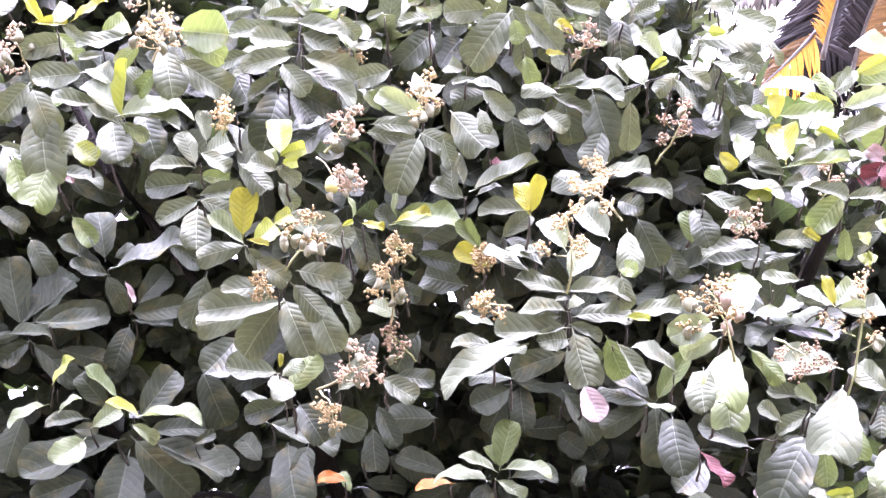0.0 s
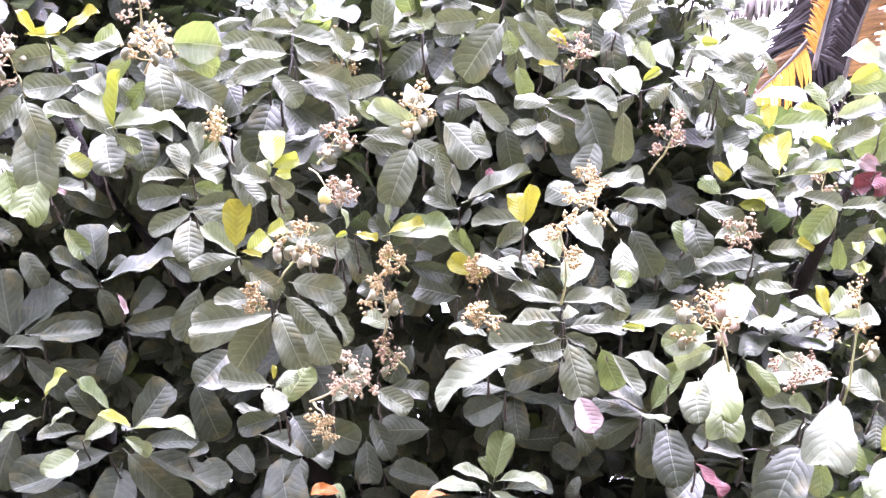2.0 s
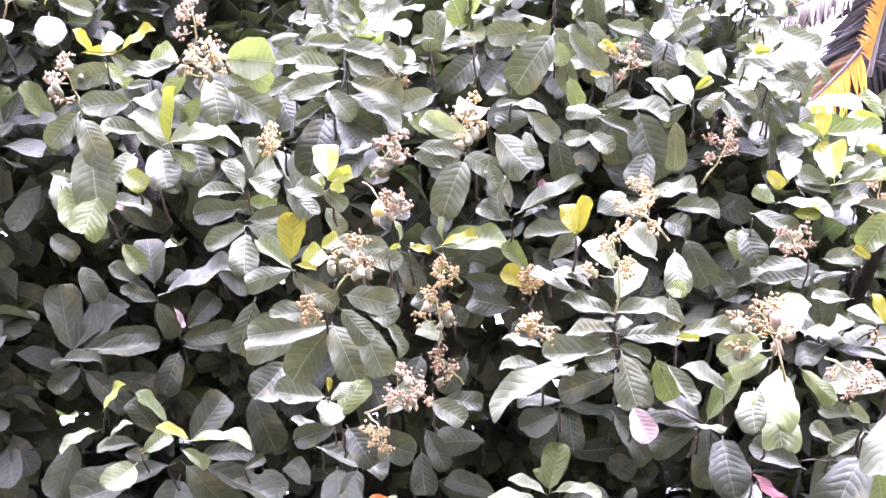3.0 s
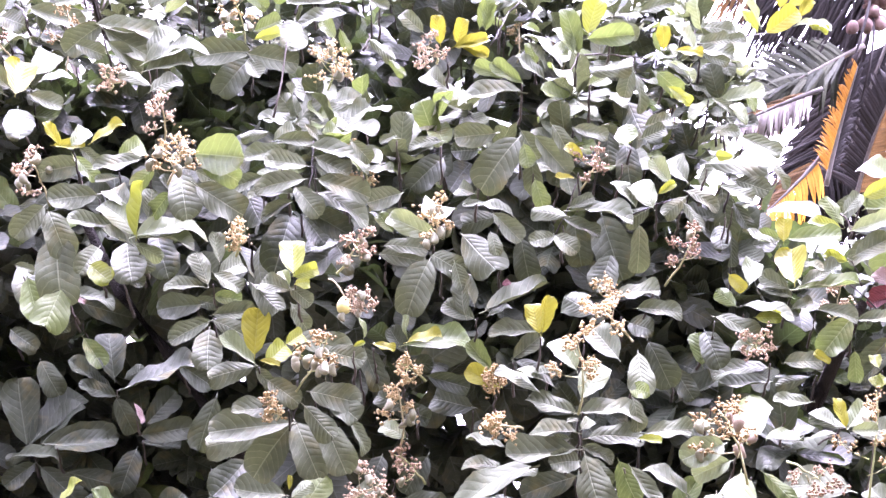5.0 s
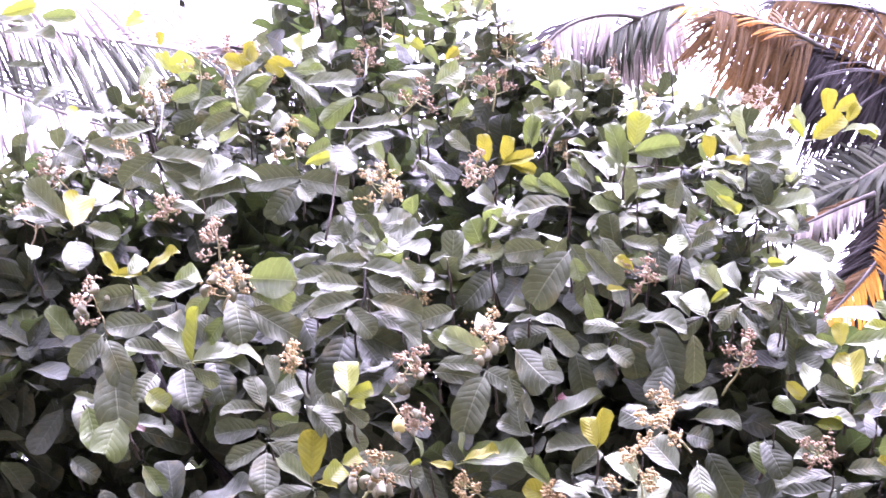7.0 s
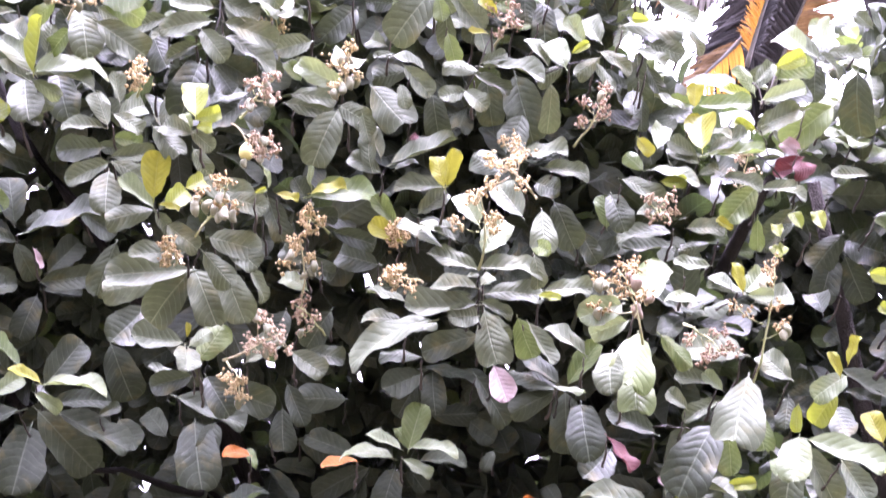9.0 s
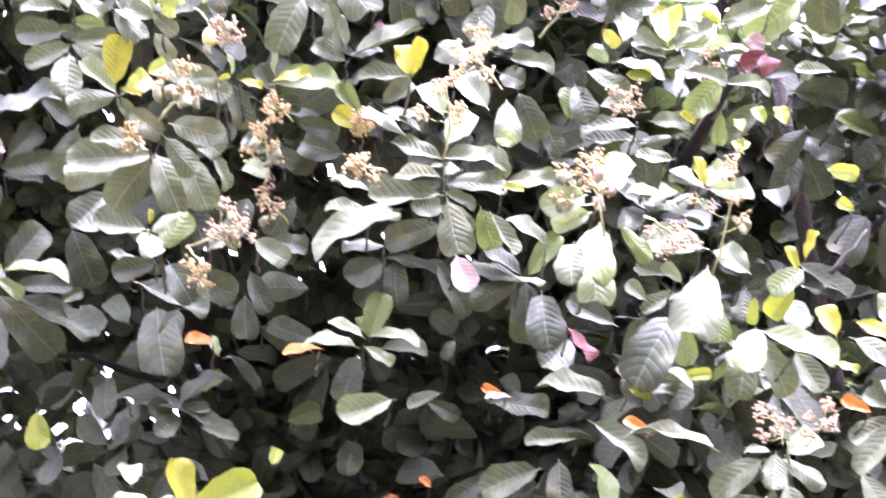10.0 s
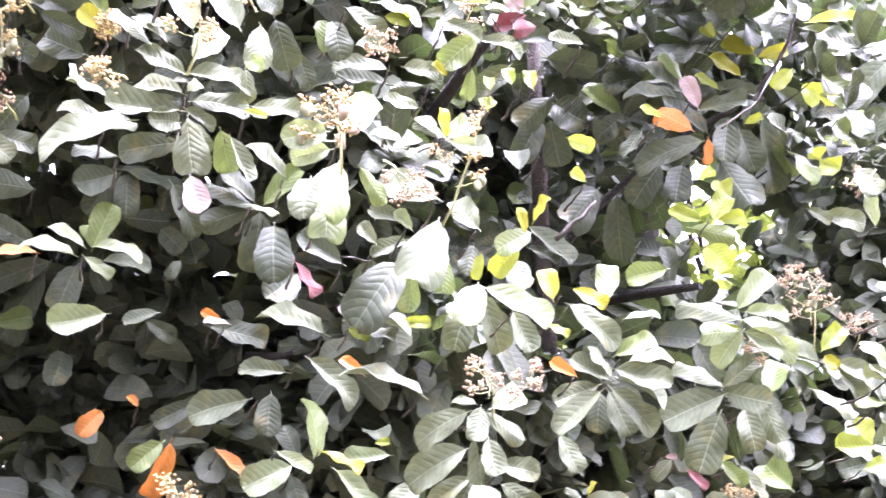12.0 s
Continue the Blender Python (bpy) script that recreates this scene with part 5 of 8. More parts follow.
t = twig(cashew, 0.543, 3.285, 2.312, -0.19, -0.45, 0.90, 0.12)
leaf(t, 0.543, 3.265, 2.317, 83, 42, -52, 0.123, 0.057, "w")
t = twig(cashew, 0.359, 2.992, 2.318, -0.18, -0.45, 0.90, 0.12)
leaf(t, 0.350, 3.000, 2.336, -69, -67, 113, 0.097, 0.060, "g")
leaf(t, 0.368, 2.945, 2.310, -95, -61, 53, 0.106, 0.048, "w")
t = twig(cashew, 0.475, 3.325, 2.237, 0.20, -0.45, 0.90, 0.12)
leaf(t, 0.475, 3.305, 2.242, -114, -2, 34, 0.072, 0.032, "l")
t = twig(cashew, 0.172, 4.293, 2.251, -0.15, -0.45, 0.90, 0.12)
leaf(t, 0.141, 4.142, 2.215, -102, 74, 89, 0.142, 0.084, "g")
leaf(t, 0.141, 4.152, 2.217, 73, 65, -64, 0.079, 0.045, "g")
leaf(t, 0.175, 4.167, 2.184, -104, 4, 55, 0.141, 0.064)
leaf(t, 0.230, 4.632, 2.408, -106, -0, 96, 0.159, 0.081)
t = twig(cashew, 0.105, 3.490, 2.094, -0.09, -0.45, 0.90, 0.12)
leaf(t, 0.101, 3.466, 2.110, 78, 29, -44, 0.099, 0.044, "l")
leaf(t, 0.080, 3.484, 2.090, 80, 20, -42, 0.139, 0.063, "l")
leaf(t, 0.130, 3.458, 2.112, -107, 7, 46, 0.113, 0.050, "l")
leaf(t, 0.108, 3.471, 2.085, -100, -33, 61, 0.085, 0.038, "l")
t = twig(cashew, 0.391, 4.457, 2.258, 0.03, -0.45, 0.90, 0.12)
leaf(t, 0.364, 4.627, 2.385, -140, -35, 67, 0.129, 0.080)
leaf(t, 0.461, 4.640, 2.366, -170, -38, 28, 0.162, 0.100)
leaf(t, 0.347, 4.044, 2.037, 93, -20, -57, 0.105, 0.048)
t = twig(cashew, 0.396, 4.144, 2.203, -0.24, -0.45, 0.90, 0.12)
leaf(t, 0.396, 4.124, 2.208, 119, -57, -61, 0.063, 0.039)
t = twig(cashew, 0.650, 3.030, 2.301, 0.07, -0.45, 0.90, 0.12)
leaf(t, 0.624, 3.009, 2.307, 161, -48, -21, 0.163, 0.101, "g")
leaf(t, 0.675, 3.010, 2.306, -101, -45, 70, 0.101, 0.046, "g")
t = twig(cashew, 0.626, 3.070, 2.232, 0.06, -0.45, 0.90, 0.12)
leaf(t, 0.626, 3.050, 2.237, 164, -46, 2, 0.135, 0.084, "g")
t = twig(cashew, 0.559, 3.008, 2.253, -0.25, -0.45, 0.90, 0.12)
leaf(t, 0.559, 2.988, 2.258, 159, -53, 5, 0.112, 0.070, "w")
t = twig(cashew, 0.864, 3.035, 2.259, -0.19, -0.45, 0.90, 0.12)
leaf(t, 0.864, 3.015, 2.264, 71, 20, -70, 0.159, 0.092, "w")
t = twig(cashew, 0.993, 3.107, 2.219, 0.01, -0.45, 0.90, 0.12)
leaf(t, 0.993, 3.087, 2.224, 38, 42, -59, 0.101, 0.063, "w")
t = twig(cashew, 0.889, 3.095, 2.219, 0.21, -0.45, 0.90, 0.12)
leaf(t, 0.889, 3.075, 2.224, 146, -49, -16, 0.190, 0.118, "w")
t = twig(cashew, 0.811, 3.067, 2.192, -0.02, -0.45, 0.90, 0.12)
leaf(t, 0.804, 3.051, 2.208, 63, 14, -68, 0.093, 0.046, "w")
leaf(t, 0.819, 3.043, 2.187, 77, 46, -76, 0.059, 0.034, "l")
t = twig(cashew, 0.808, 3.372, 2.197, -0.17, -0.45, 0.90, 0.12)
leaf(t, 0.808, 3.352, 2.202, 74, 46, -78, 0.065, 0.040, "w")
t = twig(cashew, 0.890, 3.383, 2.219, -0.19, -0.45, 0.90, 0.12)
leaf(t, 0.890, 3.363, 2.224, 87, -25, -66, 0.098, 0.046, "w")
t = twig(cashew, 0.751, 3.489, 2.153, -0.18, -0.45, 0.90, 0.12)
leaf(t, 0.751, 3.469, 2.158, 73, 30, -73, 0.137, 0.068)
t = twig(cashew, 0.920, 3.480, 2.167, -0.15, -0.45, 0.90, 0.12)
leaf(t, 0.904, 3.467, 2.177, 132, -44, -39, 0.209, 0.129)
leaf(t, 0.936, 3.453, 2.167, -60, -88, 152, 0.117, 0.062, "g")
t = twig(cashew, 0.615, 3.415, 2.131, -0.23, -0.45, 0.90, 0.12)
leaf(t, 0.615, 3.395, 2.136, -107, -57, 36, 0.107, 0.049, "r")
t = twig(cashew, 0.687, 3.780, 2.153, 0.11, -0.45, 0.90, 0.12)
leaf(t, 0.687, 3.760, 2.158, 134, -35, -57, 0.157, 0.097)
t = twig(cashew, 1.126, 3.528, 2.114, 0.12, -0.45, 0.90, 0.12)
leaf(t, 1.084, 3.438, 2.090, 140, -31, -36, 0.097, 0.060, "l")
leaf(t, 1.133, 3.538, 2.124, 128, -61, -29, 0.146, 0.091, "w")
leaf(t, 1.160, 3.548, 2.144, -104, -63, 79, 0.171, 0.078, "w")
t = twig(cashew, 1.014, 3.457, 2.201, 0.04, -0.45, 0.90, 0.12)
leaf(t, 1.014, 3.437, 2.206, 173, -72, 20, 0.097, 0.060, "g")
t = twig(cashew, 0.640, 3.319, 2.226, -0.20, -0.45, 0.90, 0.12)
leaf(t, 0.640, 3.299, 2.231, -109, -40, 85, 0.061, 0.038, "y")
t = twig(cashew, -1.325, 3.504, 3.754, 0.07, -0.45, 0.90, 0.12)
leaf(t, -1.660, 4.315, 4.672, 111, -25, -65, 0.161, 0.072, "w")
leaf(t, -1.410, 3.626, 3.930, -114, -31, 87, 0.124, 0.077, "w")
leaf(t, -1.152, 3.114, 3.366, 14, 69, 16, 0.132, 0.082, "Y")
leaf(t, -1.195, 3.186, 3.425, 122, 34, -96, 0.153, 0.070, "w")
leaf(t, -1.207, 3.179, 3.404, 115, 22, -80, 0.131, 0.060, "w")
t = twig(cashew, -1.205, 3.419, 3.693, -0.06, -0.45, 0.90, 0.12)
leaf(t, -1.356, 3.907, 4.271, 52, 65, -45, 0.115, 0.071)
leaf(t, -1.309, 3.589, 3.934, -80, -15, 87, 0.173, 0.076, "w")
leaf(t, -1.141, 3.220, 3.485, -56, 68, 78, 0.120, 0.074, "w")
leaf(t, -1.096, 3.137, 3.419, -80, 33, 65, 0.082, 0.037, "w")
leaf(t, -1.123, 3.140, 3.379, -75, -18, 86, 0.090, 0.051, "w")
t = twig(cashew, -1.343, 3.593, 3.962, -0.07, -0.45, 0.90, 0.12)
leaf(t, -1.343, 3.573, 3.967, 19, 62, 9, 0.135, 0.084, "y")
t = twig(cashew, -1.936, 4.579, 4.810, 0.08, -0.45, 0.90, 0.12)
leaf(t, -1.728, 4.104, 4.347, -56, 77, 85, 0.120, 0.075)
leaf(t, -2.143, 5.014, 5.282, -69, 16, 91, 0.078, 0.038, "w")
t = twig(cashew, -1.156, 3.738, 4.197, -0.05, -0.45, 0.90, 0.12)
leaf(t, -1.197, 3.725, 4.222, -51, 62, 80, 0.112, 0.069, "g")
leaf(t, -1.052, 3.437, 3.876, 106, -16, -77, 0.131, 0.059, "w")
leaf(t, -1.218, 3.992, 4.508, -86, -1, 109, 0.126, 0.067, "y")
t = twig(cashew, -1.466, 5.001, 5.281, -0.24, -0.45, 0.90, 0.12)
leaf(t, -1.464, 4.984, 5.256, -109, -16, 114, 0.129, 0.080, "y")
leaf(t, -1.520, 4.978, 5.327, -174, 66, -158, 0.066, 0.038, "Y")
leaf(t, -1.413, 4.983, 5.275, 65, -50, -130, 0.093, 0.055, "y")
t = twig(cashew, -1.092, 3.720, 4.214, -0.22, -0.45, 0.90, 0.12)
leaf(t, -1.138, 3.832, 4.372, 97, 64, -91, 0.079, 0.049, "y")
leaf(t, -1.045, 3.569, 4.065, -82, 23, 110, 0.094, 0.057, "g")
t = twig(cashew, -0.810, 3.473, 3.989, 0.24, -0.45, 0.90, 0.12)
leaf(t, -0.833, 3.435, 3.965, 105, -12, -64, 0.105, 0.048, "w")
leaf(t, -0.814, 3.436, 3.944, 95, -25, -114, 0.074, 0.045, "g")
leaf(t, -0.774, 3.340, 3.840, 98, -22, -98, 0.119, 0.057, "w")
leaf(t, -0.807, 3.467, 4.027, -95, 45, 59, 0.146, 0.065, "w")
leaf(t, -0.811, 3.567, 4.160, -133, 68, 122, 0.108, 0.048, "Y")
leaf(t, -0.824, 3.473, 4.031, -96, 37, 63, 0.133, 0.061, "w")
t = twig(cashew, -0.822, 3.225, 3.550, 0.20, -0.45, 0.90, 0.12)
leaf(t, -0.941, 3.674, 4.075, 102, -25, -117, 0.127, 0.076)
leaf(t, -0.761, 2.961, 3.298, 109, 28, -79, 0.084, 0.038, "w")
leaf(t, -0.765, 2.981, 3.293, -86, 40, 87, 0.089, 0.052, "w")
t = twig(cashew, -1.023, 3.426, 3.732, 0.10, -0.45, 0.90, 0.12)
leaf(t, -1.031, 3.420, 3.765, 92, -40, -109, 0.135, 0.081, "w")
leaf(t, -1.018, 3.409, 3.738, -74, -28, 98, 0.158, 0.074, "w")
leaf(t, -0.999, 3.383, 3.683, -64, -29, 90, 0.132, 0.060, "w")
leaf(t, -1.046, 3.413, 3.762, -81, -4, 71, 0.179, 0.082, "w")
t = twig(cashew, -1.382, 4.181, 4.547, 0.17, -0.45, 0.90, 0.12)
leaf(t, -1.080, 3.350, 3.658, -90, -23, 97, 0.086, 0.053, "w")
leaf(t, -1.685, 4.972, 5.447, -53, 53, 93, 0.115, 0.071, "y")
t = twig(cashew, -0.786, 3.019, 3.382, 0.08, -0.45, 0.90, 0.12)
leaf(t, -0.787, 3.016, 3.422, -105, 54, 101, 0.101, 0.060, "w")
leaf(t, -0.787, 2.991, 3.382, -89, 36, 68, 0.164, 0.075, "w")
leaf(t, -0.785, 2.990, 3.357, -82, 26, 77, 0.125, 0.057, "w")
t = twig(cashew, -1.259, 3.468, 3.500, -0.09, -0.45, 0.90, 0.12)
leaf(t, -1.259, 3.448, 3.505, -144, -65, 22, 0.144, 0.089)
t = twig(cashew, -1.319, 3.299, 3.352, 0.03, -0.45, 0.90, 0.12)
leaf(t, -1.319, 3.279, 3.357, 22, 78, 9, 0.080, 0.049, "g")
t = twig(cashew, -0.743, 3.595, 4.151, -0.04, -0.45, 0.90, 0.12)
leaf(t, -0.751, 3.526, 4.128, 61, 52, -76, 0.121, 0.075, "Y")
leaf(t, -0.753, 3.708, 4.311, -65, -30, 115, 0.082, 0.048, "Y")
leaf(t, -0.743, 3.575, 4.150, 138, -56, -73, 0.153, 0.095, "g")
leaf(t, -0.689, 3.454, 3.970, 134, -48, -80, 0.089, 0.055, "w")
leaf(t, -0.780, 3.678, 4.280, -71, -30, 112, 0.091, 0.048, "Y")
leaf(t, -0.769, 3.543, 4.140, 97, 21, -91, 0.119, 0.053, "Y")
leaf(t, -0.714, 3.541, 4.113, 87, -35, -111, 0.132, 0.066, "g")
t = twig(cashew, -0.634, 3.550, 4.097, -0.18, -0.45, 0.90, 0.12)
leaf(t, -0.649, 3.608, 4.190, -81, 18, 111, 0.085, 0.043, "g")
leaf(t, -0.690, 3.578, 4.171, -73, -29, 91, 0.108, 0.054, "w")
leaf(t, -0.588, 3.414, 3.990, -96, 0, 72, 0.159, 0.071, "w")
leaf(t, -0.615, 3.344, 3.834, -71, -36, 107, 0.097, 0.045, "g")
leaf(t, -0.666, 3.784, 4.381, 57, 60, -65, 0.112, 0.069, "y")
leaf(t, -0.646, 3.569, 4.148, -97, 4, 99, 0.095, 0.043, "g")
leaf(t, -0.570, 3.443, 4.024, -91, -9, 64, 0.126, 0.056, "w")
leaf(t, -0.651, 3.497, 4.078, -68, -31, 84, 0.130, 0.059, "w")
t = twig(cashew, -0.561, 3.770, 4.324, -0.18, -0.45, 0.90, 0.12)
leaf(t, -0.548, 3.668, 4.249, 21, 65, -33, 0.112, 0.069, "w")
leaf(t, -0.574, 3.832, 4.408, 136, -31, -100, 0.101, 0.062, "w")
t = twig(cashew, -0.339, 3.459, 3.993, 0.19, -0.45, 0.90, 0.12)
leaf(t, -0.294, 3.502, 4.086, -100, -1, 83, 0.100, 0.045, "w")
leaf(t, -0.357, 3.432, 3.979, -95, -1, 99, 0.105, 0.048, "w")
leaf(t, -0.346, 3.401, 3.947, -96, -31, 105, 0.102, 0.063, "g")
leaf(t, -0.343, 3.457, 4.038, -94, -2, 75, 0.124, 0.057, "w")
leaf(t, -0.356, 3.403, 3.940, -98, 4, 104, 0.089, 0.046, "w")
t = twig(cashew, -0.156, 3.434, 3.964, 0.00, -0.45, 0.90, 0.12)
leaf(t, -0.182, 3.580, 4.146, 115, 51, -114, 0.076, 0.039, "g")
leaf(t, -0.125, 3.422, 3.950, 43, 80, -39, 0.127, 0.079, "g")
leaf(t, -0.165, 3.615, 4.191, -102, 36, 114, 0.059, 0.035, "Y")
leaf(t, -0.179, 3.310, 3.894, -54, 44, 90, 0.113, 0.070, "g")
leaf(t, -0.128, 3.143, 3.665, -80, 45, 102, 0.069, 0.043, "g")
t = twig(cashew, -0.672, 3.362, 3.781, 0.09, -0.45, 0.90, 0.12)
leaf(t, -0.672, 3.342, 3.786, -93, 53, 107, 0.080, 0.050, "w")
t = twig(cashew, -0.410, 3.322, 3.797, -0.12, -0.45, 0.90, 0.12)
leaf(t, -0.428, 3.378, 3.906, 90, -37, -104, 0.126, 0.063, "g")
leaf(t, -0.405, 3.324, 3.869, -87, -17, 104, 0.070, 0.043, "w")
leaf(t, -0.415, 3.280, 3.734, -100, 4, 71, 0.127, 0.057, "w")
leaf(t, -0.393, 3.225, 3.698, 105, 1, -77, 0.072, 0.033, "w")
t = twig(cashew, -0.312, 3.232, 3.607, -0.12, -0.45, 0.90, 0.12)
leaf(t, -0.300, 3.255, 3.684, 108, -8, -70, 0.133, 0.059, "w")
leaf(t, -0.311, 3.198, 3.594, -50, -58, 110, 0.071, 0.032, "g")
leaf(t, -0.325, 3.183, 3.559, 84, 61, -86, 0.066, 0.041, "g")
t = twig(cashew, -0.444, 3.279, 3.661, -0.21, -0.45, 0.90, 0.12)
leaf(t, -0.444, 3.259, 3.666, 178, -72, -23, 0.137, 0.085, "w")
t = twig(cashew, -0.623, 3.802, 4.214, -0.02, -0.45, 0.90, 0.12)
leaf(t, -0.551, 3.232, 3.618, -69, 33, 102, 0.094, 0.058, "g")
leaf(t, -0.537, 3.148, 3.540, -85, 21, 105, 0.073, 0.033, "y")
leaf(t, -0.779, 4.965, 5.499, 124, 37, -123, 0.074, 0.038, "Y")
t = twig(cashew, -0.563, 3.253, 3.538, 0.21, -0.45, 0.90, 0.12)
leaf(t, -0.559, 3.237, 3.557, 111, -13, -97, 0.156, 0.079, "w")
leaf(t, -0.565, 3.228, 3.543, -91, -14, 98, 0.141, 0.078, "w")
leaf(t, -0.565, 3.234, 3.528, -120, -58, 60, 0.081, 0.050, "w")
t = twig(cashew, -0.770, 4.278, 4.536, 0.20, -0.45, 0.90, 0.12)
leaf(t, -0.599, 3.439, 3.648, 135, -56, -76, 0.140, 0.087)
leaf(t, -0.940, 5.077, 5.434, 102, -25, -105, 0.186, 0.098, "w")
t = twig(cashew, -0.233, 3.248, 3.706, 0.06, -0.45, 0.90, 0.12)
leaf(t, -0.233, 3.228, 3.711, -86, -27, 93, 0.062, 0.030, "w")
t = twig(cashew, -0.216, 3.397, 3.801, 0.17, -0.45, 0.90, 0.12)
leaf(t, -0.229, 3.148, 3.533, -74, -29, 84, 0.090, 0.041, "w")
leaf(t, -0.170, 3.011, 3.389, -81, -43, 95, 0.059, 0.026, "g")
leaf(t, -0.248, 3.972, 4.495, 82, 42, -103, 0.069, 0.043, "y")
t = twig(cashew, -0.020, 3.000, 3.414, -0.01, -0.45, 0.90, 0.12)
leaf(t, -0.082, 3.080, 3.511, 99, 40, -100, 0.077, 0.046, "w")
leaf(t, -0.037, 2.946, 3.394, 158, 65, -150, 0.073, 0.039, "Y")
leaf(t, 0.006, 2.963, 3.402, -146, 63, 139, 0.067, 0.037, "Y")
leaf(t, -0.002, 2.956, 3.390, -103, 6, 86, 0.089, 0.041, "Y")
leaf(t, 0.013, 2.954, 3.397, -89, -27, 96, 0.079, 0.035, "Y")
t = twig(cashew, 0.168, 3.028, 3.320, 0.11, -0.45, 0.90, 0.12)
leaf(t, 0.132, 3.016, 3.335, 88, 25, -103, 0.093, 0.040, "g")
leaf(t, 0.167, 3.003, 3.310, 90, 39, -99, 0.097, 0.043, "g")
leaf(t, 0.210, 3.053, 3.395, 108, 71, -111, 0.060, 0.037, "g")
leaf(t, 0.163, 2.959, 3.261, 98, 7, -62, 0.157, 0.072, "w")
t = twig(cashew, 0.329, 3.132, 3.485, 0.05, -0.45, 0.90, 0.12)
leaf(t, 0.325, 3.081, 3.440, 129, 67, -127, 0.123, 0.054, "g")
leaf(t, 0.335, 3.096, 3.465, 137, 70, 175, 0.105, 0.047, "g")
leaf(t, 0.352, 3.088, 3.503, -114, 72, 109, 0.101, 0.063, "y")
leaf(t, 0.357, 3.137, 3.516, -109, -6, 107, 0.126, 0.062, "g")
leaf(t, 0.309, 3.071, 3.434, 123, 66, -110, 0.092, 0.041, "g")
leaf(t, 0.294, 3.075, 3.429, 68, 56, -87, 0.075, 0.047, "g")
leaf(t, 0.392, 3.342, 3.772, 4, 71, -24, 0.067, 0.041, "Y")
leaf(t, 0.270, 3.009, 3.358, 120, 58, -69, 0.128, 0.058, "w")
t = twig(cashew, 0.221, 3.136, 3.498, -0.00, -0.45, 0.90, 0.12)
leaf(t, 0.227, 3.111, 3.523, 92, 40, -90, 0.056, 0.025, "g")
leaf(t, 0.226, 2.995, 3.344, 119, 64, -71, 0.082, 0.037, "w")
leaf(t, 0.223, 2.977, 3.309, 99, 35, -70, 0.093, 0.043, "w")
leaf(t, 0.208, 3.383, 3.837, -8, 63, 18, 0.067, 0.044, "g")
t = twig(cashew, 0.342, 3.050, 3.329, -0.17, -0.45, 0.90, 0.12)
leaf(t, 0.342, 3.040, 3.323, -55, 35, 85, 0.074, 0.046, "g")
leaf(t, 0.342, 3.020, 3.344, -111, 4, 87, 0.107, 0.047, "w")
t = twig(cashew, 0.125, 3.183, 3.623, 0.02, -0.45, 0.90, 0.12)
leaf(t, 0.153, 3.298, 3.765, 106, 4, -96, 0.051, 0.027, "w")
leaf(t, 0.083, 3.067, 3.504, -174, 67, -153, 0.090, 0.041, "g")
leaf(t, 0.173, 3.233, 3.720, -51, 76, 47, 0.065, 0.040, "g")
leaf(t, 0.067, 3.078, 3.520, -137, 60, 129, 0.080, 0.039, "g")
leaf(t, 0.150, 3.136, 3.632, 94, 29, -89, 0.060, 0.027, "w")
t = twig(cashew, -0.080, 4.382, 4.787, -0.10, -0.45, 0.90, 0.12)
leaf(t, -0.027, 3.002, 3.302, 68, 47, -85, 0.088, 0.055, "w")
leaf(t, -0.119, 5.043, 5.538, 101, -51, -99, 0.179, 0.111, "g")
leaf(t, -0.093, 5.042, 5.535, -105, -36, 108, 0.133, 0.082, "g")
t = twig(cashew, 0.578, 3.256, 3.494, 0.16, -0.45, 0.90, 0.12)
leaf(t, 0.575, 3.234, 3.536, 170, 70, -167, 0.068, 0.040, "Y")
leaf(t, 0.610, 3.254, 3.546, -100, -18, 77, 0.077, 0.035, "Y")
leaf(t, 0.579, 3.303, 3.568, 145, 68, 150, 0.059, 0.027, "g")
leaf(t, 0.555, 3.251, 3.475, -102, -49, 101, 0.084, 0.052, "g")
leaf(t, 0.565, 3.162, 3.381, -84, -43, 96, 0.076, 0.035, "y")
leaf(t, 0.583, 3.214, 3.488, -90, -34, 54, 0.087, 0.040, "l")
t = twig(cashew, 1.449, 4.992, 4.722, 0.15, -0.45, 0.90, 0.12)
leaf(t, 1.403, 4.965, 4.753, -161, 63, 165, 0.110, 0.067, "Y")
leaf(t, 1.442, 4.967, 4.767, -95, 28, 108, 0.106, 0.066, "Y")
leaf(t, 1.482, 4.970, 4.710, -120, 47, 108, 0.089, 0.051, "Y")
leaf(t, 1.469, 4.985, 4.677, -120, -2, 54, 0.140, 0.063, "l")
t = twig(cashew, 0.993, 3.799, 3.918, 0.12, -0.45, 0.90, 0.12)
leaf(t, 1.003, 3.762, 3.904, -107, 30, 106, 0.127, 0.073, "Y")
leaf(t, 0.956, 3.689, 3.861, 117, 59, -100, 0.085, 0.039, "y")
leaf(t, 1.021, 3.887, 4.002, 151, 73, 139, 0.103, 0.046, "l")
t = twig(cashew, 0.718, 3.417, 3.650, -0.06, -0.45, 0.90, 0.12)
leaf(t, 0.724, 3.426, 3.711, 142, 65, 158, 0.106, 0.048, "l")
leaf(t, 0.747, 3.493, 3.761, -107, -7, 86, 0.094, 0.055, "w")
leaf(t, 0.782, 3.451, 3.684, -121, 3, 97, 0.073, 0.038, "w")
leaf(t, 0.719, 3.405, 3.622, -95, -27, 99, 0.078, 0.043, "w")
leaf(t, 0.672, 3.308, 3.582, 120, 67, -96, 0.110, 0.049, "l")
leaf(t, 0.704, 3.372, 3.637, -111, -3, 89, 0.084, 0.051, "w")
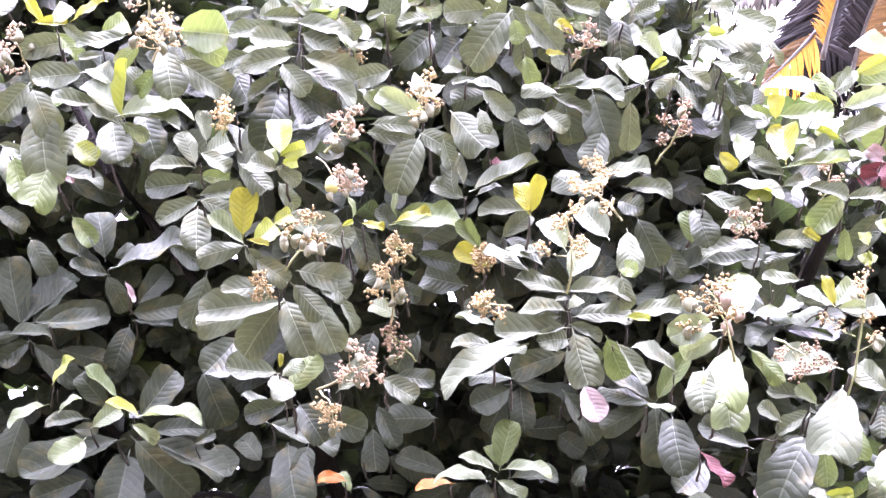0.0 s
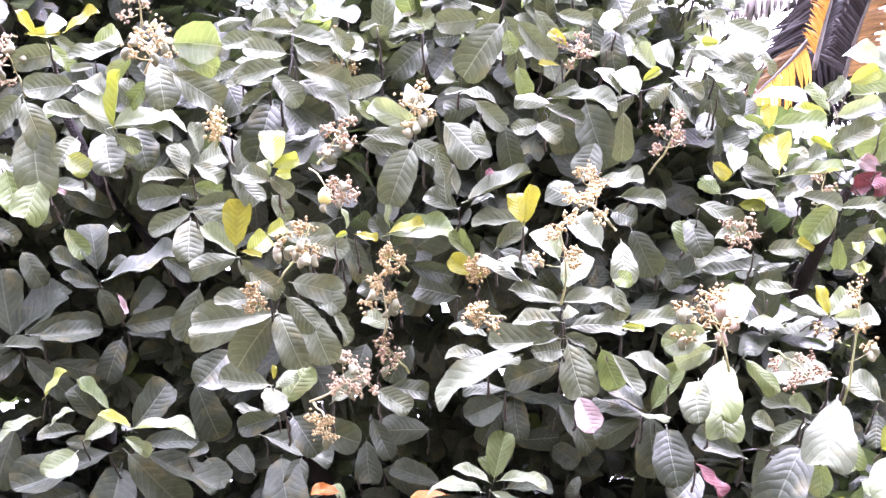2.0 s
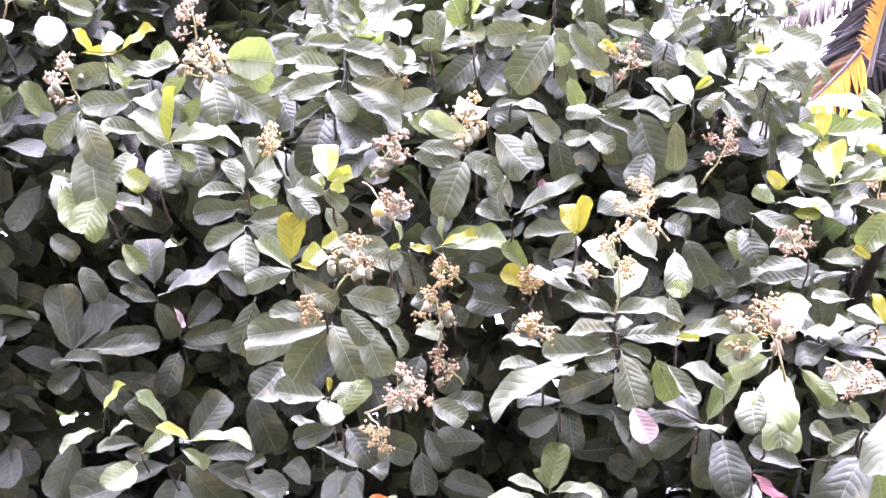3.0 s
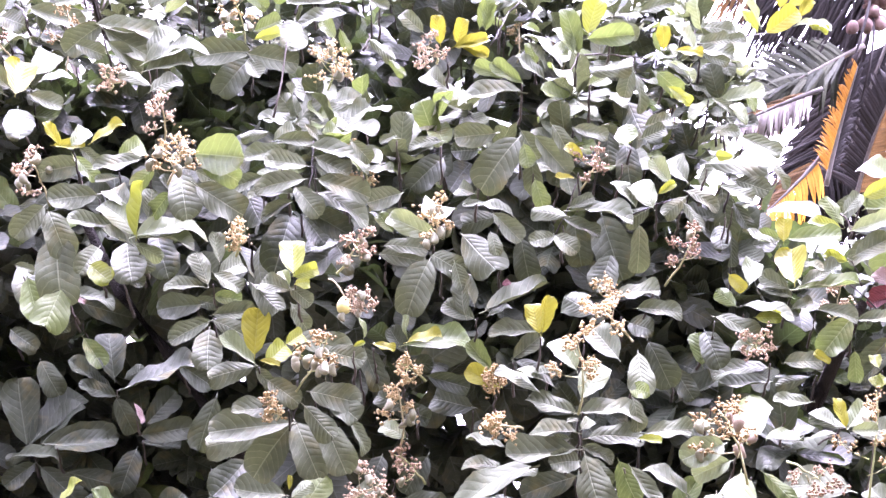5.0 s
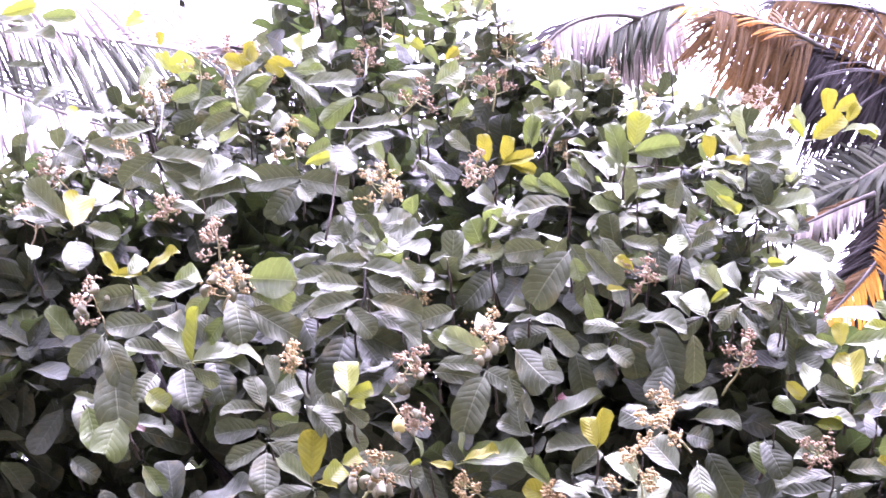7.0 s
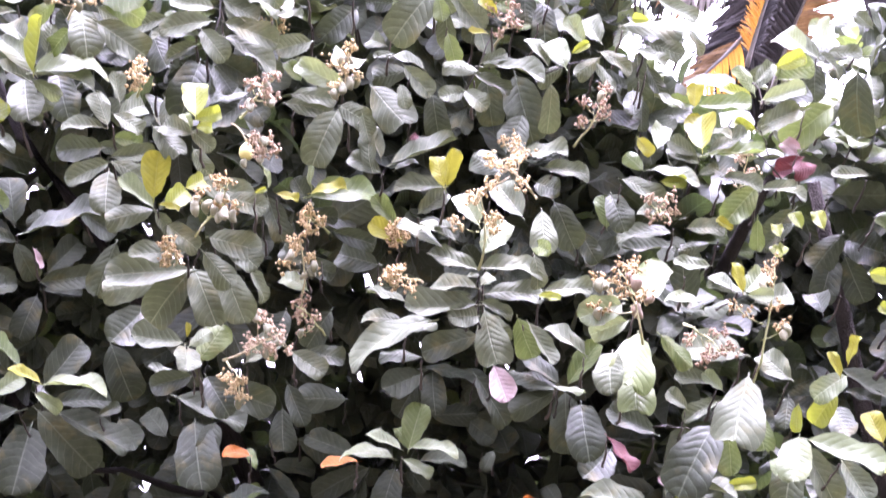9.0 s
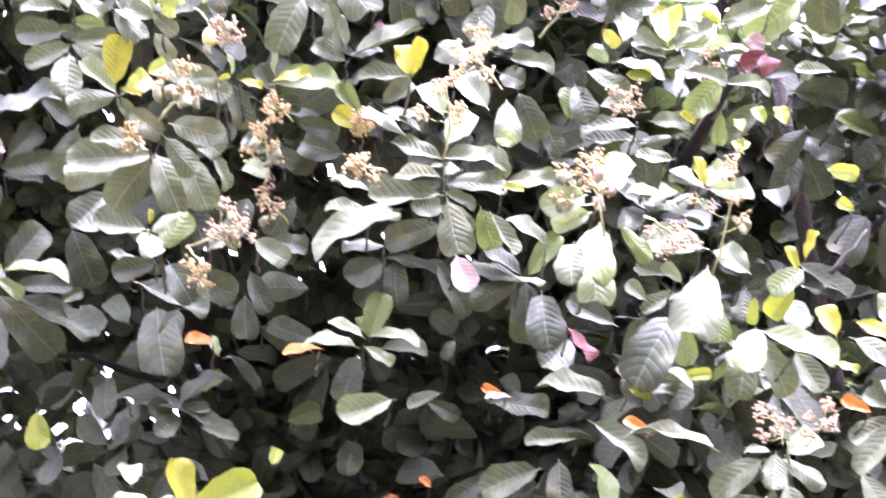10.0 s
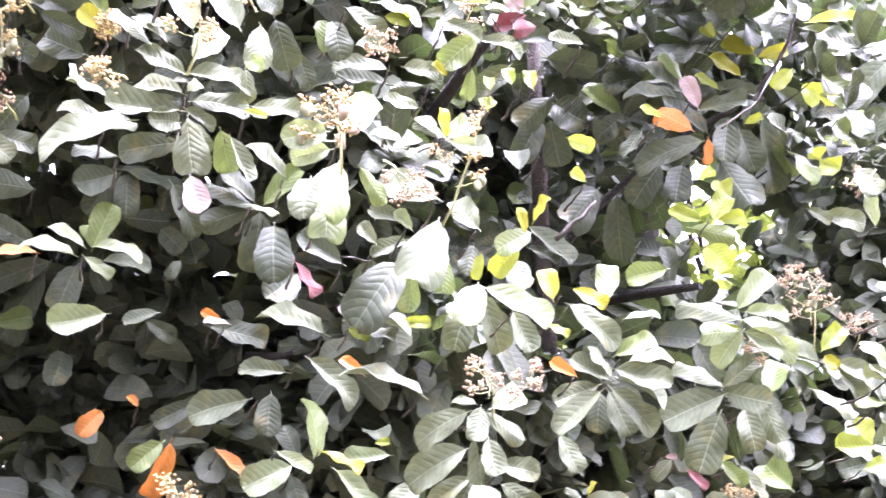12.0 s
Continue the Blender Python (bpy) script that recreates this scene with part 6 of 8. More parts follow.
leaf(t, 0.675, 3.324, 3.591, -98, -18, 70, 0.113, 0.052, "w")
t = twig(cashew, 0.508, 3.319, 3.572, -0.15, -0.45, 0.90, 0.12)
leaf(t, 0.487, 3.247, 3.494, 38, -61, -120, 0.089, 0.052, "w")
leaf(t, 0.480, 3.165, 3.421, -59, -64, 79, 0.103, 0.047, "w")
leaf(t, 0.557, 3.484, 3.815, -114, 3, 92, 0.110, 0.049, "w")
t = twig(cashew, -2.313, 5.005, 5.549, -0.24, -0.45, 0.90, 0.12)
leaf(t, -2.281, 4.969, 5.556, -70, 28, 112, 0.167, 0.073, "y")
leaf(t, -2.345, 5.000, 5.552, -81, 1, 56, 0.203, 0.091, "w")
t = twig(cashew, -2.118, 5.059, 5.574, -0.17, -0.45, 0.90, 0.12)
leaf(t, -2.118, 5.039, 5.579, -82, 2, 102, 0.162, 0.074, "g")
t = twig(cashew, -2.308, 5.077, 5.521, -0.15, -0.45, 0.90, 0.12)
leaf(t, -2.308, 5.057, 5.526, -77, -7, 64, 0.249, 0.112, "w")
t = twig(cashew, -2.237, 5.032, 5.290, -0.04, -0.45, 0.90, 0.12)
leaf(t, -2.237, 5.012, 5.295, -82, -5, 69, 0.149, 0.066, "w")
t = twig(cashew, -0.480, 4.970, 5.331, -0.25, -0.45, 0.90, 0.12)
leaf(t, -0.480, 4.950, 5.336, -86, -19, 115, 0.108, 0.059, "Y")
t = twig(cashew, -0.745, 5.026, 5.393, -0.22, -0.45, 0.90, 0.12)
leaf(t, -0.745, 5.006, 5.398, 106, -1, -84, 0.144, 0.066, "w")
t = twig(cashew, 0.111, 5.001, 5.184, -0.22, -0.45, 0.90, 0.12)
leaf(t, 0.111, 4.981, 5.189, -41, 65, 50, 0.111, 0.069, "y")
t = twig(cashew, 0.445, 3.334, 3.671, -0.01, -0.45, 0.90, 0.12)
leaf(t, 0.445, 3.314, 3.676, -94, -32, 91, 0.089, 0.046, "w")
t = twig(cashew, 1.409, 3.864, 2.640, 0.08, -0.45, 0.90, 0.12)
leaf(t, 1.558, 4.213, 2.949, 100, -48, -77, 0.160, 0.099)
leaf(t, 1.572, 4.221, 2.933, -156, -29, 81, 0.193, 0.119)
leaf(t, 1.529, 4.234, 2.871, 131, -57, -39, 0.160, 0.099)
leaf(t, 1.564, 4.218, 2.872, -93, -73, 108, 0.160, 0.099)
leaf(t, 1.215, 3.319, 2.313, -110, 64, 50, 0.077, 0.035, "Y")
leaf(t, 1.201, 3.342, 2.286, 81, 75, -75, 0.069, 0.031, "Y")
leaf(t, 1.223, 3.360, 2.291, 114, -27, -67, 0.103, 0.064, "l")
t = twig(cashew, 1.519, 4.198, 3.067, 0.14, -0.45, 0.90, 0.12)
leaf(t, 1.519, 4.178, 3.072, -117, -8, 104, 0.174, 0.099)
t = twig(cashew, 1.450, 3.655, 2.807, 0.18, -0.45, 0.90, 0.12)
leaf(t, 1.609, 3.956, 3.072, 60, 21, -88, 0.089, 0.040)
leaf(t, 1.290, 3.314, 2.551, -128, -21, 90, 0.076, 0.047, "y")
t = twig(cashew, 1.306, 3.867, 2.988, -0.24, -0.45, 0.90, 0.12)
leaf(t, 1.306, 3.847, 2.993, -100, 19, 88, 0.111, 0.050)
t = twig(cashew, 1.119, 3.240, 2.632, -0.00, -0.45, 0.90, 0.12)
leaf(t, 1.155, 3.241, 2.644, 17, 62, -39, 0.059, 0.037, "y")
leaf(t, 1.083, 3.199, 2.630, 24, 65, -43, 0.057, 0.035, "y")
t = twig(cashew, 1.362, 3.365, 2.445, 0.00, -0.45, 0.90, 0.12)
leaf(t, 1.362, 3.345, 2.450, 55, 39, -85, 0.051, 0.032, "y")
t = twig(cashew, 1.277, 3.645, 2.368, -0.00, -0.45, 0.90, 0.12)
leaf(t, 1.396, 3.997, 2.625, 0, 60, -23, 0.135, 0.084)
leaf(t, 1.203, 3.386, 2.256, 67, -51, -92, 0.101, 0.063, "y")
leaf(t, 1.234, 3.492, 2.237, 174, -45, 9, 0.119, 0.074)
t = twig(cashew, 1.885, 3.829, 2.886, -0.20, -0.45, 0.90, 0.12)
leaf(t, 1.833, 3.695, 2.759, 58, 31, -80, 0.130, 0.076, "o")
leaf(t, 1.832, 3.794, 2.885, 77, 5, -47, 0.172, 0.078)
leaf(t, 1.874, 3.863, 2.929, 66, 39, -53, 0.162, 0.074)
leaf(t, 1.865, 3.847, 2.961, 79, 60, -68, 0.114, 0.052, "g")
leaf(t, 1.826, 3.647, 2.816, 87, 63, -106, 0.103, 0.054, "p")
leaf(t, 1.935, 3.866, 2.883, -113, 15, 67, 0.159, 0.072)
leaf(t, 2.027, 3.954, 3.005, -119, -10, 63, 0.141, 0.064)
t = twig(cashew, 1.996, 3.900, 2.813, -0.16, -0.45, 0.90, 0.12)
leaf(t, 1.986, 3.886, 2.820, 61, 32, -42, 0.222, 0.101)
leaf(t, 2.140, 4.050, 2.921, 146, -66, -19, 0.162, 0.100)
leaf(t, 1.947, 3.845, 2.776, 75, -18, -69, 0.220, 0.098)
leaf(t, 1.912, 3.738, 2.754, -87, -89, 84, 0.081, 0.036, "o")
t = twig(cashew, 2.057, 3.914, 3.002, 0.15, -0.45, 0.90, 0.12)
leaf(t, 2.147, 3.990, 3.072, 63, 29, -65, 0.127, 0.058, "Y")
leaf(t, 1.968, 3.799, 2.942, 65, 25, -57, 0.088, 0.040, "y")
t = twig(cashew, 2.299, 4.231, 3.119, 0.05, -0.45, 0.90, 0.12)
leaf(t, 2.479, 4.528, 3.372, 54, 29, -91, 0.135, 0.069, "Y")
leaf(t, 2.118, 3.893, 2.876, -116, 28, 89, 0.062, 0.031, "y")
t = twig(cashew, 2.545, 4.652, 3.282, -0.12, -0.45, 0.90, 0.12)
leaf(t, 2.774, 5.069, 3.602, 122, 74, -146, 0.097, 0.060, "Y")
leaf(t, 2.801, 5.071, 3.581, -112, 19, 95, 0.129, 0.066, "Y")
leaf(t, 2.212, 4.106, 2.926, -159, -62, 49, 0.164, 0.102)
leaf(t, 2.395, 4.283, 3.038, -89, -72, 76, 0.274, 0.125)
t = twig(cashew, 1.994, 3.917, 3.142, 0.00, -0.45, 0.90, 0.12)
leaf(t, 1.994, 3.897, 3.147, 17, 45, -61, 0.075, 0.046, "y")
t = twig(cashew, 2.792, 4.803, 3.322, 0.16, -0.45, 0.90, 0.12)
leaf(t, 2.959, 5.066, 3.551, 89, -48, -72, 0.123, 0.076, "y")
leaf(t, 2.445, 4.291, 2.963, -122, -48, 85, 0.147, 0.065, "g")
leaf(t, 2.972, 4.991, 3.465, -141, -39, 83, 0.184, 0.114, "y")
t = twig(cashew, 2.053, 3.905, 2.666, 0.01, -0.45, 0.90, 0.12)
leaf(t, 2.089, 3.984, 2.763, -168, -45, 48, 0.207, 0.128)
leaf(t, 2.017, 3.786, 2.580, -6, 48, -27, 0.107, 0.066, "y")
t = twig(cashew, 2.990, 5.281, 3.533, -0.15, -0.45, 0.90, 0.12)
leaf(t, 2.990, 5.261, 3.538, -121, -38, 88, 0.180, 0.081)
t = twig(cashew, 1.743, 4.283, 2.922, -0.06, -0.45, 0.90, 0.12)
leaf(t, 1.743, 4.263, 2.927, -140, -40, 83, 0.147, 0.091)
t = twig(cashew, 1.703, 3.793, 2.749, 0.21, -0.45, 0.90, 0.12)
leaf(t, 1.703, 3.773, 2.754, 68, -62, -64, 0.105, 0.046)
t = twig(cashew, 1.858, 3.890, 2.583, 0.18, -0.45, 0.90, 0.12)
leaf(t, 1.898, 4.044, 2.734, 99, -57, -66, 0.156, 0.097)
leaf(t, 1.999, 4.088, 2.757, 143, -60, -18, 0.158, 0.098)
leaf(t, 1.678, 3.479, 2.274, 71, -15, -83, 0.115, 0.068, "g")
t = twig(cashew, 1.662, 3.567, 2.727, 0.06, -0.45, 0.90, 0.12)
leaf(t, 1.662, 3.547, 2.732, 56, 23, -60, 0.072, 0.032, "y")
t = twig(cashew, 1.856, 4.312, 3.047, 0.02, -0.45, 0.90, 0.12)
leaf(t, 1.856, 4.292, 3.052, 77, -11, -73, 0.164, 0.073)
t = twig(cashew, 1.715, 4.038, 2.500, -0.19, -0.45, 0.90, 0.12)
leaf(t, 1.894, 4.373, 2.688, -100, -83, 109, 0.224, 0.108)
leaf(t, 1.801, 4.328, 2.688, 127, -43, -49, 0.197, 0.122)
leaf(t, 1.450, 3.352, 2.138, -18, 71, -16, 0.107, 0.067, "l")
t = twig(cashew, 1.939, 3.756, 2.493, 0.15, -0.45, 0.90, 0.12)
leaf(t, 1.891, 3.704, 2.487, 79, 6, -78, 0.107, 0.048, "y")
leaf(t, 1.949, 3.743, 2.501, -55, 54, 32, 0.117, 0.072, "y")
leaf(t, 1.977, 3.762, 2.508, -115, 14, 87, 0.080, 0.049, "y")
t = twig(cashew, 1.943, 3.844, 2.457, -0.13, -0.45, 0.90, 0.12)
leaf(t, 1.960, 3.915, 2.508, -124, -8, 85, 0.147, 0.066, "g")
leaf(t, 1.926, 3.732, 2.417, -165, -37, 57, 0.146, 0.090, "y")
t = twig(cashew, 1.295, 3.292, 2.123, 0.13, -0.45, 0.90, 0.12)
leaf(t, 1.322, 3.275, 2.146, -121, -26, 66, 0.100, 0.045, "Y")
leaf(t, 1.267, 3.270, 2.110, 32, 69, -50, 0.088, 0.055, "Y")
t = twig(cashew, 1.350, 3.379, 2.110, 0.01, -0.45, 0.90, 0.12)
leaf(t, 1.350, 3.359, 2.115, -120, -27, 62, 0.163, 0.074, "w")
t = twig(cashew, 1.550, 3.468, 2.109, 0.15, -0.45, 0.90, 0.12)
leaf(t, 1.550, 3.448, 2.114, -108, 13, 33, 0.095, 0.043, "w")
t = twig(cashew, 2.022, 3.687, 2.180, -0.07, -0.45, 0.90, 0.12)
leaf(t, 2.021, 3.674, 2.194, 52, 20, -49, 0.201, 0.091, "w")
leaf(t, 1.981, 3.619, 2.217, -117, 54, 78, 0.149, 0.072, "l")
leaf(t, 2.042, 3.697, 2.199, -126, -10, 50, 0.148, 0.067, "w")
leaf(t, 2.029, 3.656, 2.218, -134, 7, 61, 0.122, 0.055, "l")
leaf(t, 2.021, 3.673, 2.168, 74, -3, -72, 0.052, 0.023, "y")
leaf(t, 2.005, 3.661, 2.157, 97, -10, -80, 0.115, 0.071, "l")
leaf(t, 2.032, 3.676, 2.161, 61, -53, -76, 0.132, 0.074, "l")
leaf(t, 2.045, 3.684, 2.163, -128, -18, 75, 0.168, 0.075, "l")
t = twig(cashew, 2.498, 4.175, 2.528, -0.04, -0.45, 0.90, 0.12)
leaf(t, 2.498, 4.155, 2.533, 9, 30, -59, 0.167, 0.104)
t = twig(cashew, 1.582, 3.541, 2.010, -0.13, -0.45, 0.90, 0.12)
leaf(t, 1.574, 3.550, 2.024, -100, 34, 71, 0.144, 0.062, "g")
leaf(t, 1.591, 3.492, 2.005, -102, 25, 43, 0.130, 0.058, "l")
t = twig(cashew, 1.567, 3.586, 1.942, 0.06, -0.45, 0.90, 0.12)
leaf(t, 1.552, 3.534, 1.950, 55, 25, -60, 0.126, 0.056, "w")
leaf(t, 1.565, 3.544, 1.960, 63, 40, -28, 0.116, 0.053, "w")
leaf(t, 1.566, 3.530, 1.982, -123, -10, 69, 0.163, 0.073, "w")
leaf(t, 1.583, 3.546, 1.961, -121, -17, 20, 0.151, 0.069, "w")
leaf(t, 1.581, 3.578, 1.932, -127, -37, 55, 0.169, 0.077, "w")
leaf(t, 1.596, 3.633, 1.929, -118, -60, 67, 0.138, 0.081, "w")
leaf(t, 1.535, 3.549, 1.918, 81, -44, -53, 0.172, 0.076, "w")
leaf(t, 1.554, 3.615, 1.940, 76, -28, -71, 0.135, 0.070, "w")
t = twig(cashew, 1.676, 3.898, 1.938, 0.03, -0.45, 0.90, 0.12)
leaf(t, 1.676, 3.878, 1.943, 150, -69, -5, 0.115, 0.071)
t = twig(cashew, 2.037, 3.803, 1.985, 0.01, -0.45, 0.90, 0.12)
leaf(t, 2.038, 3.784, 1.975, 73, -27, -73, 0.200, 0.115, "w")
leaf(t, 2.022, 3.772, 1.999, 48, 31, -44, 0.167, 0.074, "w")
leaf(t, 2.039, 3.786, 2.001, -114, 43, 61, 0.135, 0.075, "w")
leaf(t, 2.050, 3.789, 1.985, -146, -11, 76, 0.149, 0.092, "w")
t = twig(cashew, 2.089, 3.915, 1.920, -0.15, -0.45, 0.90, 0.12)
leaf(t, 2.089, 3.895, 1.925, 105, -67, -40, 0.198, 0.123, "w")
t = twig(cashew, 2.209, 3.976, 1.951, 0.21, -0.45, 0.90, 0.12)
leaf(t, 2.209, 3.956, 1.956, 175, -50, 22, 0.138, 0.086, "w")
t = twig(cashew, 2.306, 4.025, 2.007, -0.13, -0.45, 0.90, 0.12)
leaf(t, 2.309, 3.993, 2.020, -57, 58, 24, 0.139, 0.086, "g")
leaf(t, 2.302, 4.016, 2.003, -136, -60, 62, 0.151, 0.071, "w")
t = twig(cashew, 2.376, 4.182, 1.938, -0.10, -0.45, 0.90, 0.12)
leaf(t, 2.376, 4.162, 1.943, -134, -38, 42, 0.157, 0.070, "w")
t = twig(cashew, 2.304, 4.217, 1.795, -0.21, -0.45, 0.90, 0.12)
leaf(t, 2.280, 4.133, 1.813, 74, -25, -33, 0.103, 0.046, "Y")
leaf(t, 2.275, 4.219, 1.796, -130, -36, 68, 0.110, 0.054, "g")
leaf(t, 2.358, 4.237, 1.792, -138, -54, 20, 0.142, 0.063, "w")
t = twig(cashew, 2.790, 4.648, 1.741, 0.01, -0.45, 0.90, 0.12)
leaf(t, 2.790, 4.628, 1.746, 0, 24, -48, 0.215, 0.133, "g")
t = twig(cashew, 2.504, 4.497, 1.662, -0.22, -0.45, 0.90, 0.12)
leaf(t, 2.504, 4.477, 1.667, 101, -10, -73, 0.171, 0.106, "w")
t = twig(cashew, 2.243, 4.327, 1.609, 0.13, -0.45, 0.90, 0.12)
leaf(t, 2.243, 4.307, 1.614, 49, 52, -50, 0.132, 0.060, "w")
t = twig(cashew, 2.146, 4.342, 1.584, -0.19, -0.45, 0.90, 0.12)
leaf(t, 2.146, 4.322, 1.589, -3, 62, -12, 0.118, 0.073, "w")
t = twig(cashew, 1.734, 4.071, 1.620, 0.19, -0.45, 0.90, 0.12)
leaf(t, 1.732, 4.069, 1.622, -125, 11, 60, 0.137, 0.062, "w")
leaf(t, 1.773, 4.076, 1.616, -129, -14, 33, 0.213, 0.095, "w")
leaf(t, 1.713, 4.004, 1.639, -78, 67, 25, 0.049, 0.022, "Y")
leaf(t, 1.718, 4.058, 1.621, 55, 36, -50, 0.070, 0.031, "w")
t = twig(cashew, 1.562, 3.918, 1.802, 0.05, -0.45, 0.90, 0.12)
leaf(t, 1.562, 3.898, 1.807, -125, -59, 59, 0.128, 0.069, "w")
t = twig(cashew, 1.446, 3.539, 1.943, -0.02, -0.45, 0.90, 0.12)
leaf(t, 1.446, 3.519, 1.948, 57, 27, -71, 0.082, 0.038, "o")
t = twig(cashew, 2.065, 4.126, 1.760, 0.18, -0.45, 0.90, 0.12)
leaf(t, 2.094, 4.103, 1.753, -135, -38, 42, 0.088, 0.039, "r")
leaf(t, 2.036, 4.108, 1.777, 87, -46, -63, 0.081, 0.050, "w")
t = twig(cashew, 1.943, 3.979, 1.775, 0.18, -0.45, 0.90, 0.12)
leaf(t, 1.943, 3.959, 1.780, -126, 3, 83, 0.036, 0.019, "p")
t = twig(cashew, 1.459, 4.062, 2.421, -0.15, -0.45, 0.90, 0.12)
leaf(t, 1.458, 4.041, 2.457, -114, -36, 50, 0.183, 0.083)
leaf(t, 1.461, 4.043, 2.394, -113, -23, 57, 0.109, 0.050)
t = twig(cashew, 1.091, 3.378, 2.190, -0.04, -0.45, 0.90, 0.12)
leaf(t, 1.096, 3.366, 2.218, 88, -80, -65, 0.070, 0.031, "y")
leaf(t, 1.100, 3.456, 2.256, 129, -78, -24, 0.091, 0.056)
leaf(t, 1.078, 3.251, 2.111, -112, -21, 51, 0.186, 0.085, "l")
t = twig(cashew, 1.107, 3.432, 2.138, -0.19, -0.45, 0.90, 0.12)
leaf(t, 1.107, 3.412, 2.143, 146, -52, -11, 0.144, 0.089, "l")
t = twig(cashew, 1.281, 3.359, 2.048, -0.20, -0.45, 0.90, 0.12)
leaf(t, 1.281, 3.339, 2.053, -113, -25, 51, 0.066, 0.030, "y")
t = twig(cashew, 1.177, 3.332, 2.065, 0.20, -0.45, 0.90, 0.12)
leaf(t, 1.177, 3.312, 2.070, -114, -61, 65, 0.115, 0.067, "w")
t = twig(cashew, 0.928, 3.489, 2.022, 0.15, -0.45, 0.90, 0.12)
leaf(t, 0.928, 3.469, 2.027, -111, 3, 81, 0.075, 0.036, "y")
t = twig(cashew, 0.795, 3.503, 2.000, -0.09, -0.45, 0.90, 0.12)
leaf(t, 0.789, 3.493, 2.017, -112, 5, 20, 0.166, 0.075, "w")
leaf(t, 0.824, 3.509, 1.999, -109, -10, 49, 0.101, 0.046, "w")
leaf(t, 0.789, 3.486, 1.994, -116, -18, 77, 0.066, 0.035, "y")
leaf(t, 0.778, 3.445, 2.011, 67, 55, -71, 0.044, 0.022, "p")
t = twig(cashew, 0.975, 3.398, 1.834, 0.20, -0.45, 0.90, 0.12)
leaf(t, 0.975, 3.378, 1.839, 68, 29, -24, 0.217, 0.099, "w")
t = twig(cashew, 0.693, 3.642, 1.891, 0.03, -0.45, 0.90, 0.12)
leaf(t, 0.721, 3.610, 1.916, -110, -27, 49, 0.170, 0.077, "w")
leaf(t, 0.666, 3.634, 1.875, 89, 2, -63, 0.124, 0.056, "w")
t = twig(cashew, 1.140, 3.448, 1.813, 0.06, -0.45, 0.90, 0.12)
leaf(t, 1.132, 3.415, 1.832, 57, 16, -50, 0.072, 0.032, "w")
leaf(t, 1.117, 3.435, 1.810, 77, -29, -67, 0.156, 0.085, "w")
leaf(t, 1.170, 3.434, 1.814, -118, -27, 55, 0.122, 0.056, "w")
t = twig(cashew, 1.098, 3.240, 1.807, 0.20, -0.45, 0.90, 0.12)
leaf(t, 1.088, 3.233, 1.812, 148, -65, -30, 0.097, 0.060, "w")
leaf(t, 1.108, 3.207, 1.812, -88, 36, 71, 0.106, 0.066, "l")
t = twig(cashew, 1.192, 3.585, 1.737, 0.19, -0.45, 0.90, 0.12)
leaf(t, 1.176, 3.604, 1.722, 84, -29, -66, 0.183, 0.103, "w")
leaf(t, 1.237, 3.597, 1.757, -161, -66, 30, 0.111, 0.069, "w")
leaf(t, 1.162, 3.492, 1.748, -131, -75, 112, 0.124, 0.056, "w")
t = twig(cashew, 1.282, 3.619, 1.686, -0.25, -0.45, 0.90, 0.12)
leaf(t, 1.282, 3.599, 1.691, -140, -6, 71, 0.109, 0.068, "w")
t = twig(cashew, 1.085, 3.736, 1.619, 0.11, -0.45, 0.90, 0.12)
leaf(t, 1.085, 3.716, 1.624, 107, -49, -54, 0.121, 0.075, "w")
t = twig(cashew, 1.261, 3.720, 1.636, -0.24, -0.45, 0.90, 0.12)
leaf(t, 1.232, 3.712, 1.649, 83, -32, -62, 0.148, 0.064, "w")
leaf(t, 1.240, 3.711, 1.642, 97, -60, -56, 0.113, 0.067, "w")
leaf(t, 1.242, 3.643, 1.634, 174, -35, 4, 0.152, 0.094, "w")
leaf(t, 1.332, 3.733, 1.640, -123, -23, 70, 0.129, 0.062, "w")
t = twig(cashew, 0.997, 3.849, 1.706, -0.11, -0.45, 0.90, 0.12)
leaf(t, 1.007, 3.879, 1.724, 1, 37, -14, 0.141, 0.087)
leaf(t, 0.966, 3.783, 1.719, -91, 15, 74, 0.042, 0.024, "y")
leaf(t, 1.020, 3.824, 1.691, 82, -11, -58, 0.131, 0.060, "l")
t = twig(cashew, 0.814, 3.937, 1.643, -0.18, -0.45, 0.90, 0.12)
leaf(t, 0.888, 3.886, 1.635, -110, -33, 43, 0.175, 0.080, "l")
leaf(t, 0.827, 3.923, 1.663, -24, 84, 54, 0.182, 0.083, "g")
leaf(t, 0.785, 3.964, 1.661, 59, 62, -57, 0.109, 0.064)
leaf(t, 0.757, 3.895, 1.634, 104, -25, -68, 0.153, 0.095, "l")
t = twig(cashew, 0.812, 3.801, 1.679, 0.17, -0.45, 0.90, 0.12)
leaf(t, 0.812, 3.781, 1.684, -117, -25, 22, 0.132, 0.059, "Y")
t = twig(cashew, 1.497, 3.821, 1.573, -0.19, -0.45, 0.90, 0.12)
leaf(t, 1.497, 3.801, 1.578, 83, -4, -46, 0.085, 0.038, "o")
t = twig(cashew, 0.739, 3.553, 1.974, 0.22, -0.45, 0.90, 0.12)
leaf(t, 0.739, 3.533, 1.979, 73, 19, -42, 0.188, 0.086, "w")
t = twig(cashew, 0.497, 4.042, 2.010, -0.22, -0.45, 0.90, 0.12)
leaf(t, 0.497, 4.022, 2.015, -104, -10, 66, 0.174, 0.079)
t = twig(cashew, 0.335, 4.321, 2.033, -0.21, -0.45, 0.90, 0.12)
leaf(t, 0.335, 4.301, 2.038, -100, -27, 89, 0.104, 0.055)
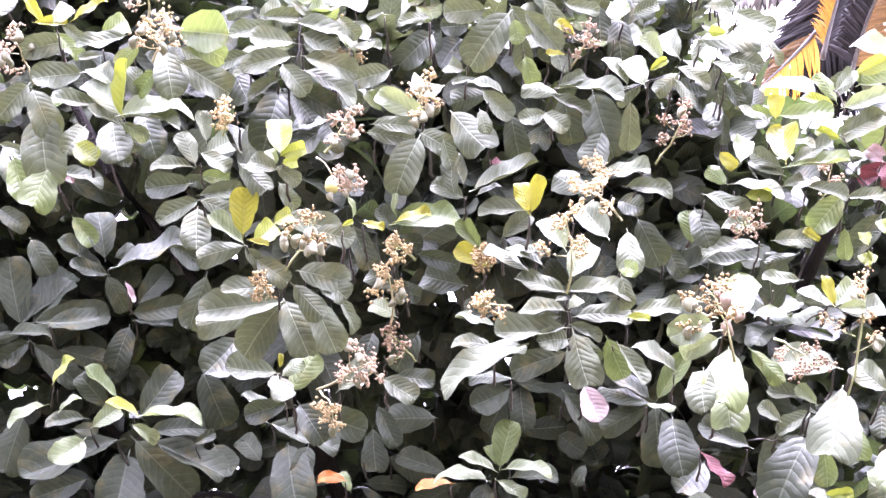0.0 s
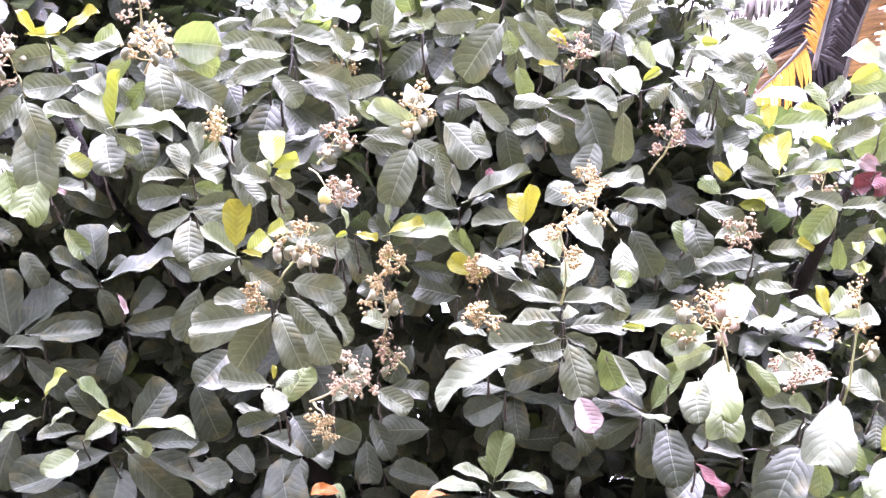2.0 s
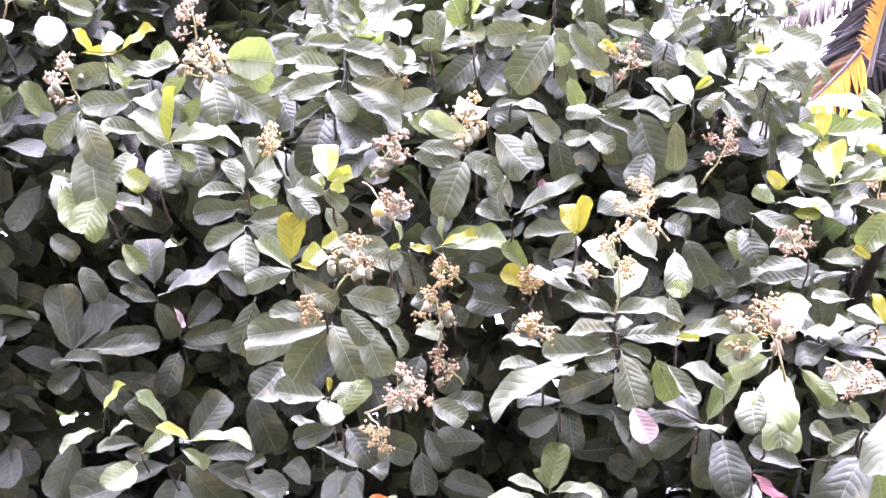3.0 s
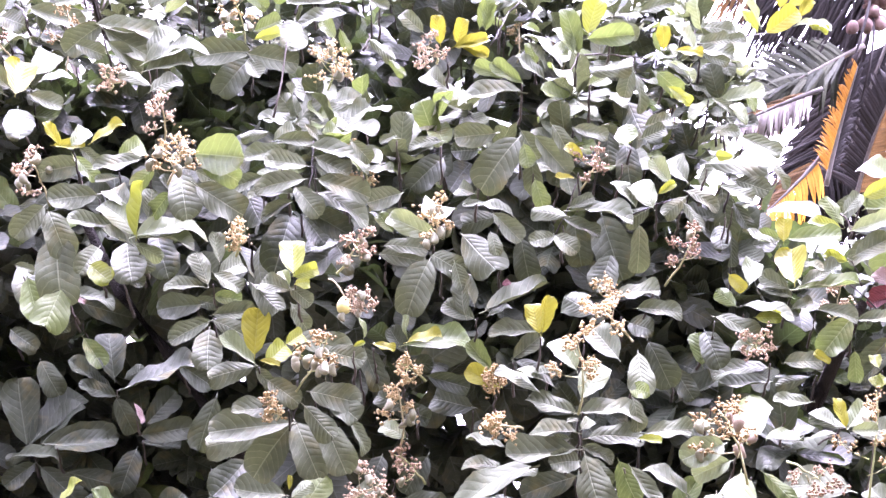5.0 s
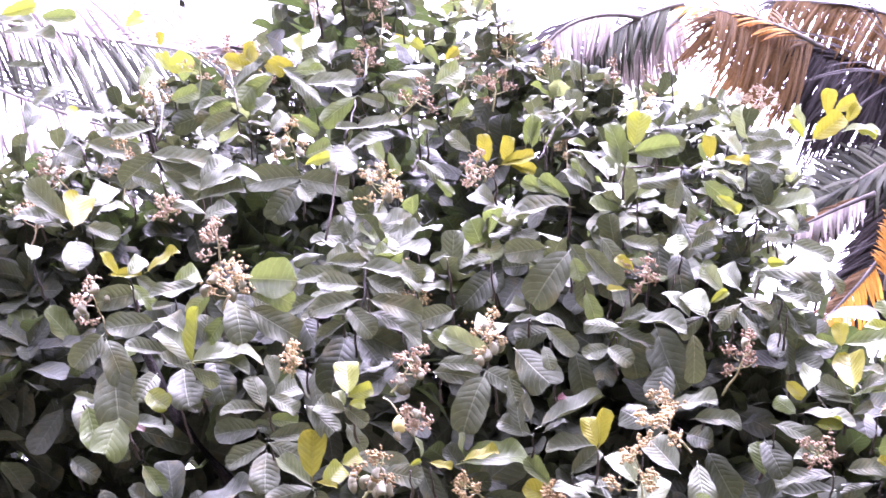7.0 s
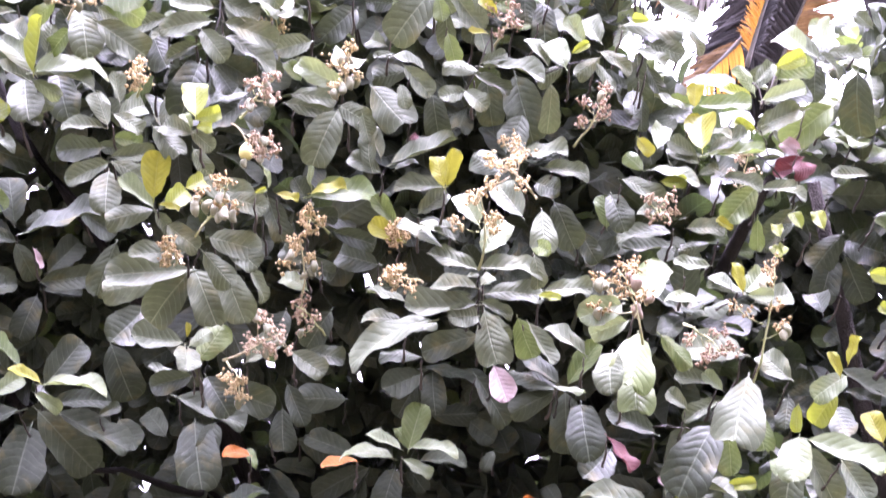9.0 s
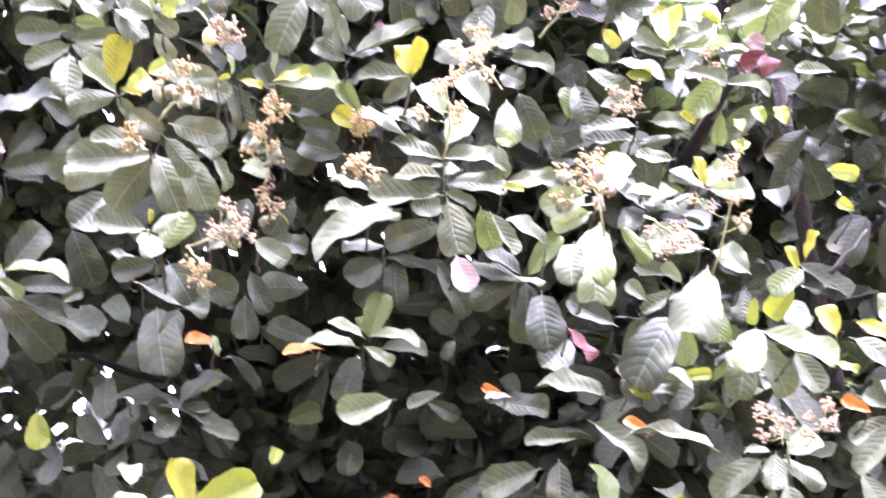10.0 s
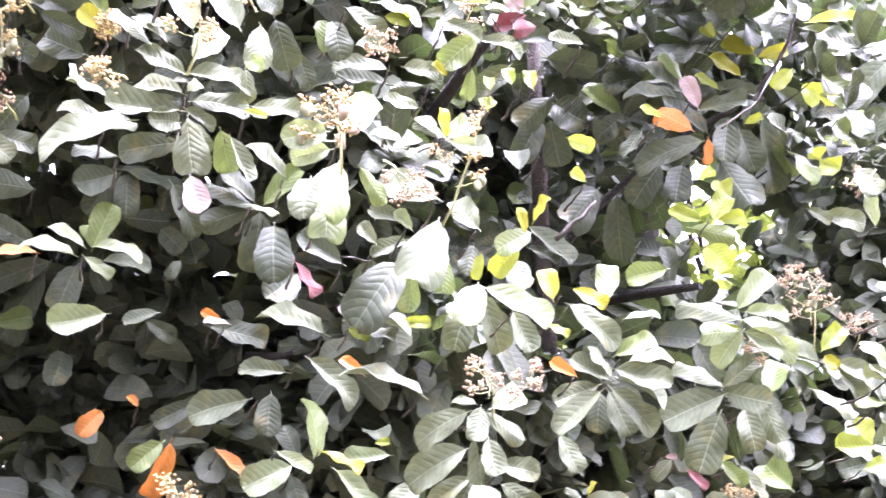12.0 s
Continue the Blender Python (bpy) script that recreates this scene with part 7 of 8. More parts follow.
t = twig(cashew, 0.479, 3.554, 1.969, 0.14, -0.45, 0.90, 0.12)
leaf(t, 0.473, 3.573, 1.982, 73, 20, -77, 0.058, 0.026, "o")
leaf(t, 0.485, 3.495, 1.967, 93, 1, -37, 0.067, 0.030, "p")
t = twig(cashew, 0.646, 4.510, 2.081, -0.07, -0.45, 0.90, 0.12)
leaf(t, 0.646, 4.490, 2.086, 43, 54, -58, 0.095, 0.059)
t = twig(cashew, 0.882, 3.676, 1.890, -0.06, -0.45, 0.90, 0.12)
leaf(t, 0.882, 3.656, 1.895, 64, 33, -62, 0.080, 0.036, "o")
t = twig(cashew, 0.442, 4.076, 1.706, -0.02, -0.45, 0.90, 0.12)
leaf(t, 0.508, 4.239, 1.800, 96, -31, -82, 0.140, 0.066)
leaf(t, 0.420, 3.948, 1.667, 101, -77, -104, 0.161, 0.074, "o")
leaf(t, 0.399, 3.982, 1.666, 110, -41, -64, 0.111, 0.069, "g")
t = twig(cashew, 0.622, 3.776, 1.805, 0.19, -0.45, 0.90, 0.12)
leaf(t, 0.586, 3.723, 1.797, 90, -18, -72, 0.161, 0.093, "w")
leaf(t, 0.659, 3.789, 1.822, 171, -69, 12, 0.122, 0.076)
t = twig(cashew, 0.548, 3.954, 1.655, -0.09, -0.45, 0.90, 0.12)
leaf(t, 0.548, 3.934, 1.660, -116, -39, 29, 0.118, 0.053, "o")
t = twig(cashew, 0.701, 3.846, 1.664, 0.15, -0.45, 0.90, 0.12)
leaf(t, 0.701, 3.826, 1.669, -112, -26, 42, 0.112, 0.051, "l")
t = twig(cashew, 0.784, 4.048, 1.607, 0.07, -0.45, 0.90, 0.12)
leaf(t, 0.784, 4.028, 1.612, -134, -63, 44, 0.109, 0.063)
t = twig(cashew, 0.336, 4.247, 1.764, -0.01, -0.45, 0.90, 0.12)
leaf(t, 0.336, 4.227, 1.769, 68, 53, -62, 0.052, 0.026, "o")
t = twig(cashew, 0.135, 4.718, 2.231, 0.17, -0.45, 0.90, 0.12)
leaf(t, 0.109, 4.580, 2.216, 158, -53, -26, 0.164, 0.101)
leaf(t, 0.162, 4.817, 2.255, -95, -56, 88, 0.103, 0.062)
t = twig(cashew, 0.180, 3.596, 1.957, 0.18, -0.45, 0.90, 0.12)
leaf(t, 0.180, 3.576, 1.962, 101, -18, -74, 0.147, 0.080, "l")
t = twig(cashew, -0.120, 4.793, 2.011, 0.05, -0.45, 0.90, 0.12)
leaf(t, -0.120, 4.773, 2.016, -64, 20, 78, 0.130, 0.081, "g")
t = twig(cashew, 0.013, 4.871, 2.235, -0.17, -0.45, 0.90, 0.12)
leaf(t, 0.016, 4.843, 2.254, 103, -28, -87, 0.207, 0.093)
leaf(t, 0.010, 4.860, 2.226, 92, -61, -59, 0.272, 0.124)
t = twig(cashew, -0.344, 4.556, 2.120, 0.21, -0.45, 0.90, 0.12)
leaf(t, -0.313, 4.655, 2.223, -86, -53, 50, 0.143, 0.066)
leaf(t, -0.313, 4.899, 2.269, -91, 2, 73, 0.149, 0.068)
leaf(t, -0.354, 4.134, 1.932, -95, -17, 53, 0.116, 0.052)
leaf(t, -0.396, 4.457, 2.076, -70, 41, 69, 0.099, 0.046, "g")
t = twig(cashew, -0.023, 4.499, 2.239, -0.14, -0.45, 0.90, 0.12)
leaf(t, -0.023, 4.479, 2.244, 80, 24, -74, 0.180, 0.081)
t = twig(cashew, 0.237, 4.271, 1.741, 0.23, -0.45, 0.90, 0.12)
leaf(t, 0.237, 4.251, 1.746, 129, -43, -50, 0.100, 0.062, "o")
t = twig(cashew, 0.113, 4.806, 1.946, 0.03, -0.45, 0.90, 0.12)
leaf(t, 0.113, 4.786, 1.951, 168, -42, -19, 0.146, 0.091)
t = twig(cashew, 0.213, 4.693, 1.457, 0.19, -0.45, 0.90, 0.12)
leaf(t, 0.213, 4.673, 1.462, 78, 20, -45, 0.135, 0.062)
t = twig(cashew, -0.137, 3.656, 1.682, 0.08, -0.45, 0.90, 0.12)
leaf(t, -0.133, 3.864, 1.809, -27, 54, 29, 0.062, 0.039, "y")
leaf(t, -0.141, 3.408, 1.565, 5, 30, 10, 0.101, 0.076, "w")
t = twig(cashew, -0.419, 4.115, 1.939, 0.10, -0.45, 0.90, 0.12)
leaf(t, -0.421, 4.189, 1.991, 84, 26, -40, 0.224, 0.101)
leaf(t, -0.423, 4.193, 2.012, -67, 50, 33, 0.178, 0.079)
leaf(t, -0.424, 4.215, 1.997, -92, 0, 71, 0.087, 0.039)
leaf(t, -0.406, 4.203, 1.987, -96, -18, 47, 0.166, 0.075)
leaf(t, -0.450, 4.226, 1.989, 138, 5, -99, 0.104, 0.064)
leaf(t, -0.434, 4.234, 1.973, 152, -30, -57, 0.104, 0.064)
leaf(t, -0.373, 3.407, 1.657, 84, 26, -58, 0.133, 0.064, "w")
t = twig(cashew, -0.818, 4.068, 1.955, 0.16, -0.45, 0.90, 0.12)
leaf(t, -0.818, 4.048, 1.960, -149, -79, 13, 0.110, 0.068, "y")
t = twig(cashew, 1.067, 3.284, 3.088, 0.01, -0.45, 0.90, 0.12)
leaf(t, 1.065, 3.241, 3.087, -106, 18, 103, 0.081, 0.050, "y")
leaf(t, 1.065, 3.293, 3.096, -122, 0, 100, 0.110, 0.064, "g")
leaf(t, 1.070, 3.258, 3.096, 94, -31, -83, 0.089, 0.055, "w")
t = twig(cashew, 1.137, 3.265, 2.965, -0.04, -0.45, 0.90, 0.12)
leaf(t, 1.137, 3.245, 2.970, 76, -17, -79, 0.135, 0.061, "w")
t = twig(cashew, 1.244, 3.372, 3.021, 0.17, -0.45, 0.90, 0.12)
leaf(t, 1.244, 3.352, 3.026, 95, -36, -86, 0.155, 0.096, "g")
t = twig(cashew, 1.372, 3.494, 3.178, -0.23, -0.45, 0.90, 0.12)
leaf(t, 1.372, 3.474, 3.183, 11, -74, -134, 0.177, 0.103)
t = twig(cashew, 1.445, 3.604, 3.357, 0.24, -0.45, 0.90, 0.12)
leaf(t, 1.507, 3.673, 3.426, 77, 47, -96, 0.072, 0.045, "w")
leaf(t, 1.384, 3.494, 3.299, 10, 60, -38, 0.071, 0.044, "y")
t = twig(cashew, 1.316, 3.343, 2.816, -0.09, -0.45, 0.90, 0.12)
leaf(t, 1.316, 3.323, 2.821, 86, 6, -67, 0.096, 0.043, "w")
t = twig(cashew, -0.313, 3.342, 1.636, 0.04, -0.45, 0.90, 0.12)
leaf(t, -0.309, 3.303, 1.641, -77, 30, 73, 0.193, 0.099, "y")
leaf(t, -0.317, 3.322, 1.644, 105, -6, -75, 0.194, 0.088, "l")
leaf(t, -0.306, 3.275, 1.643, -92, -16, 74, 0.131, 0.059, "l")
leaf(t, -0.306, 3.339, 1.644, 49, 70, -22, 0.154, 0.068, "Y")
leaf(t, -0.328, 3.360, 1.651, 80, 52, -60, 0.073, 0.044, "w")
leaf(t, -0.311, 3.336, 1.625, 179, -64, -16, 0.112, 0.070, "y")
t = twig(cashew, -0.380, 3.681, 1.560, -0.25, -0.45, 0.90, 0.12)
leaf(t, -0.380, 3.661, 1.565, 111, -17, -74, 0.124, 0.077)
t = twig(cashew, 3.085, 5.027, 3.626, -0.24, -0.45, 0.90, 0.12)
leaf(t, 3.085, 5.007, 3.631, -136, 3, 63, 0.202, 0.091, "w")
t = twig(cashew, 3.320, 5.066, 3.332, -0.16, -0.45, 0.90, 0.12)
leaf(t, 3.320, 5.046, 3.337, 4, 49, -46, 0.126, 0.078, "g")
t = twig(cashew, 3.154, 4.976, 3.233, -0.24, -0.45, 0.90, 0.12)
leaf(t, 3.154, 4.956, 3.238, -130, -1, 94, 0.097, 0.051, "Y")
t = twig(cashew, 2.878, 4.764, 3.041, 0.08, -0.45, 0.90, 0.12)
leaf(t, 3.006, 4.977, 3.168, -155, -31, 78, 0.186, 0.115, "y")
leaf(t, 3.064, 5.033, 3.253, -136, 5, 95, 0.100, 0.047, "g")
leaf(t, 2.563, 4.221, 2.718, -132, -27, 71, 0.093, 0.047, "w")
t = twig(cashew, 3.276, 5.030, 3.140, -0.24, -0.45, 0.90, 0.12)
leaf(t, 3.276, 5.010, 3.145, -173, -47, 43, 0.170, 0.105, "w")
t = twig(cashew, 2.818, 4.540, 2.784, 0.09, -0.45, 0.90, 0.12)
leaf(t, 2.818, 4.520, 2.789, -126, -7, 83, 0.153, 0.086, "w")
t = twig(cashew, 3.355, 5.008, 2.899, 0.03, -0.45, 0.90, 0.12)
leaf(t, 3.355, 4.988, 2.904, 74, 70, -80, 0.153, 0.070, "l")
t = twig(cashew, 3.567, 5.283, 3.752, 0.01, -0.45, 0.90, 0.12)
leaf(t, 3.567, 5.263, 3.757, 84, -49, -79, 0.263, 0.163)
t = twig(cashew, 2.969, 5.004, 3.724, -0.18, -0.45, 0.90, 0.12)
leaf(t, 2.979, 4.979, 3.743, -127, 2, 51, 0.196, 0.090, "y")
leaf(t, 2.958, 4.989, 3.716, -122, -17, 49, 0.178, 0.081, "w")
t = twig(cashew, 3.189, 5.022, 3.734, -0.22, -0.45, 0.90, 0.12)
leaf(t, 3.189, 5.002, 3.739, -134, 1, 87, 0.126, 0.056, "w")
t = twig(cashew, 2.785, 4.426, 2.215, -0.01, -0.45, 0.90, 0.12)
leaf(t, 2.708, 4.339, 2.198, 47, 19, -39, 0.291, 0.130, "w")
leaf(t, 2.713, 4.332, 2.239, -84, 48, 55, 0.125, 0.077, "y")
leaf(t, 2.734, 4.345, 2.222, -174, -34, 53, 0.083, 0.051, "Y")
leaf(t, 2.884, 4.506, 2.231, -129, -19, 67, 0.183, 0.084, "w")
leaf(t, 2.885, 4.506, 2.209, -132, -44, 56, 0.153, 0.068, "w")
t = twig(cashew, 3.140, 4.832, 2.051, -0.21, -0.45, 0.90, 0.12)
leaf(t, 3.140, 4.812, 2.056, -146, -60, 56, 0.157, 0.097, "w")
t = twig(cashew, 3.129, 4.847, 1.938, 0.00, -0.45, 0.90, 0.12)
leaf(t, 3.129, 4.827, 1.943, -129, -19, 38, 0.122, 0.056, "w")
t = twig(cashew, 2.708, 4.387, 2.092, 0.16, -0.45, 0.90, 0.12)
leaf(t, 2.708, 4.367, 2.097, -126, -18, 36, 0.175, 0.080, "w")
t = twig(cashew, 3.334, 4.995, 1.868, 0.09, -0.45, 0.90, 0.12)
leaf(t, 3.334, 4.975, 1.873, -83, 17, 71, 0.118, 0.073, "y")
panicle(cashew, (-1.038, 3.136, 3.052), (-1.070, 3.016, 3.134), 0.067, 6, "r")
panicle(cashew, (-0.688, 2.906, 2.999), (-0.647, 2.819, 3.057), 0.081, 8, "f")
panicle(cashew, (-0.276, 2.823, 2.732), (-0.219, 2.739, 2.791), 0.056, 4, "r")
panicle(cashew, (-0.073, 3.073, 2.891), (-0.049, 2.978, 2.960), 0.068, 7, "f")
panicle(cashew, (0.308, 3.097, 3.051), (0.344, 2.995, 3.116), 0.051, 0, "r")
panicle(cashew, (-0.370, 2.908, 2.484), (-0.293, 2.821, 2.586), 0.075, 11, "f")
panicle(cashew, (-0.086, 3.171, 2.583), (-0.144, 3.099, 2.605), 0.041, 0, "f")
panicle(cashew, (-0.151, 3.221, 2.427), (-0.153, 3.124, 2.556), 0.044, 5, "f")
panicle(cashew, (0.249, 2.847, 2.403), (0.244, 2.741, 2.548), 0.073, 0, "f")
panicle(cashew, (0.371, 2.799, 2.552), (0.269, 2.729, 2.607), 0.061, 0, "f")
panicle(cashew, (0.332, 3.078, 2.716), (0.352, 2.996, 2.757), 0.049, 0, "f")
panicle(cashew, (0.611, 2.900, 2.257), (0.546, 2.815, 2.401), 0.087, 8, "b")
panicle(cashew, (0.884, 3.020, 2.200), (0.912, 2.888, 2.452), 0.079, 3, "f")
panicle(cashew, (-0.328, 3.212, 2.275), (-0.189, 3.150, 2.328), 0.081, 4, "r")
panicle(cashew, (-0.333, 3.340, 2.301), (-0.294, 3.299, 2.208), 0.039, 1, "f")
panicle(cashew, (-0.092, 3.291, 2.357), (-0.165, 3.214, 2.412), 0.042, 1, "r")
panicle(cashew, (0.507, 3.129, 2.804), (0.571, 3.013, 2.903), 0.063, 1, "r")
panicle(cashew, (0.687, 3.133, 2.627), (0.707, 3.061, 2.639), 0.048, 0, "r")
panicle(cashew, (-0.514, 2.883, 2.802), (-0.502, 2.804, 2.838), 0.029, 0, "f")
panicle(cashew, (0.098, 3.146, 2.558), (0.063, 3.083, 2.561), 0.035, 0, "f")
panicle(cashew, (0.131, 2.901, 2.388), (0.049, 2.844, 2.381), 0.032, 0, "f")
panicle(cashew, (-0.427, 3.015, 2.449), (-0.431, 2.946, 2.470), 0.031, 0, "f")
panicle(cashew, (-0.256, 2.819, 2.690), (-0.210, 2.779, 2.635), 0.030, 2, "r")
panicle(cashew, (0.727, 3.004, 2.330), (0.793, 2.941, 2.250), 0.057, 0, "r")
panicle(cashew, (-1.286, 3.431, 3.658), (-1.352, 3.310, 3.695), 0.069, 7, "r")
panicle(cashew, (-0.336, 3.143, 3.378), (-0.312, 3.049, 3.426), 0.090, 5, "f")
panicle(cashew, (-0.587, 3.312, 3.611), (-0.603, 3.191, 3.687), 0.065, 6, "f")
panicle(cashew, (-0.474, 4.012, 4.390), (-0.452, 3.891, 4.461), 0.081, 0, "r")
panicle(cashew, (-0.311, 3.394, 3.821), (-0.204, 3.297, 3.870), 0.076, 0, "r")
panicle(cashew, (-1.140, 3.731, 4.079), (-1.125, 3.611, 4.152), 0.076, 4, "f")
panicle(cashew, (-0.903, 3.912, 4.251), (-0.881, 3.767, 4.360), 0.079, 3, "f")
panicle(cashew, (-0.047, 2.994, 3.365), (-0.073, 2.920, 3.372), 0.057, 0, "r")
panicle(cashew, (1.121, 5.060, 4.785), (1.136, 4.935, 4.862), 0.101, 0, "r")
panicle(cashew, (-0.145, 4.005, 4.274), (-0.077, 3.859, 4.382), 0.080, 0, "r")
panicle(cashew, (-0.726, 3.001, 3.157), (-0.728, 2.894, 3.228), 0.057, 0, "r")
panicle(cashew, (-0.881, 3.034, 3.327), (-0.864, 2.962, 3.336), 0.039, 0, "r")
panicle(cashew, (-0.134, 5.059, 5.170), (-0.100, 4.938, 5.236), 0.128, 0, "r")
panicle(cashew, (0.702, 5.059, 4.897), (0.748, 4.938, 4.960), 0.126, 0, "r")
panicle(cashew, (1.005, 5.046, 4.779), (1.045, 4.938, 4.822), 0.100, 0, "r")
panicle(cashew, (-0.018, 3.382, 3.831), (-0.012, 3.277, 3.880), 0.067, 0, "r")
panicle(cashew, (2.148, 3.748, 2.076), (2.085, 3.705, 2.135), 0.061, 0, "r")
panicle(cashew, (2.423, 4.328, 1.568), (2.391, 4.275, 1.709), 0.102, 0, "f")
panicle(cashew, (1.141, 3.298, 1.791), (1.085, 3.241, 1.924), 0.079, 1, "r")
panicle(cashew, (1.141, 3.179, 1.827), (1.166, 3.098, 1.906), 0.055, 0, "r")
panicle(cashew, (0.405, 3.236, 1.443), (0.363, 3.183, 1.558), 0.080, 0, "f")
panicle(cashew, (0.544, 3.186, 1.428), (0.516, 3.132, 1.511), 0.073, 0, "f")
panicle(cashew, (-0.114, 3.238, 1.539), (-0.076, 3.178, 1.660), 0.073, 1, "r")
panicle(cashew, (-0.127, 3.456, 1.457), (-0.176, 3.395, 1.574), 0.078, 0, "r")
panicle(cashew, (2.304, 3.855, 2.352), (2.261, 3.801, 2.393), 0.056, 0, "r")
panicle(cashew, (2.572, 4.158, 2.208), (2.496, 4.090, 2.446), 0.121, 2, "r")
panicle(cashew, (3.288, 5.018, 2.363), (3.258, 4.942, 2.496), 0.099, 0, "r")
panicle(cashew, (3.302, 4.924, 3.131), (3.206, 4.939, 3.044), 0.075, 0, "r")
bare_stem(cashew, (0.237, 3.063, 2.917), (0.296, 3.044, 3.049), 0.0021)
bare_stem(cashew, (0.413, 3.079, 2.965), (0.533, 3.072, 3.012), 0.0021)
bare_stem(cashew, (0.991, 3.221, 3.030), (1.007, 3.201, 2.958), 0.0023)
bare_stem(cashew, (0.986, 3.199, 2.897), (1.013, 3.198, 2.820), 0.0022)
bare_stem(cashew, (0.291, 3.245, 2.410), (0.277, 3.104, 2.655), 0.0021)
bare_stem(cashew, (0.445, 3.117, 2.714), (0.479, 3.080, 2.801), 0.0021)
bare_stem(cashew, (0.871, 3.261, 2.431), (0.939, 3.243, 2.468), 0.0022)
bare_stem(cashew, (-0.428, 3.338, 2.528), (-0.408, 3.253, 2.614), 0.0029)
bare_stem(cashew, (-1.154, 3.859, 2.370), (-1.130, 3.768, 2.434), 0.0017)
bare_stem(cashew, (0.731, 3.401, 2.162), (0.827, 3.390, 2.156), 0.0022)
bare_stem(cashew, (-0.368, 3.097, 3.205), (-0.379, 3.093, 3.049), 0.0029)
bare_stem(cashew, (0.978, 3.362, 2.265), (1.014, 3.269, 2.444), 0.0029)
bare_stem(cashew, (-1.868, 5.018, 5.364), (-1.414, 3.879, 4.337), 0.0054)
bare_stem(cashew, (-1.333, 3.720, 4.170), (-1.225, 3.536, 3.958), 0.0049)
bare_stem(cashew, (-1.029, 3.402, 3.803), (-1.057, 3.520, 4.023), 0.0035)
bare_stem(cashew, (-0.917, 3.763, 4.336), (-0.781, 3.369, 3.878), 0.0039)
bare_stem(cashew, (-1.354, 3.586, 3.944), (-1.276, 3.485, 3.817), 0.0037)
bare_stem(cashew, (-0.637, 3.406, 3.956), (-0.705, 3.975, 4.535), 0.0026)
bare_stem(cashew, (-0.439, 3.212, 3.655), (-0.420, 3.314, 3.853), 0.0032)
bare_stem(cashew, (-0.408, 3.424, 3.997), (-0.444, 3.816, 4.394), 0.0035)
bare_stem(cashew, (-0.244, 3.133, 3.490), (-0.229, 3.145, 3.549), 0.0030)
bare_stem(cashew, (0.351, 3.186, 3.495), (0.524, 3.227, 3.504), 0.0023)
bare_stem(cashew, (0.336, 3.185, 3.501), (0.286, 3.117, 3.385), 0.0023)
bare_stem(cashew, (0.701, 3.384, 3.639), (1.051, 3.874, 3.971), 0.0025)
bare_stem(cashew, (0.695, 3.416, 3.687), (1.115, 5.001, 4.805), 0.0025)
bare_stem(cashew, (-0.475, 3.127, 3.291), (-0.448, 3.167, 3.573), 0.0030)
bare_stem(cashew, (-2.298, 5.016, 5.240), (-2.329, 5.007, 5.621), 0.0041)
bare_stem(cashew, (-1.920, 5.017, 5.275), (-1.922, 5.002, 5.487), 0.0040)
bare_stem(cashew, (0.097, 3.155, 3.511), (0.154, 3.234, 3.666), 0.0023)
bare_stem(cashew, (0.155, 3.251, 3.676), (0.231, 3.350, 3.811), 0.0024)
bare_stem(cashew, (2.174, 4.036, 1.939), (2.356, 4.233, 1.802), 0.0028)
bare_stem(cashew, (2.365, 4.250, 1.803), (2.580, 4.455, 1.712), 0.0030)
bare_stem(cashew, (1.942, 3.706, 2.785), (2.205, 3.980, 2.989), 0.0036)
bare_stem(cashew, (2.214, 3.997, 2.995), (2.896, 5.007, 3.649), 0.0039)
bare_stem(cashew, (1.325, 3.438, 2.301), (1.425, 3.415, 2.418), 0.0069)
bare_stem(cashew, (0.956, 3.188, 2.843), (1.099, 3.227, 2.707), 0.0022)
bare_stem(cashew, (1.242, 3.372, 3.168), (1.432, 3.515, 3.256), 0.0016)

# ---- a ripening cashew apple on the fruiting stalk ----
APPLE, STALK_FOOT = (-0.264, 2.875, 2.675), (-0.301, 2.875, 2.740)
bm = bmesh.new()
bmesh.ops.create_uvsphere(bm, u_segments=14, v_segments=10, radius=1.0)
for v in bm.verts:
    v.co = Vector((v.co.x * (0.78 - 0.2 * v.co.z), v.co.y * (0.78 - 0.2 * v.co.z), v.co.z)) * 0.021
bm2 = bmesh.new()
tube(bm2, bend(Vector(STALK_FOOT), Vector(APPLE) + Vector((0, 0, 0.021)), (0, 0, 0.01), 4), [0.002] * 5, 5)
stem = part("fruit_stalk", bm2, M_STALK, cashew)
apple = part("cashew_apple", bm, M_APPLE, stem, "yellow-green ripening cashew apple")
smooth(apple.data)
apple.location = APPLE
n = new("nut", NUT)
n.parent = stem
n.location = Vector(APPLE) + Vector((-0.003, -0.002, -0.017))


# ---- outline of the crown ----
def crown_top(x, back=0.0):
    """Height of the crown, which rises further back."""
    return 0.58 * back + float(np.interp(x, (-2.9, -2.2, -1.5, -1.0, -0.7, -0.12, 0.12, 0.6, 0.8, 0.95, 1.6, 2.1, 3.2, 5.2), (3.5, 4.0, 4.15, 4.4, 4.7, 4.66, 4.25, 4.15, 3.8, 3.15, 3.05, 3.6, 4.0, 3.8)))


def crown_face(x, z):
    """Depth of the leafy face towards the walk."""
    z = max(1.4, z)
    return min(5.0, 7.78 - 0.82 * x - 3.08 * z + 0.222 * x * x + 0.50 * z * z + 0.253 * x * z)


FRONT = list(TWIGS)


def behind(x, y, z, gap):
    """Depth at least gap behind the first layer's twigs near this place."""
    near = [ty for tx, ty, tz in FRONT if abs(tx - x) < 0.26 and abs(tz - z) < 0.24 and ty < 5.4]
    return max([y] + [v + gap for v in near])


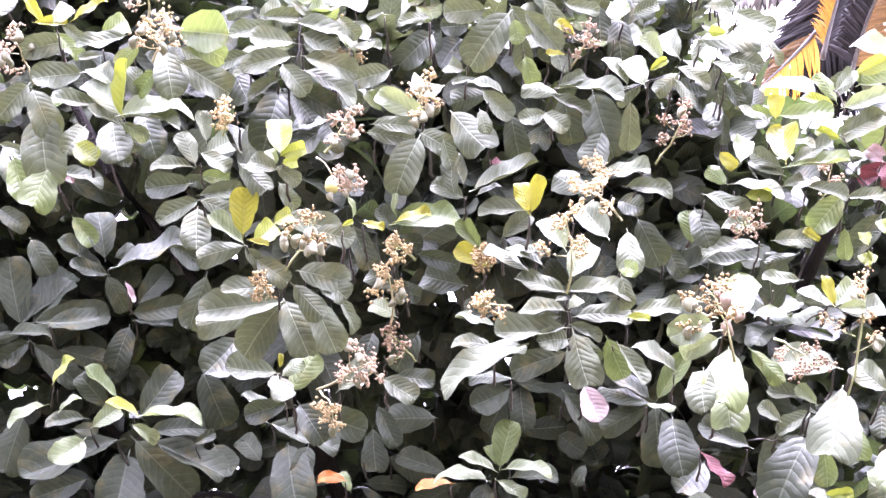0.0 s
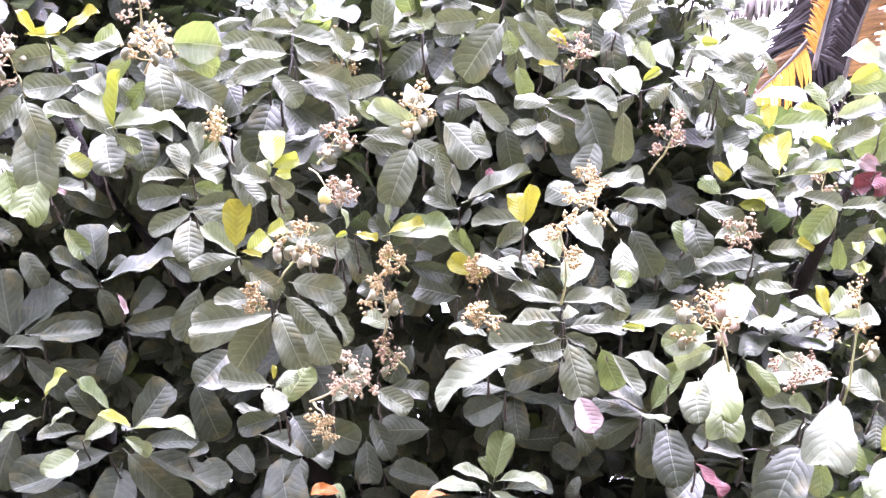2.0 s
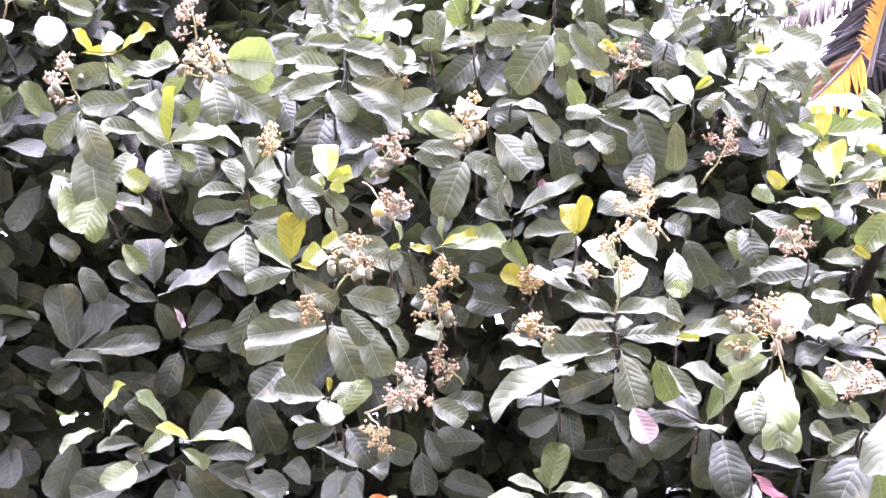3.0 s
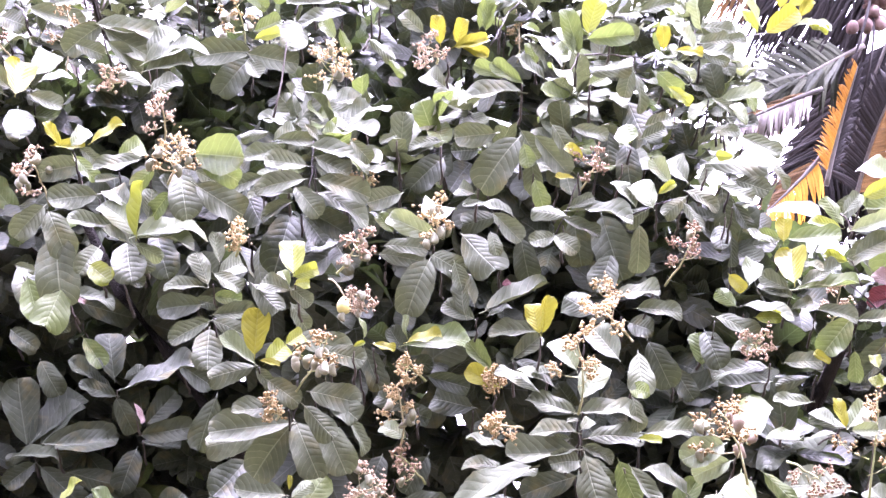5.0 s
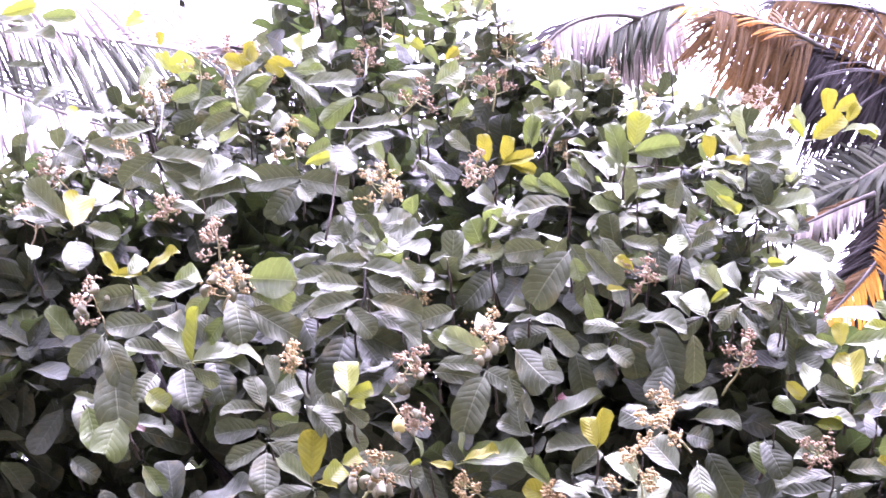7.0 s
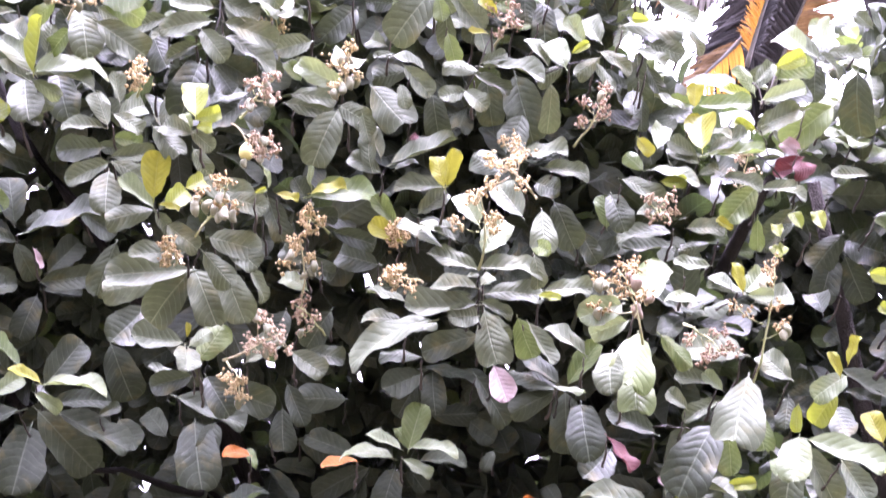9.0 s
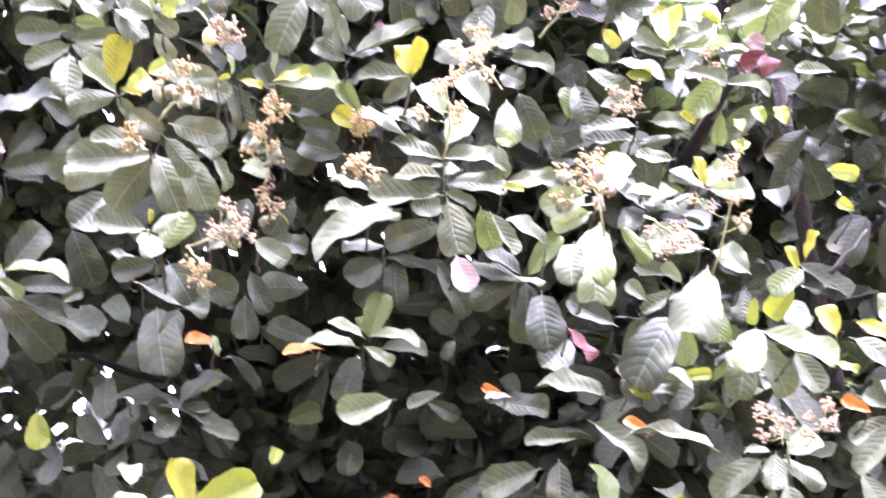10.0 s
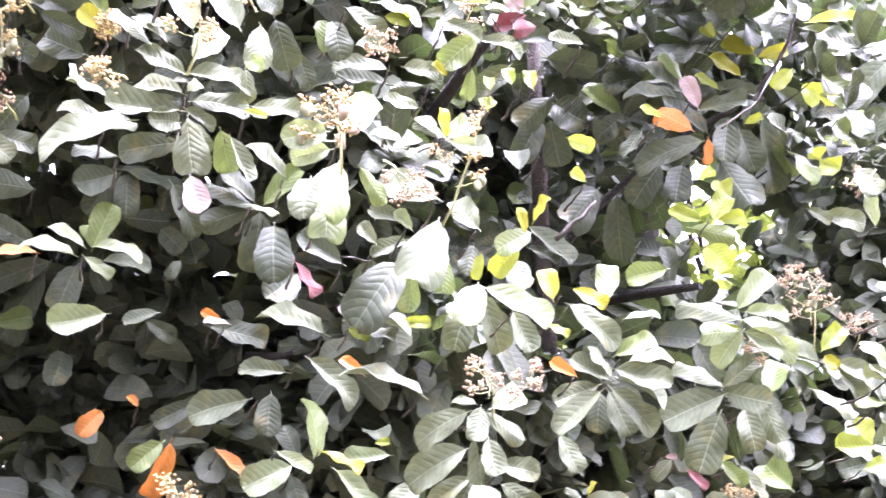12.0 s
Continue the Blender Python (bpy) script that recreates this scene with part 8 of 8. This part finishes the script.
def gap(x, y, z, grow=1.0):
    """A thin place low in the crown through which the sky shows."""
    u, v = x / y, (z - 1.6) / y
    inside = ((u + 0.172) / 0.062) ** 2 + ((v - 0.112) / 0.047) ** 2 < grow * grow
    return inside and (grow > 1.0 or noise.noise((u * 60, v * 60, 0)) > -0.12)


def opening(x, y, z):
    """The bay between the main crown and its right-hand limb, where the bushes behind show."""
    return 0.36 < x / y < 0.62 and 0.12 < (z - 1.6) / y < 0.36


def clearing(x, y, z):
    """A hole in the bay that looks straight out on the sunlit bush."""
    return ((x / y - 0.515) / 0.065) ** 2 + (((z - 1.6) / y - 0.24) / 0.055) ** 2 < 1


# ---- second layer of leafy twigs behind the first ----
r = random.Random(21)
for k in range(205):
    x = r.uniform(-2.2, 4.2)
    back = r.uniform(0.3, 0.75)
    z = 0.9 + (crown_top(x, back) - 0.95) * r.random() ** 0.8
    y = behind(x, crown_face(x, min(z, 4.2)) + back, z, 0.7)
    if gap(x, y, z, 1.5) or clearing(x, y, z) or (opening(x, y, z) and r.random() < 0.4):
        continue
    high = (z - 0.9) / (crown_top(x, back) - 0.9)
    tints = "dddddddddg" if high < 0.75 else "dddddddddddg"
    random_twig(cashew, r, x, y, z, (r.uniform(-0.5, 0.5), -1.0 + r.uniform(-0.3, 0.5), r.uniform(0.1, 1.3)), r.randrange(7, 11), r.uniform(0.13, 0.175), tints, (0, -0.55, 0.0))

# ---- twigs mostly in the lit leaf colour that fill the belt under the upper sprigs ----
for k in range(20):
    u, v = r.uniform(-0.14, 0.12), r.uniform(0.49, 0.56)
    y = next(3.0 + 0.02 * i for i in range(120) if 3.0 + 0.02 * i >= crown_face(u * (3.0 + 0.02 * i), min(4.2, 1.6 + v * (3.0 + 0.02 * i))) or i == 119)
    x, z = u * y, 1.6 + v * y
    y2 = behind(x, y + 0.05, z, 0.06)
    random_twig(cashew, r, u * y2, y2, 1.6 + v * y2, (r.uniform(-0.5, 0.5), -0.9, r.uniform(0.3, 1.2)), r.randrange(6, 9), r.uniform(0.11, 0.14), "dwwwwwwg", (0, -0.4, 0.4))

# ---- twigs along the upper rim of the crown ----
for k in range(185):
    x = r.uniform(-2.3, 0.9) if k < 75 else r.uniform(0.05, 0.9) if k < 112 else r.uniform(-2.0, -0.9) if k < 155 else r.uniform(-0.9, 0.3)
    back = r.uniform(0.1, 0.7)
    z = crown_top(x, back) - r.random() ** 1.5 * 0.5
    y = behind(x, crown_face(x, min(z, 4.2)) + back, z, 0.1)
    random_twig(cashew, r, x, y, z, (r.uniform(-0.5, 0.5), -0.8 + r.uniform(-0.3, 0.5), r.uniform(0.4, 1.4)), r.randrange(6, 9), r.uniform(0.08, 0.12), "dddwwwwwwdwwwwlg")

# ---- leafy twigs on the shoulder beside the palm ----
for k in range(46):
    u = r.uniform(0.06, 0.26)
    v = r.uniform(0.5, 0.68 - max(0.0, u - 0.17) * 1.4)
    y = r.uniform(3.6, 4.3)
    random_twig(cashew, r, u * y, y, 1.6 + v * y, (r.uniform(-0.3, 0.7), -0.8, r.uniform(0.3, 1.3)), r.randrange(6, 9), r.uniform(0.085, 0.12), "ddwwwwgl")

# ---- pale sprigs against the sky, beside the frond tips ----
for k in range(9):
    u, v, y = r.uniform(0.165, 0.25), r.uniform(0.56, 0.635), r.uniform(3.5, 3.9)
    random_twig(cashew, r, u * y, y, 1.6 + v * y, (r.uniform(-0.5, 0.5), -0.7, r.uniform(0.4, 1.3)), r.randrange(6, 9), r.uniform(0.08, 0.105), "dwwwwll")

# ---- spent and small flower stalks scattered over the crown ----
for k in range(9):
    x = r.uniform(-1.5, 1.1)
    z = crown_top(x) - 0.1 - r.random() ** 1.4 * 1.9
    y = crown_face(x, min(z, 4.2)) + (0.05 if z > 3.3 else 0.16)
    h = r.uniform(0.10, 0.2)
    if z < 2.4 or (x < -0.5 and z < 3.1) or (abs(x + 0.27) < 0.22 and abs(z - 2.75) < 0.3):
        continue
    panicle(cashew, (x, y + 0.06, z - h), (x + r.uniform(-0.04, 0.04), y - 0.02, z), r.uniform(0.04, 0.085), r.randrange(0, 3), r.choice("frr"))
for k in range(16):
    x = r.uniform(-1.2, 0.8)
    z = crown_top(x, 0.3) - r.random() * 0.4
    y = crown_face(x, 4.2) + 0.15
    panicle(cashew, (x, y + 0.04, z - 0.2), (x + r.uniform(-0.05, 0.05), y - 0.02, z), r.uniform(0.04, 0.075), 0, r.choice("frr"))
for k in range(14):
    x = r.uniform(-1.4, 0.7)
    z = crown_top(x, 0.3) + r.uniform(-0.25, 0.12)
    twig(cashew, x, crown_face(x, 4.2) + 0.1, z, r.uniform(-0.3, 0.3), -0.1, 1.0, 0.34, 0.0035)

# ---- shaded twigs low on the crown, clear of the old orange leaves ----
OLD_LEAVES = ((0.029, 0.039), (0.074, 0.009), (0.109, 0.013))
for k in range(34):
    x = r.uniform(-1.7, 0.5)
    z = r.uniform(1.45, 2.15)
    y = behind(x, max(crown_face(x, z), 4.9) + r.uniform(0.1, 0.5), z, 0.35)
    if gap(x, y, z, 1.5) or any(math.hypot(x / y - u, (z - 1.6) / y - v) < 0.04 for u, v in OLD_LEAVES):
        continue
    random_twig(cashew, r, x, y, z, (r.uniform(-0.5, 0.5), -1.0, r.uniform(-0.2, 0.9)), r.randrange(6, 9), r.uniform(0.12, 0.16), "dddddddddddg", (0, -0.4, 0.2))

# ---- leafy twigs added over the bay on the right to cast shade into it ----
for k in range(26):
    u, v, y = r.uniform(0.37, 0.66), r.uniform(0.31, 0.5), r.uniform(4.1, 5.3)
    random_twig(cashew, r, u * y, y, 1.6 + v * y, (r.uniform(-0.6, 0.6), -0.7, r.uniform(0.2, 1.2)), r.randrange(6, 9), r.uniform(0.13, 0.17), "ddddddddg", (0, -0.5, 0.2))

# ---- leafy twigs beside the orange frond and on the far right of the crown ----
for k in range(9):
    u, v, y = r.uniform(0.33, 0.41), r.uniform(0.36, 0.46), r.uniform(3.8, 4.2)
    random_twig(cashew, r, u * y, y, 1.6 + v * y, (r.uniform(-0.5, 0.5), -0.8, r.uniform(0.3, 1.2)), r.randrange(6, 9), r.uniform(0.1, 0.14), "dwwwlg")
for k in range(8):
    u, v, y = r.uniform(0.66, 0.76), r.uniform(0.02, 0.36), r.uniform(3.2, 3.7)
    random_twig(cashew, r, u * y, y, 1.6 + v * y, (r.uniform(-0.6, 0.4), -0.8, r.uniform(0.3, 1.2)), r.randrange(6, 9), r.uniform(0.12, 0.15), "dwwwllgy" if v < 0.2 else "dwwgyY")

# ---- coconut palms behind ----
def palm(x, y, h, crown, label):
    """Trunk of a coconut palm; its crown's heart is at crown."""
    p = tagged(new("coconut_palm"), label, "palm tree")
    bm = bmesh.new()
    c = Vector(crown)
    pts = bend(Vector((x, y, -0.1)), c, (0.15, 0, 0), 26)
    tube(bm, pts, [0.15 - 0.0025 * k + (0.008 if k % 2 else 0) for k in range(27)], 12)
    part("trunk", bm, M_BARK, p)
    return p


palm_right = palm(4.0, 8.6, 7.0, (2.99, 7.33, 5.94), "coconut palm with dry orange and dark green fronds")
palm_left = palm(-5.8, 7.9, 7.6, (-4.95, 7.15, 7.65), "coconut palm with long pale green fronds")
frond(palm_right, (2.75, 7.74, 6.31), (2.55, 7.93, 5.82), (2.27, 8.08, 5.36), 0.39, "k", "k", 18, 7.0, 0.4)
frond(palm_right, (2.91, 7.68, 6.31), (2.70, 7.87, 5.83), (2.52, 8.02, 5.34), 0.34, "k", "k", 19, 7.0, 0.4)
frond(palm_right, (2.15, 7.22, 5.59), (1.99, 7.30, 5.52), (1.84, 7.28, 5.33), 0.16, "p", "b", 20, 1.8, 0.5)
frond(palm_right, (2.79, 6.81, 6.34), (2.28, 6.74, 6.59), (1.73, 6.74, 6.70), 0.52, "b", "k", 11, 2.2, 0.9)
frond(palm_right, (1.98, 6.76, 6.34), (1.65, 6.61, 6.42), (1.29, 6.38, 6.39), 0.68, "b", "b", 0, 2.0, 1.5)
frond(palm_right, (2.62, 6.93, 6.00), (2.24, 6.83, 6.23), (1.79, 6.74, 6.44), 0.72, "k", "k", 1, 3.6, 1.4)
frond(palm_right, (1.87, 6.58, 6.26), (1.50, 6.49, 6.41), (1.10, 6.38, 6.43), 0.26, "o", "b", 2, 0.7, -0.5)
frond(palm_right, (1.20, 6.70, 6.66), (0.88, 6.78, 6.40), (0.46, 6.85, 6.11), 0.31, "p", "p", 3, 2.0, 0.4)
frond(palm_right, (1.13, 6.48, 6.52), (0.70, 6.51, 6.34), (0.30, 6.55, 6.09), 0.39, "p", "p", 4, 1.7, 1.0)
frond(palm_right, (0.85, 6.33, 6.33), (0.36, 6.29, 6.22), (0.09, 6.47, 5.73), 0.29, "p", "k", 12, 2.0, 0.7)
frond(palm_right, (1.11, 6.37, 6.44), (0.78, 6.35, 6.31), (0.51, 6.37, 6.09), 0.33, "g", "g", 7, 1.3, -0.3)
frond(palm_right, (2.37, 6.76, 5.62), (1.94, 6.84, 5.42), (1.61, 6.87, 5.25), 0.34, "g", "g", 14, 2.4, -0.8, 0.04)
frond(palm_right, (2.08, 6.70, 5.31), (1.83, 6.74, 5.23), (1.62, 6.76, 5.14), 0.17, "p", "b", 8, 1.8, 0.6)
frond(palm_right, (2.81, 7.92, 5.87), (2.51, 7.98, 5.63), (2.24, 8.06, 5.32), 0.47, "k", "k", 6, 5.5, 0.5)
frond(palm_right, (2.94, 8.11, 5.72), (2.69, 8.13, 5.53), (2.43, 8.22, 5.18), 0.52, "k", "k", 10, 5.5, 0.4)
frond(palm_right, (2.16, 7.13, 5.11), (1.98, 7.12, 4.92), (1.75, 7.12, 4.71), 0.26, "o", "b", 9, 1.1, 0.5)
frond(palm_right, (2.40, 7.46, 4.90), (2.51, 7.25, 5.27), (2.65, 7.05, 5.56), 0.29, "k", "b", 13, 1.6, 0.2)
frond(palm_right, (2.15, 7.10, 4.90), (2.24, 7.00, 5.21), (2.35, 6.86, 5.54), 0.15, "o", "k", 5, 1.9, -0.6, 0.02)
frond(palm_left, (-4.90, 7.10, 7.60), (-2.21, 5.73, 5.99), (-1.34, 5.66, 5.75), 0.98, "p", "g", 15, 0.6, 0.0, 0.028, 1.8)
frond(palm_left, (-4.90, 7.10, 7.60), (-2.44, 5.74, 5.61), (-1.77, 5.65, 5.34), 0.72, "g", "p", 16, 0.55, 0.1, 0.028, 1.8)
frond(palm_left, (-4.90, 7.10, 7.60), (-2.67, 5.77, 6.38), (-1.70, 5.79, 6.36), 0.91, "g", "p", 17, 0.5, 0.0, 0.028, 1.8)
r = random.Random(8)
HEART = Vector((2.75, 7.05, 6.05))
for k in range(4):
    # pinkish fruit stalks that carry the coconuts
    end = Vector((2.36 + 0.05 * k, 6.78, 5.78 + 0.11 * k))
    bm = bmesh.new()
    tube(bm, bend(HEART, end, (0, 0, 0.05), 6, 0.012, 40 + k), [0.024, 0.022, 0.02, 0.019, 0.017, 0.016, 0.012], 7)
    stalk = part("fruit_stalk", bm, M_COCO, palm_right, "pinkish-brown knobbly fruit stalk")
    for j in range(4):
        bm = bmesh.new()
        bmesh.ops.create_icosphere(bm, subdivisions=3, radius=1.0)
        size = r.uniform(0.032, 0.05)
        for v in bm.verts:
            c = v.co.copy()
            rough = 1 + 0.07 * noise.noise(c * 2.2 + Vector((k, j, 0))) + 0.05 * math.cos(3 * math.atan2(c.y, c.x))
            v.co = Vector((c.x, c.y, c.z * 1.25 - 0.1 * c.x ** 2)) * size * rough
        for f in bm.faces:
            f.smooth = True
        nutpart = part("coconut", bm, M_COCO, stalk, "small unripe pinkish-brown coconut")
        nutpart.matrix_basis = Matrix.Translation(HEART.lerp(end, 0.7 + 0.1 * j) + Vector((r.uniform(-0.05, 0.05), r.uniform(-0.05, 0.0), -0.05))) @ Euler((r.uniform(-0.6, 0.6), r.uniform(-0.6, 0.6), 0)).to_matrix().to_4x4()

# ---- sunlit bushes further off ----
r = random.Random(31)
for bx, by, bz, rx, rz, count in ((5.0, 8.5, 2.4, 2.8, 3.0, 7000), (-3.6, 9.0, 0.7, 2.6, 0.9, 700), (0.4, 10.0, 0.9, 2.6, 1.0, 700)):
    bush = tagged(new("bush"), "yellow-green leafy bush behind the cashew tree", "bush")
    bush.location = (bx, by, 0)
    for k in range(5):
        bm = bmesh.new()
        tube(bm, bend(Vector((0.1 * k - 0.2, 0, -0.1)), Vector((r.uniform(-rx, rx) * 0.6, r.uniform(-0.5, 0.5), bz + rz * 0.6)), (0.2, 0, 0.1), 6, 0.03, k), [0.05 - 0.006 * i for i in range(7)], 6)
        part("stem", bm, M_BARK, bush)
    places = []
    while len(places) < count:
        p = Vector((r.uniform(-1, 1), r.uniform(-1, 1), r.uniform(-1, 1)))
        if not 0.25 < p.length < 1 + 0.15 * noise.noise(p * 3):
            continue
        places.append((p.x * rx, p.y * 1.2, max(0.1, bz + p.z * rz), r.uniform(0.12, 0.2), r.uniform(0, 360), r.uniform(-50, 40), r.uniform(-60, 60)))
    tagged(leaf_cloud("foliage", bush, M_FAR, places, 5), kind="stuff")

# ---- the dark inside and the far side of the crown ----
r = random.Random(11)
places = []
while len(places) < 38000:
    x = r.uniform(-2.8, 5.2)
    q = 0.45 + r.random() ** 1.5 * 2.4 * math.sqrt(max(0.02, 1 - ((x - 1.1) / 4.4) ** 2))
    z = r.uniform(0.55, crown_top(x, q if q < 1.3 else 2.6 - q) - 0.05)
    y = behind(x, crown_face(x, min(z, 4.2)) + q, z, 0.95 if z > 2.3 else 0.5)
    if (gap(x, y, z) and r.random() < 0.97) or (clearing(x, y, z) and r.random() < 0.9) or (opening(x, y, z) and r.random() < 0.55):
        continue
    places.append((x, y, z, r.uniform(0.13, 0.2), r.uniform(0, 360), r.uniform(-65, 30), r.uniform(-70, 70)))
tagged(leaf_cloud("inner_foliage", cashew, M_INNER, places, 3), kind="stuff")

# ---- unseen leaves added above the bay only to shade it ----
places = []
while len(places) < 2200:
    x, y = r.uniform(1.4, 2.8), r.uniform(3.5, 5.2)
    z = 1.6 + 0.46 * y + r.uniform(0.0, 0.6)
    if not 0.47 < x / y < 0.56:
        continue
    places.append((x, y, z, r.uniform(0.13, 0.2), r.uniform(0, 360), r.uniform(-45, 30), r.uniform(-50, 50)))
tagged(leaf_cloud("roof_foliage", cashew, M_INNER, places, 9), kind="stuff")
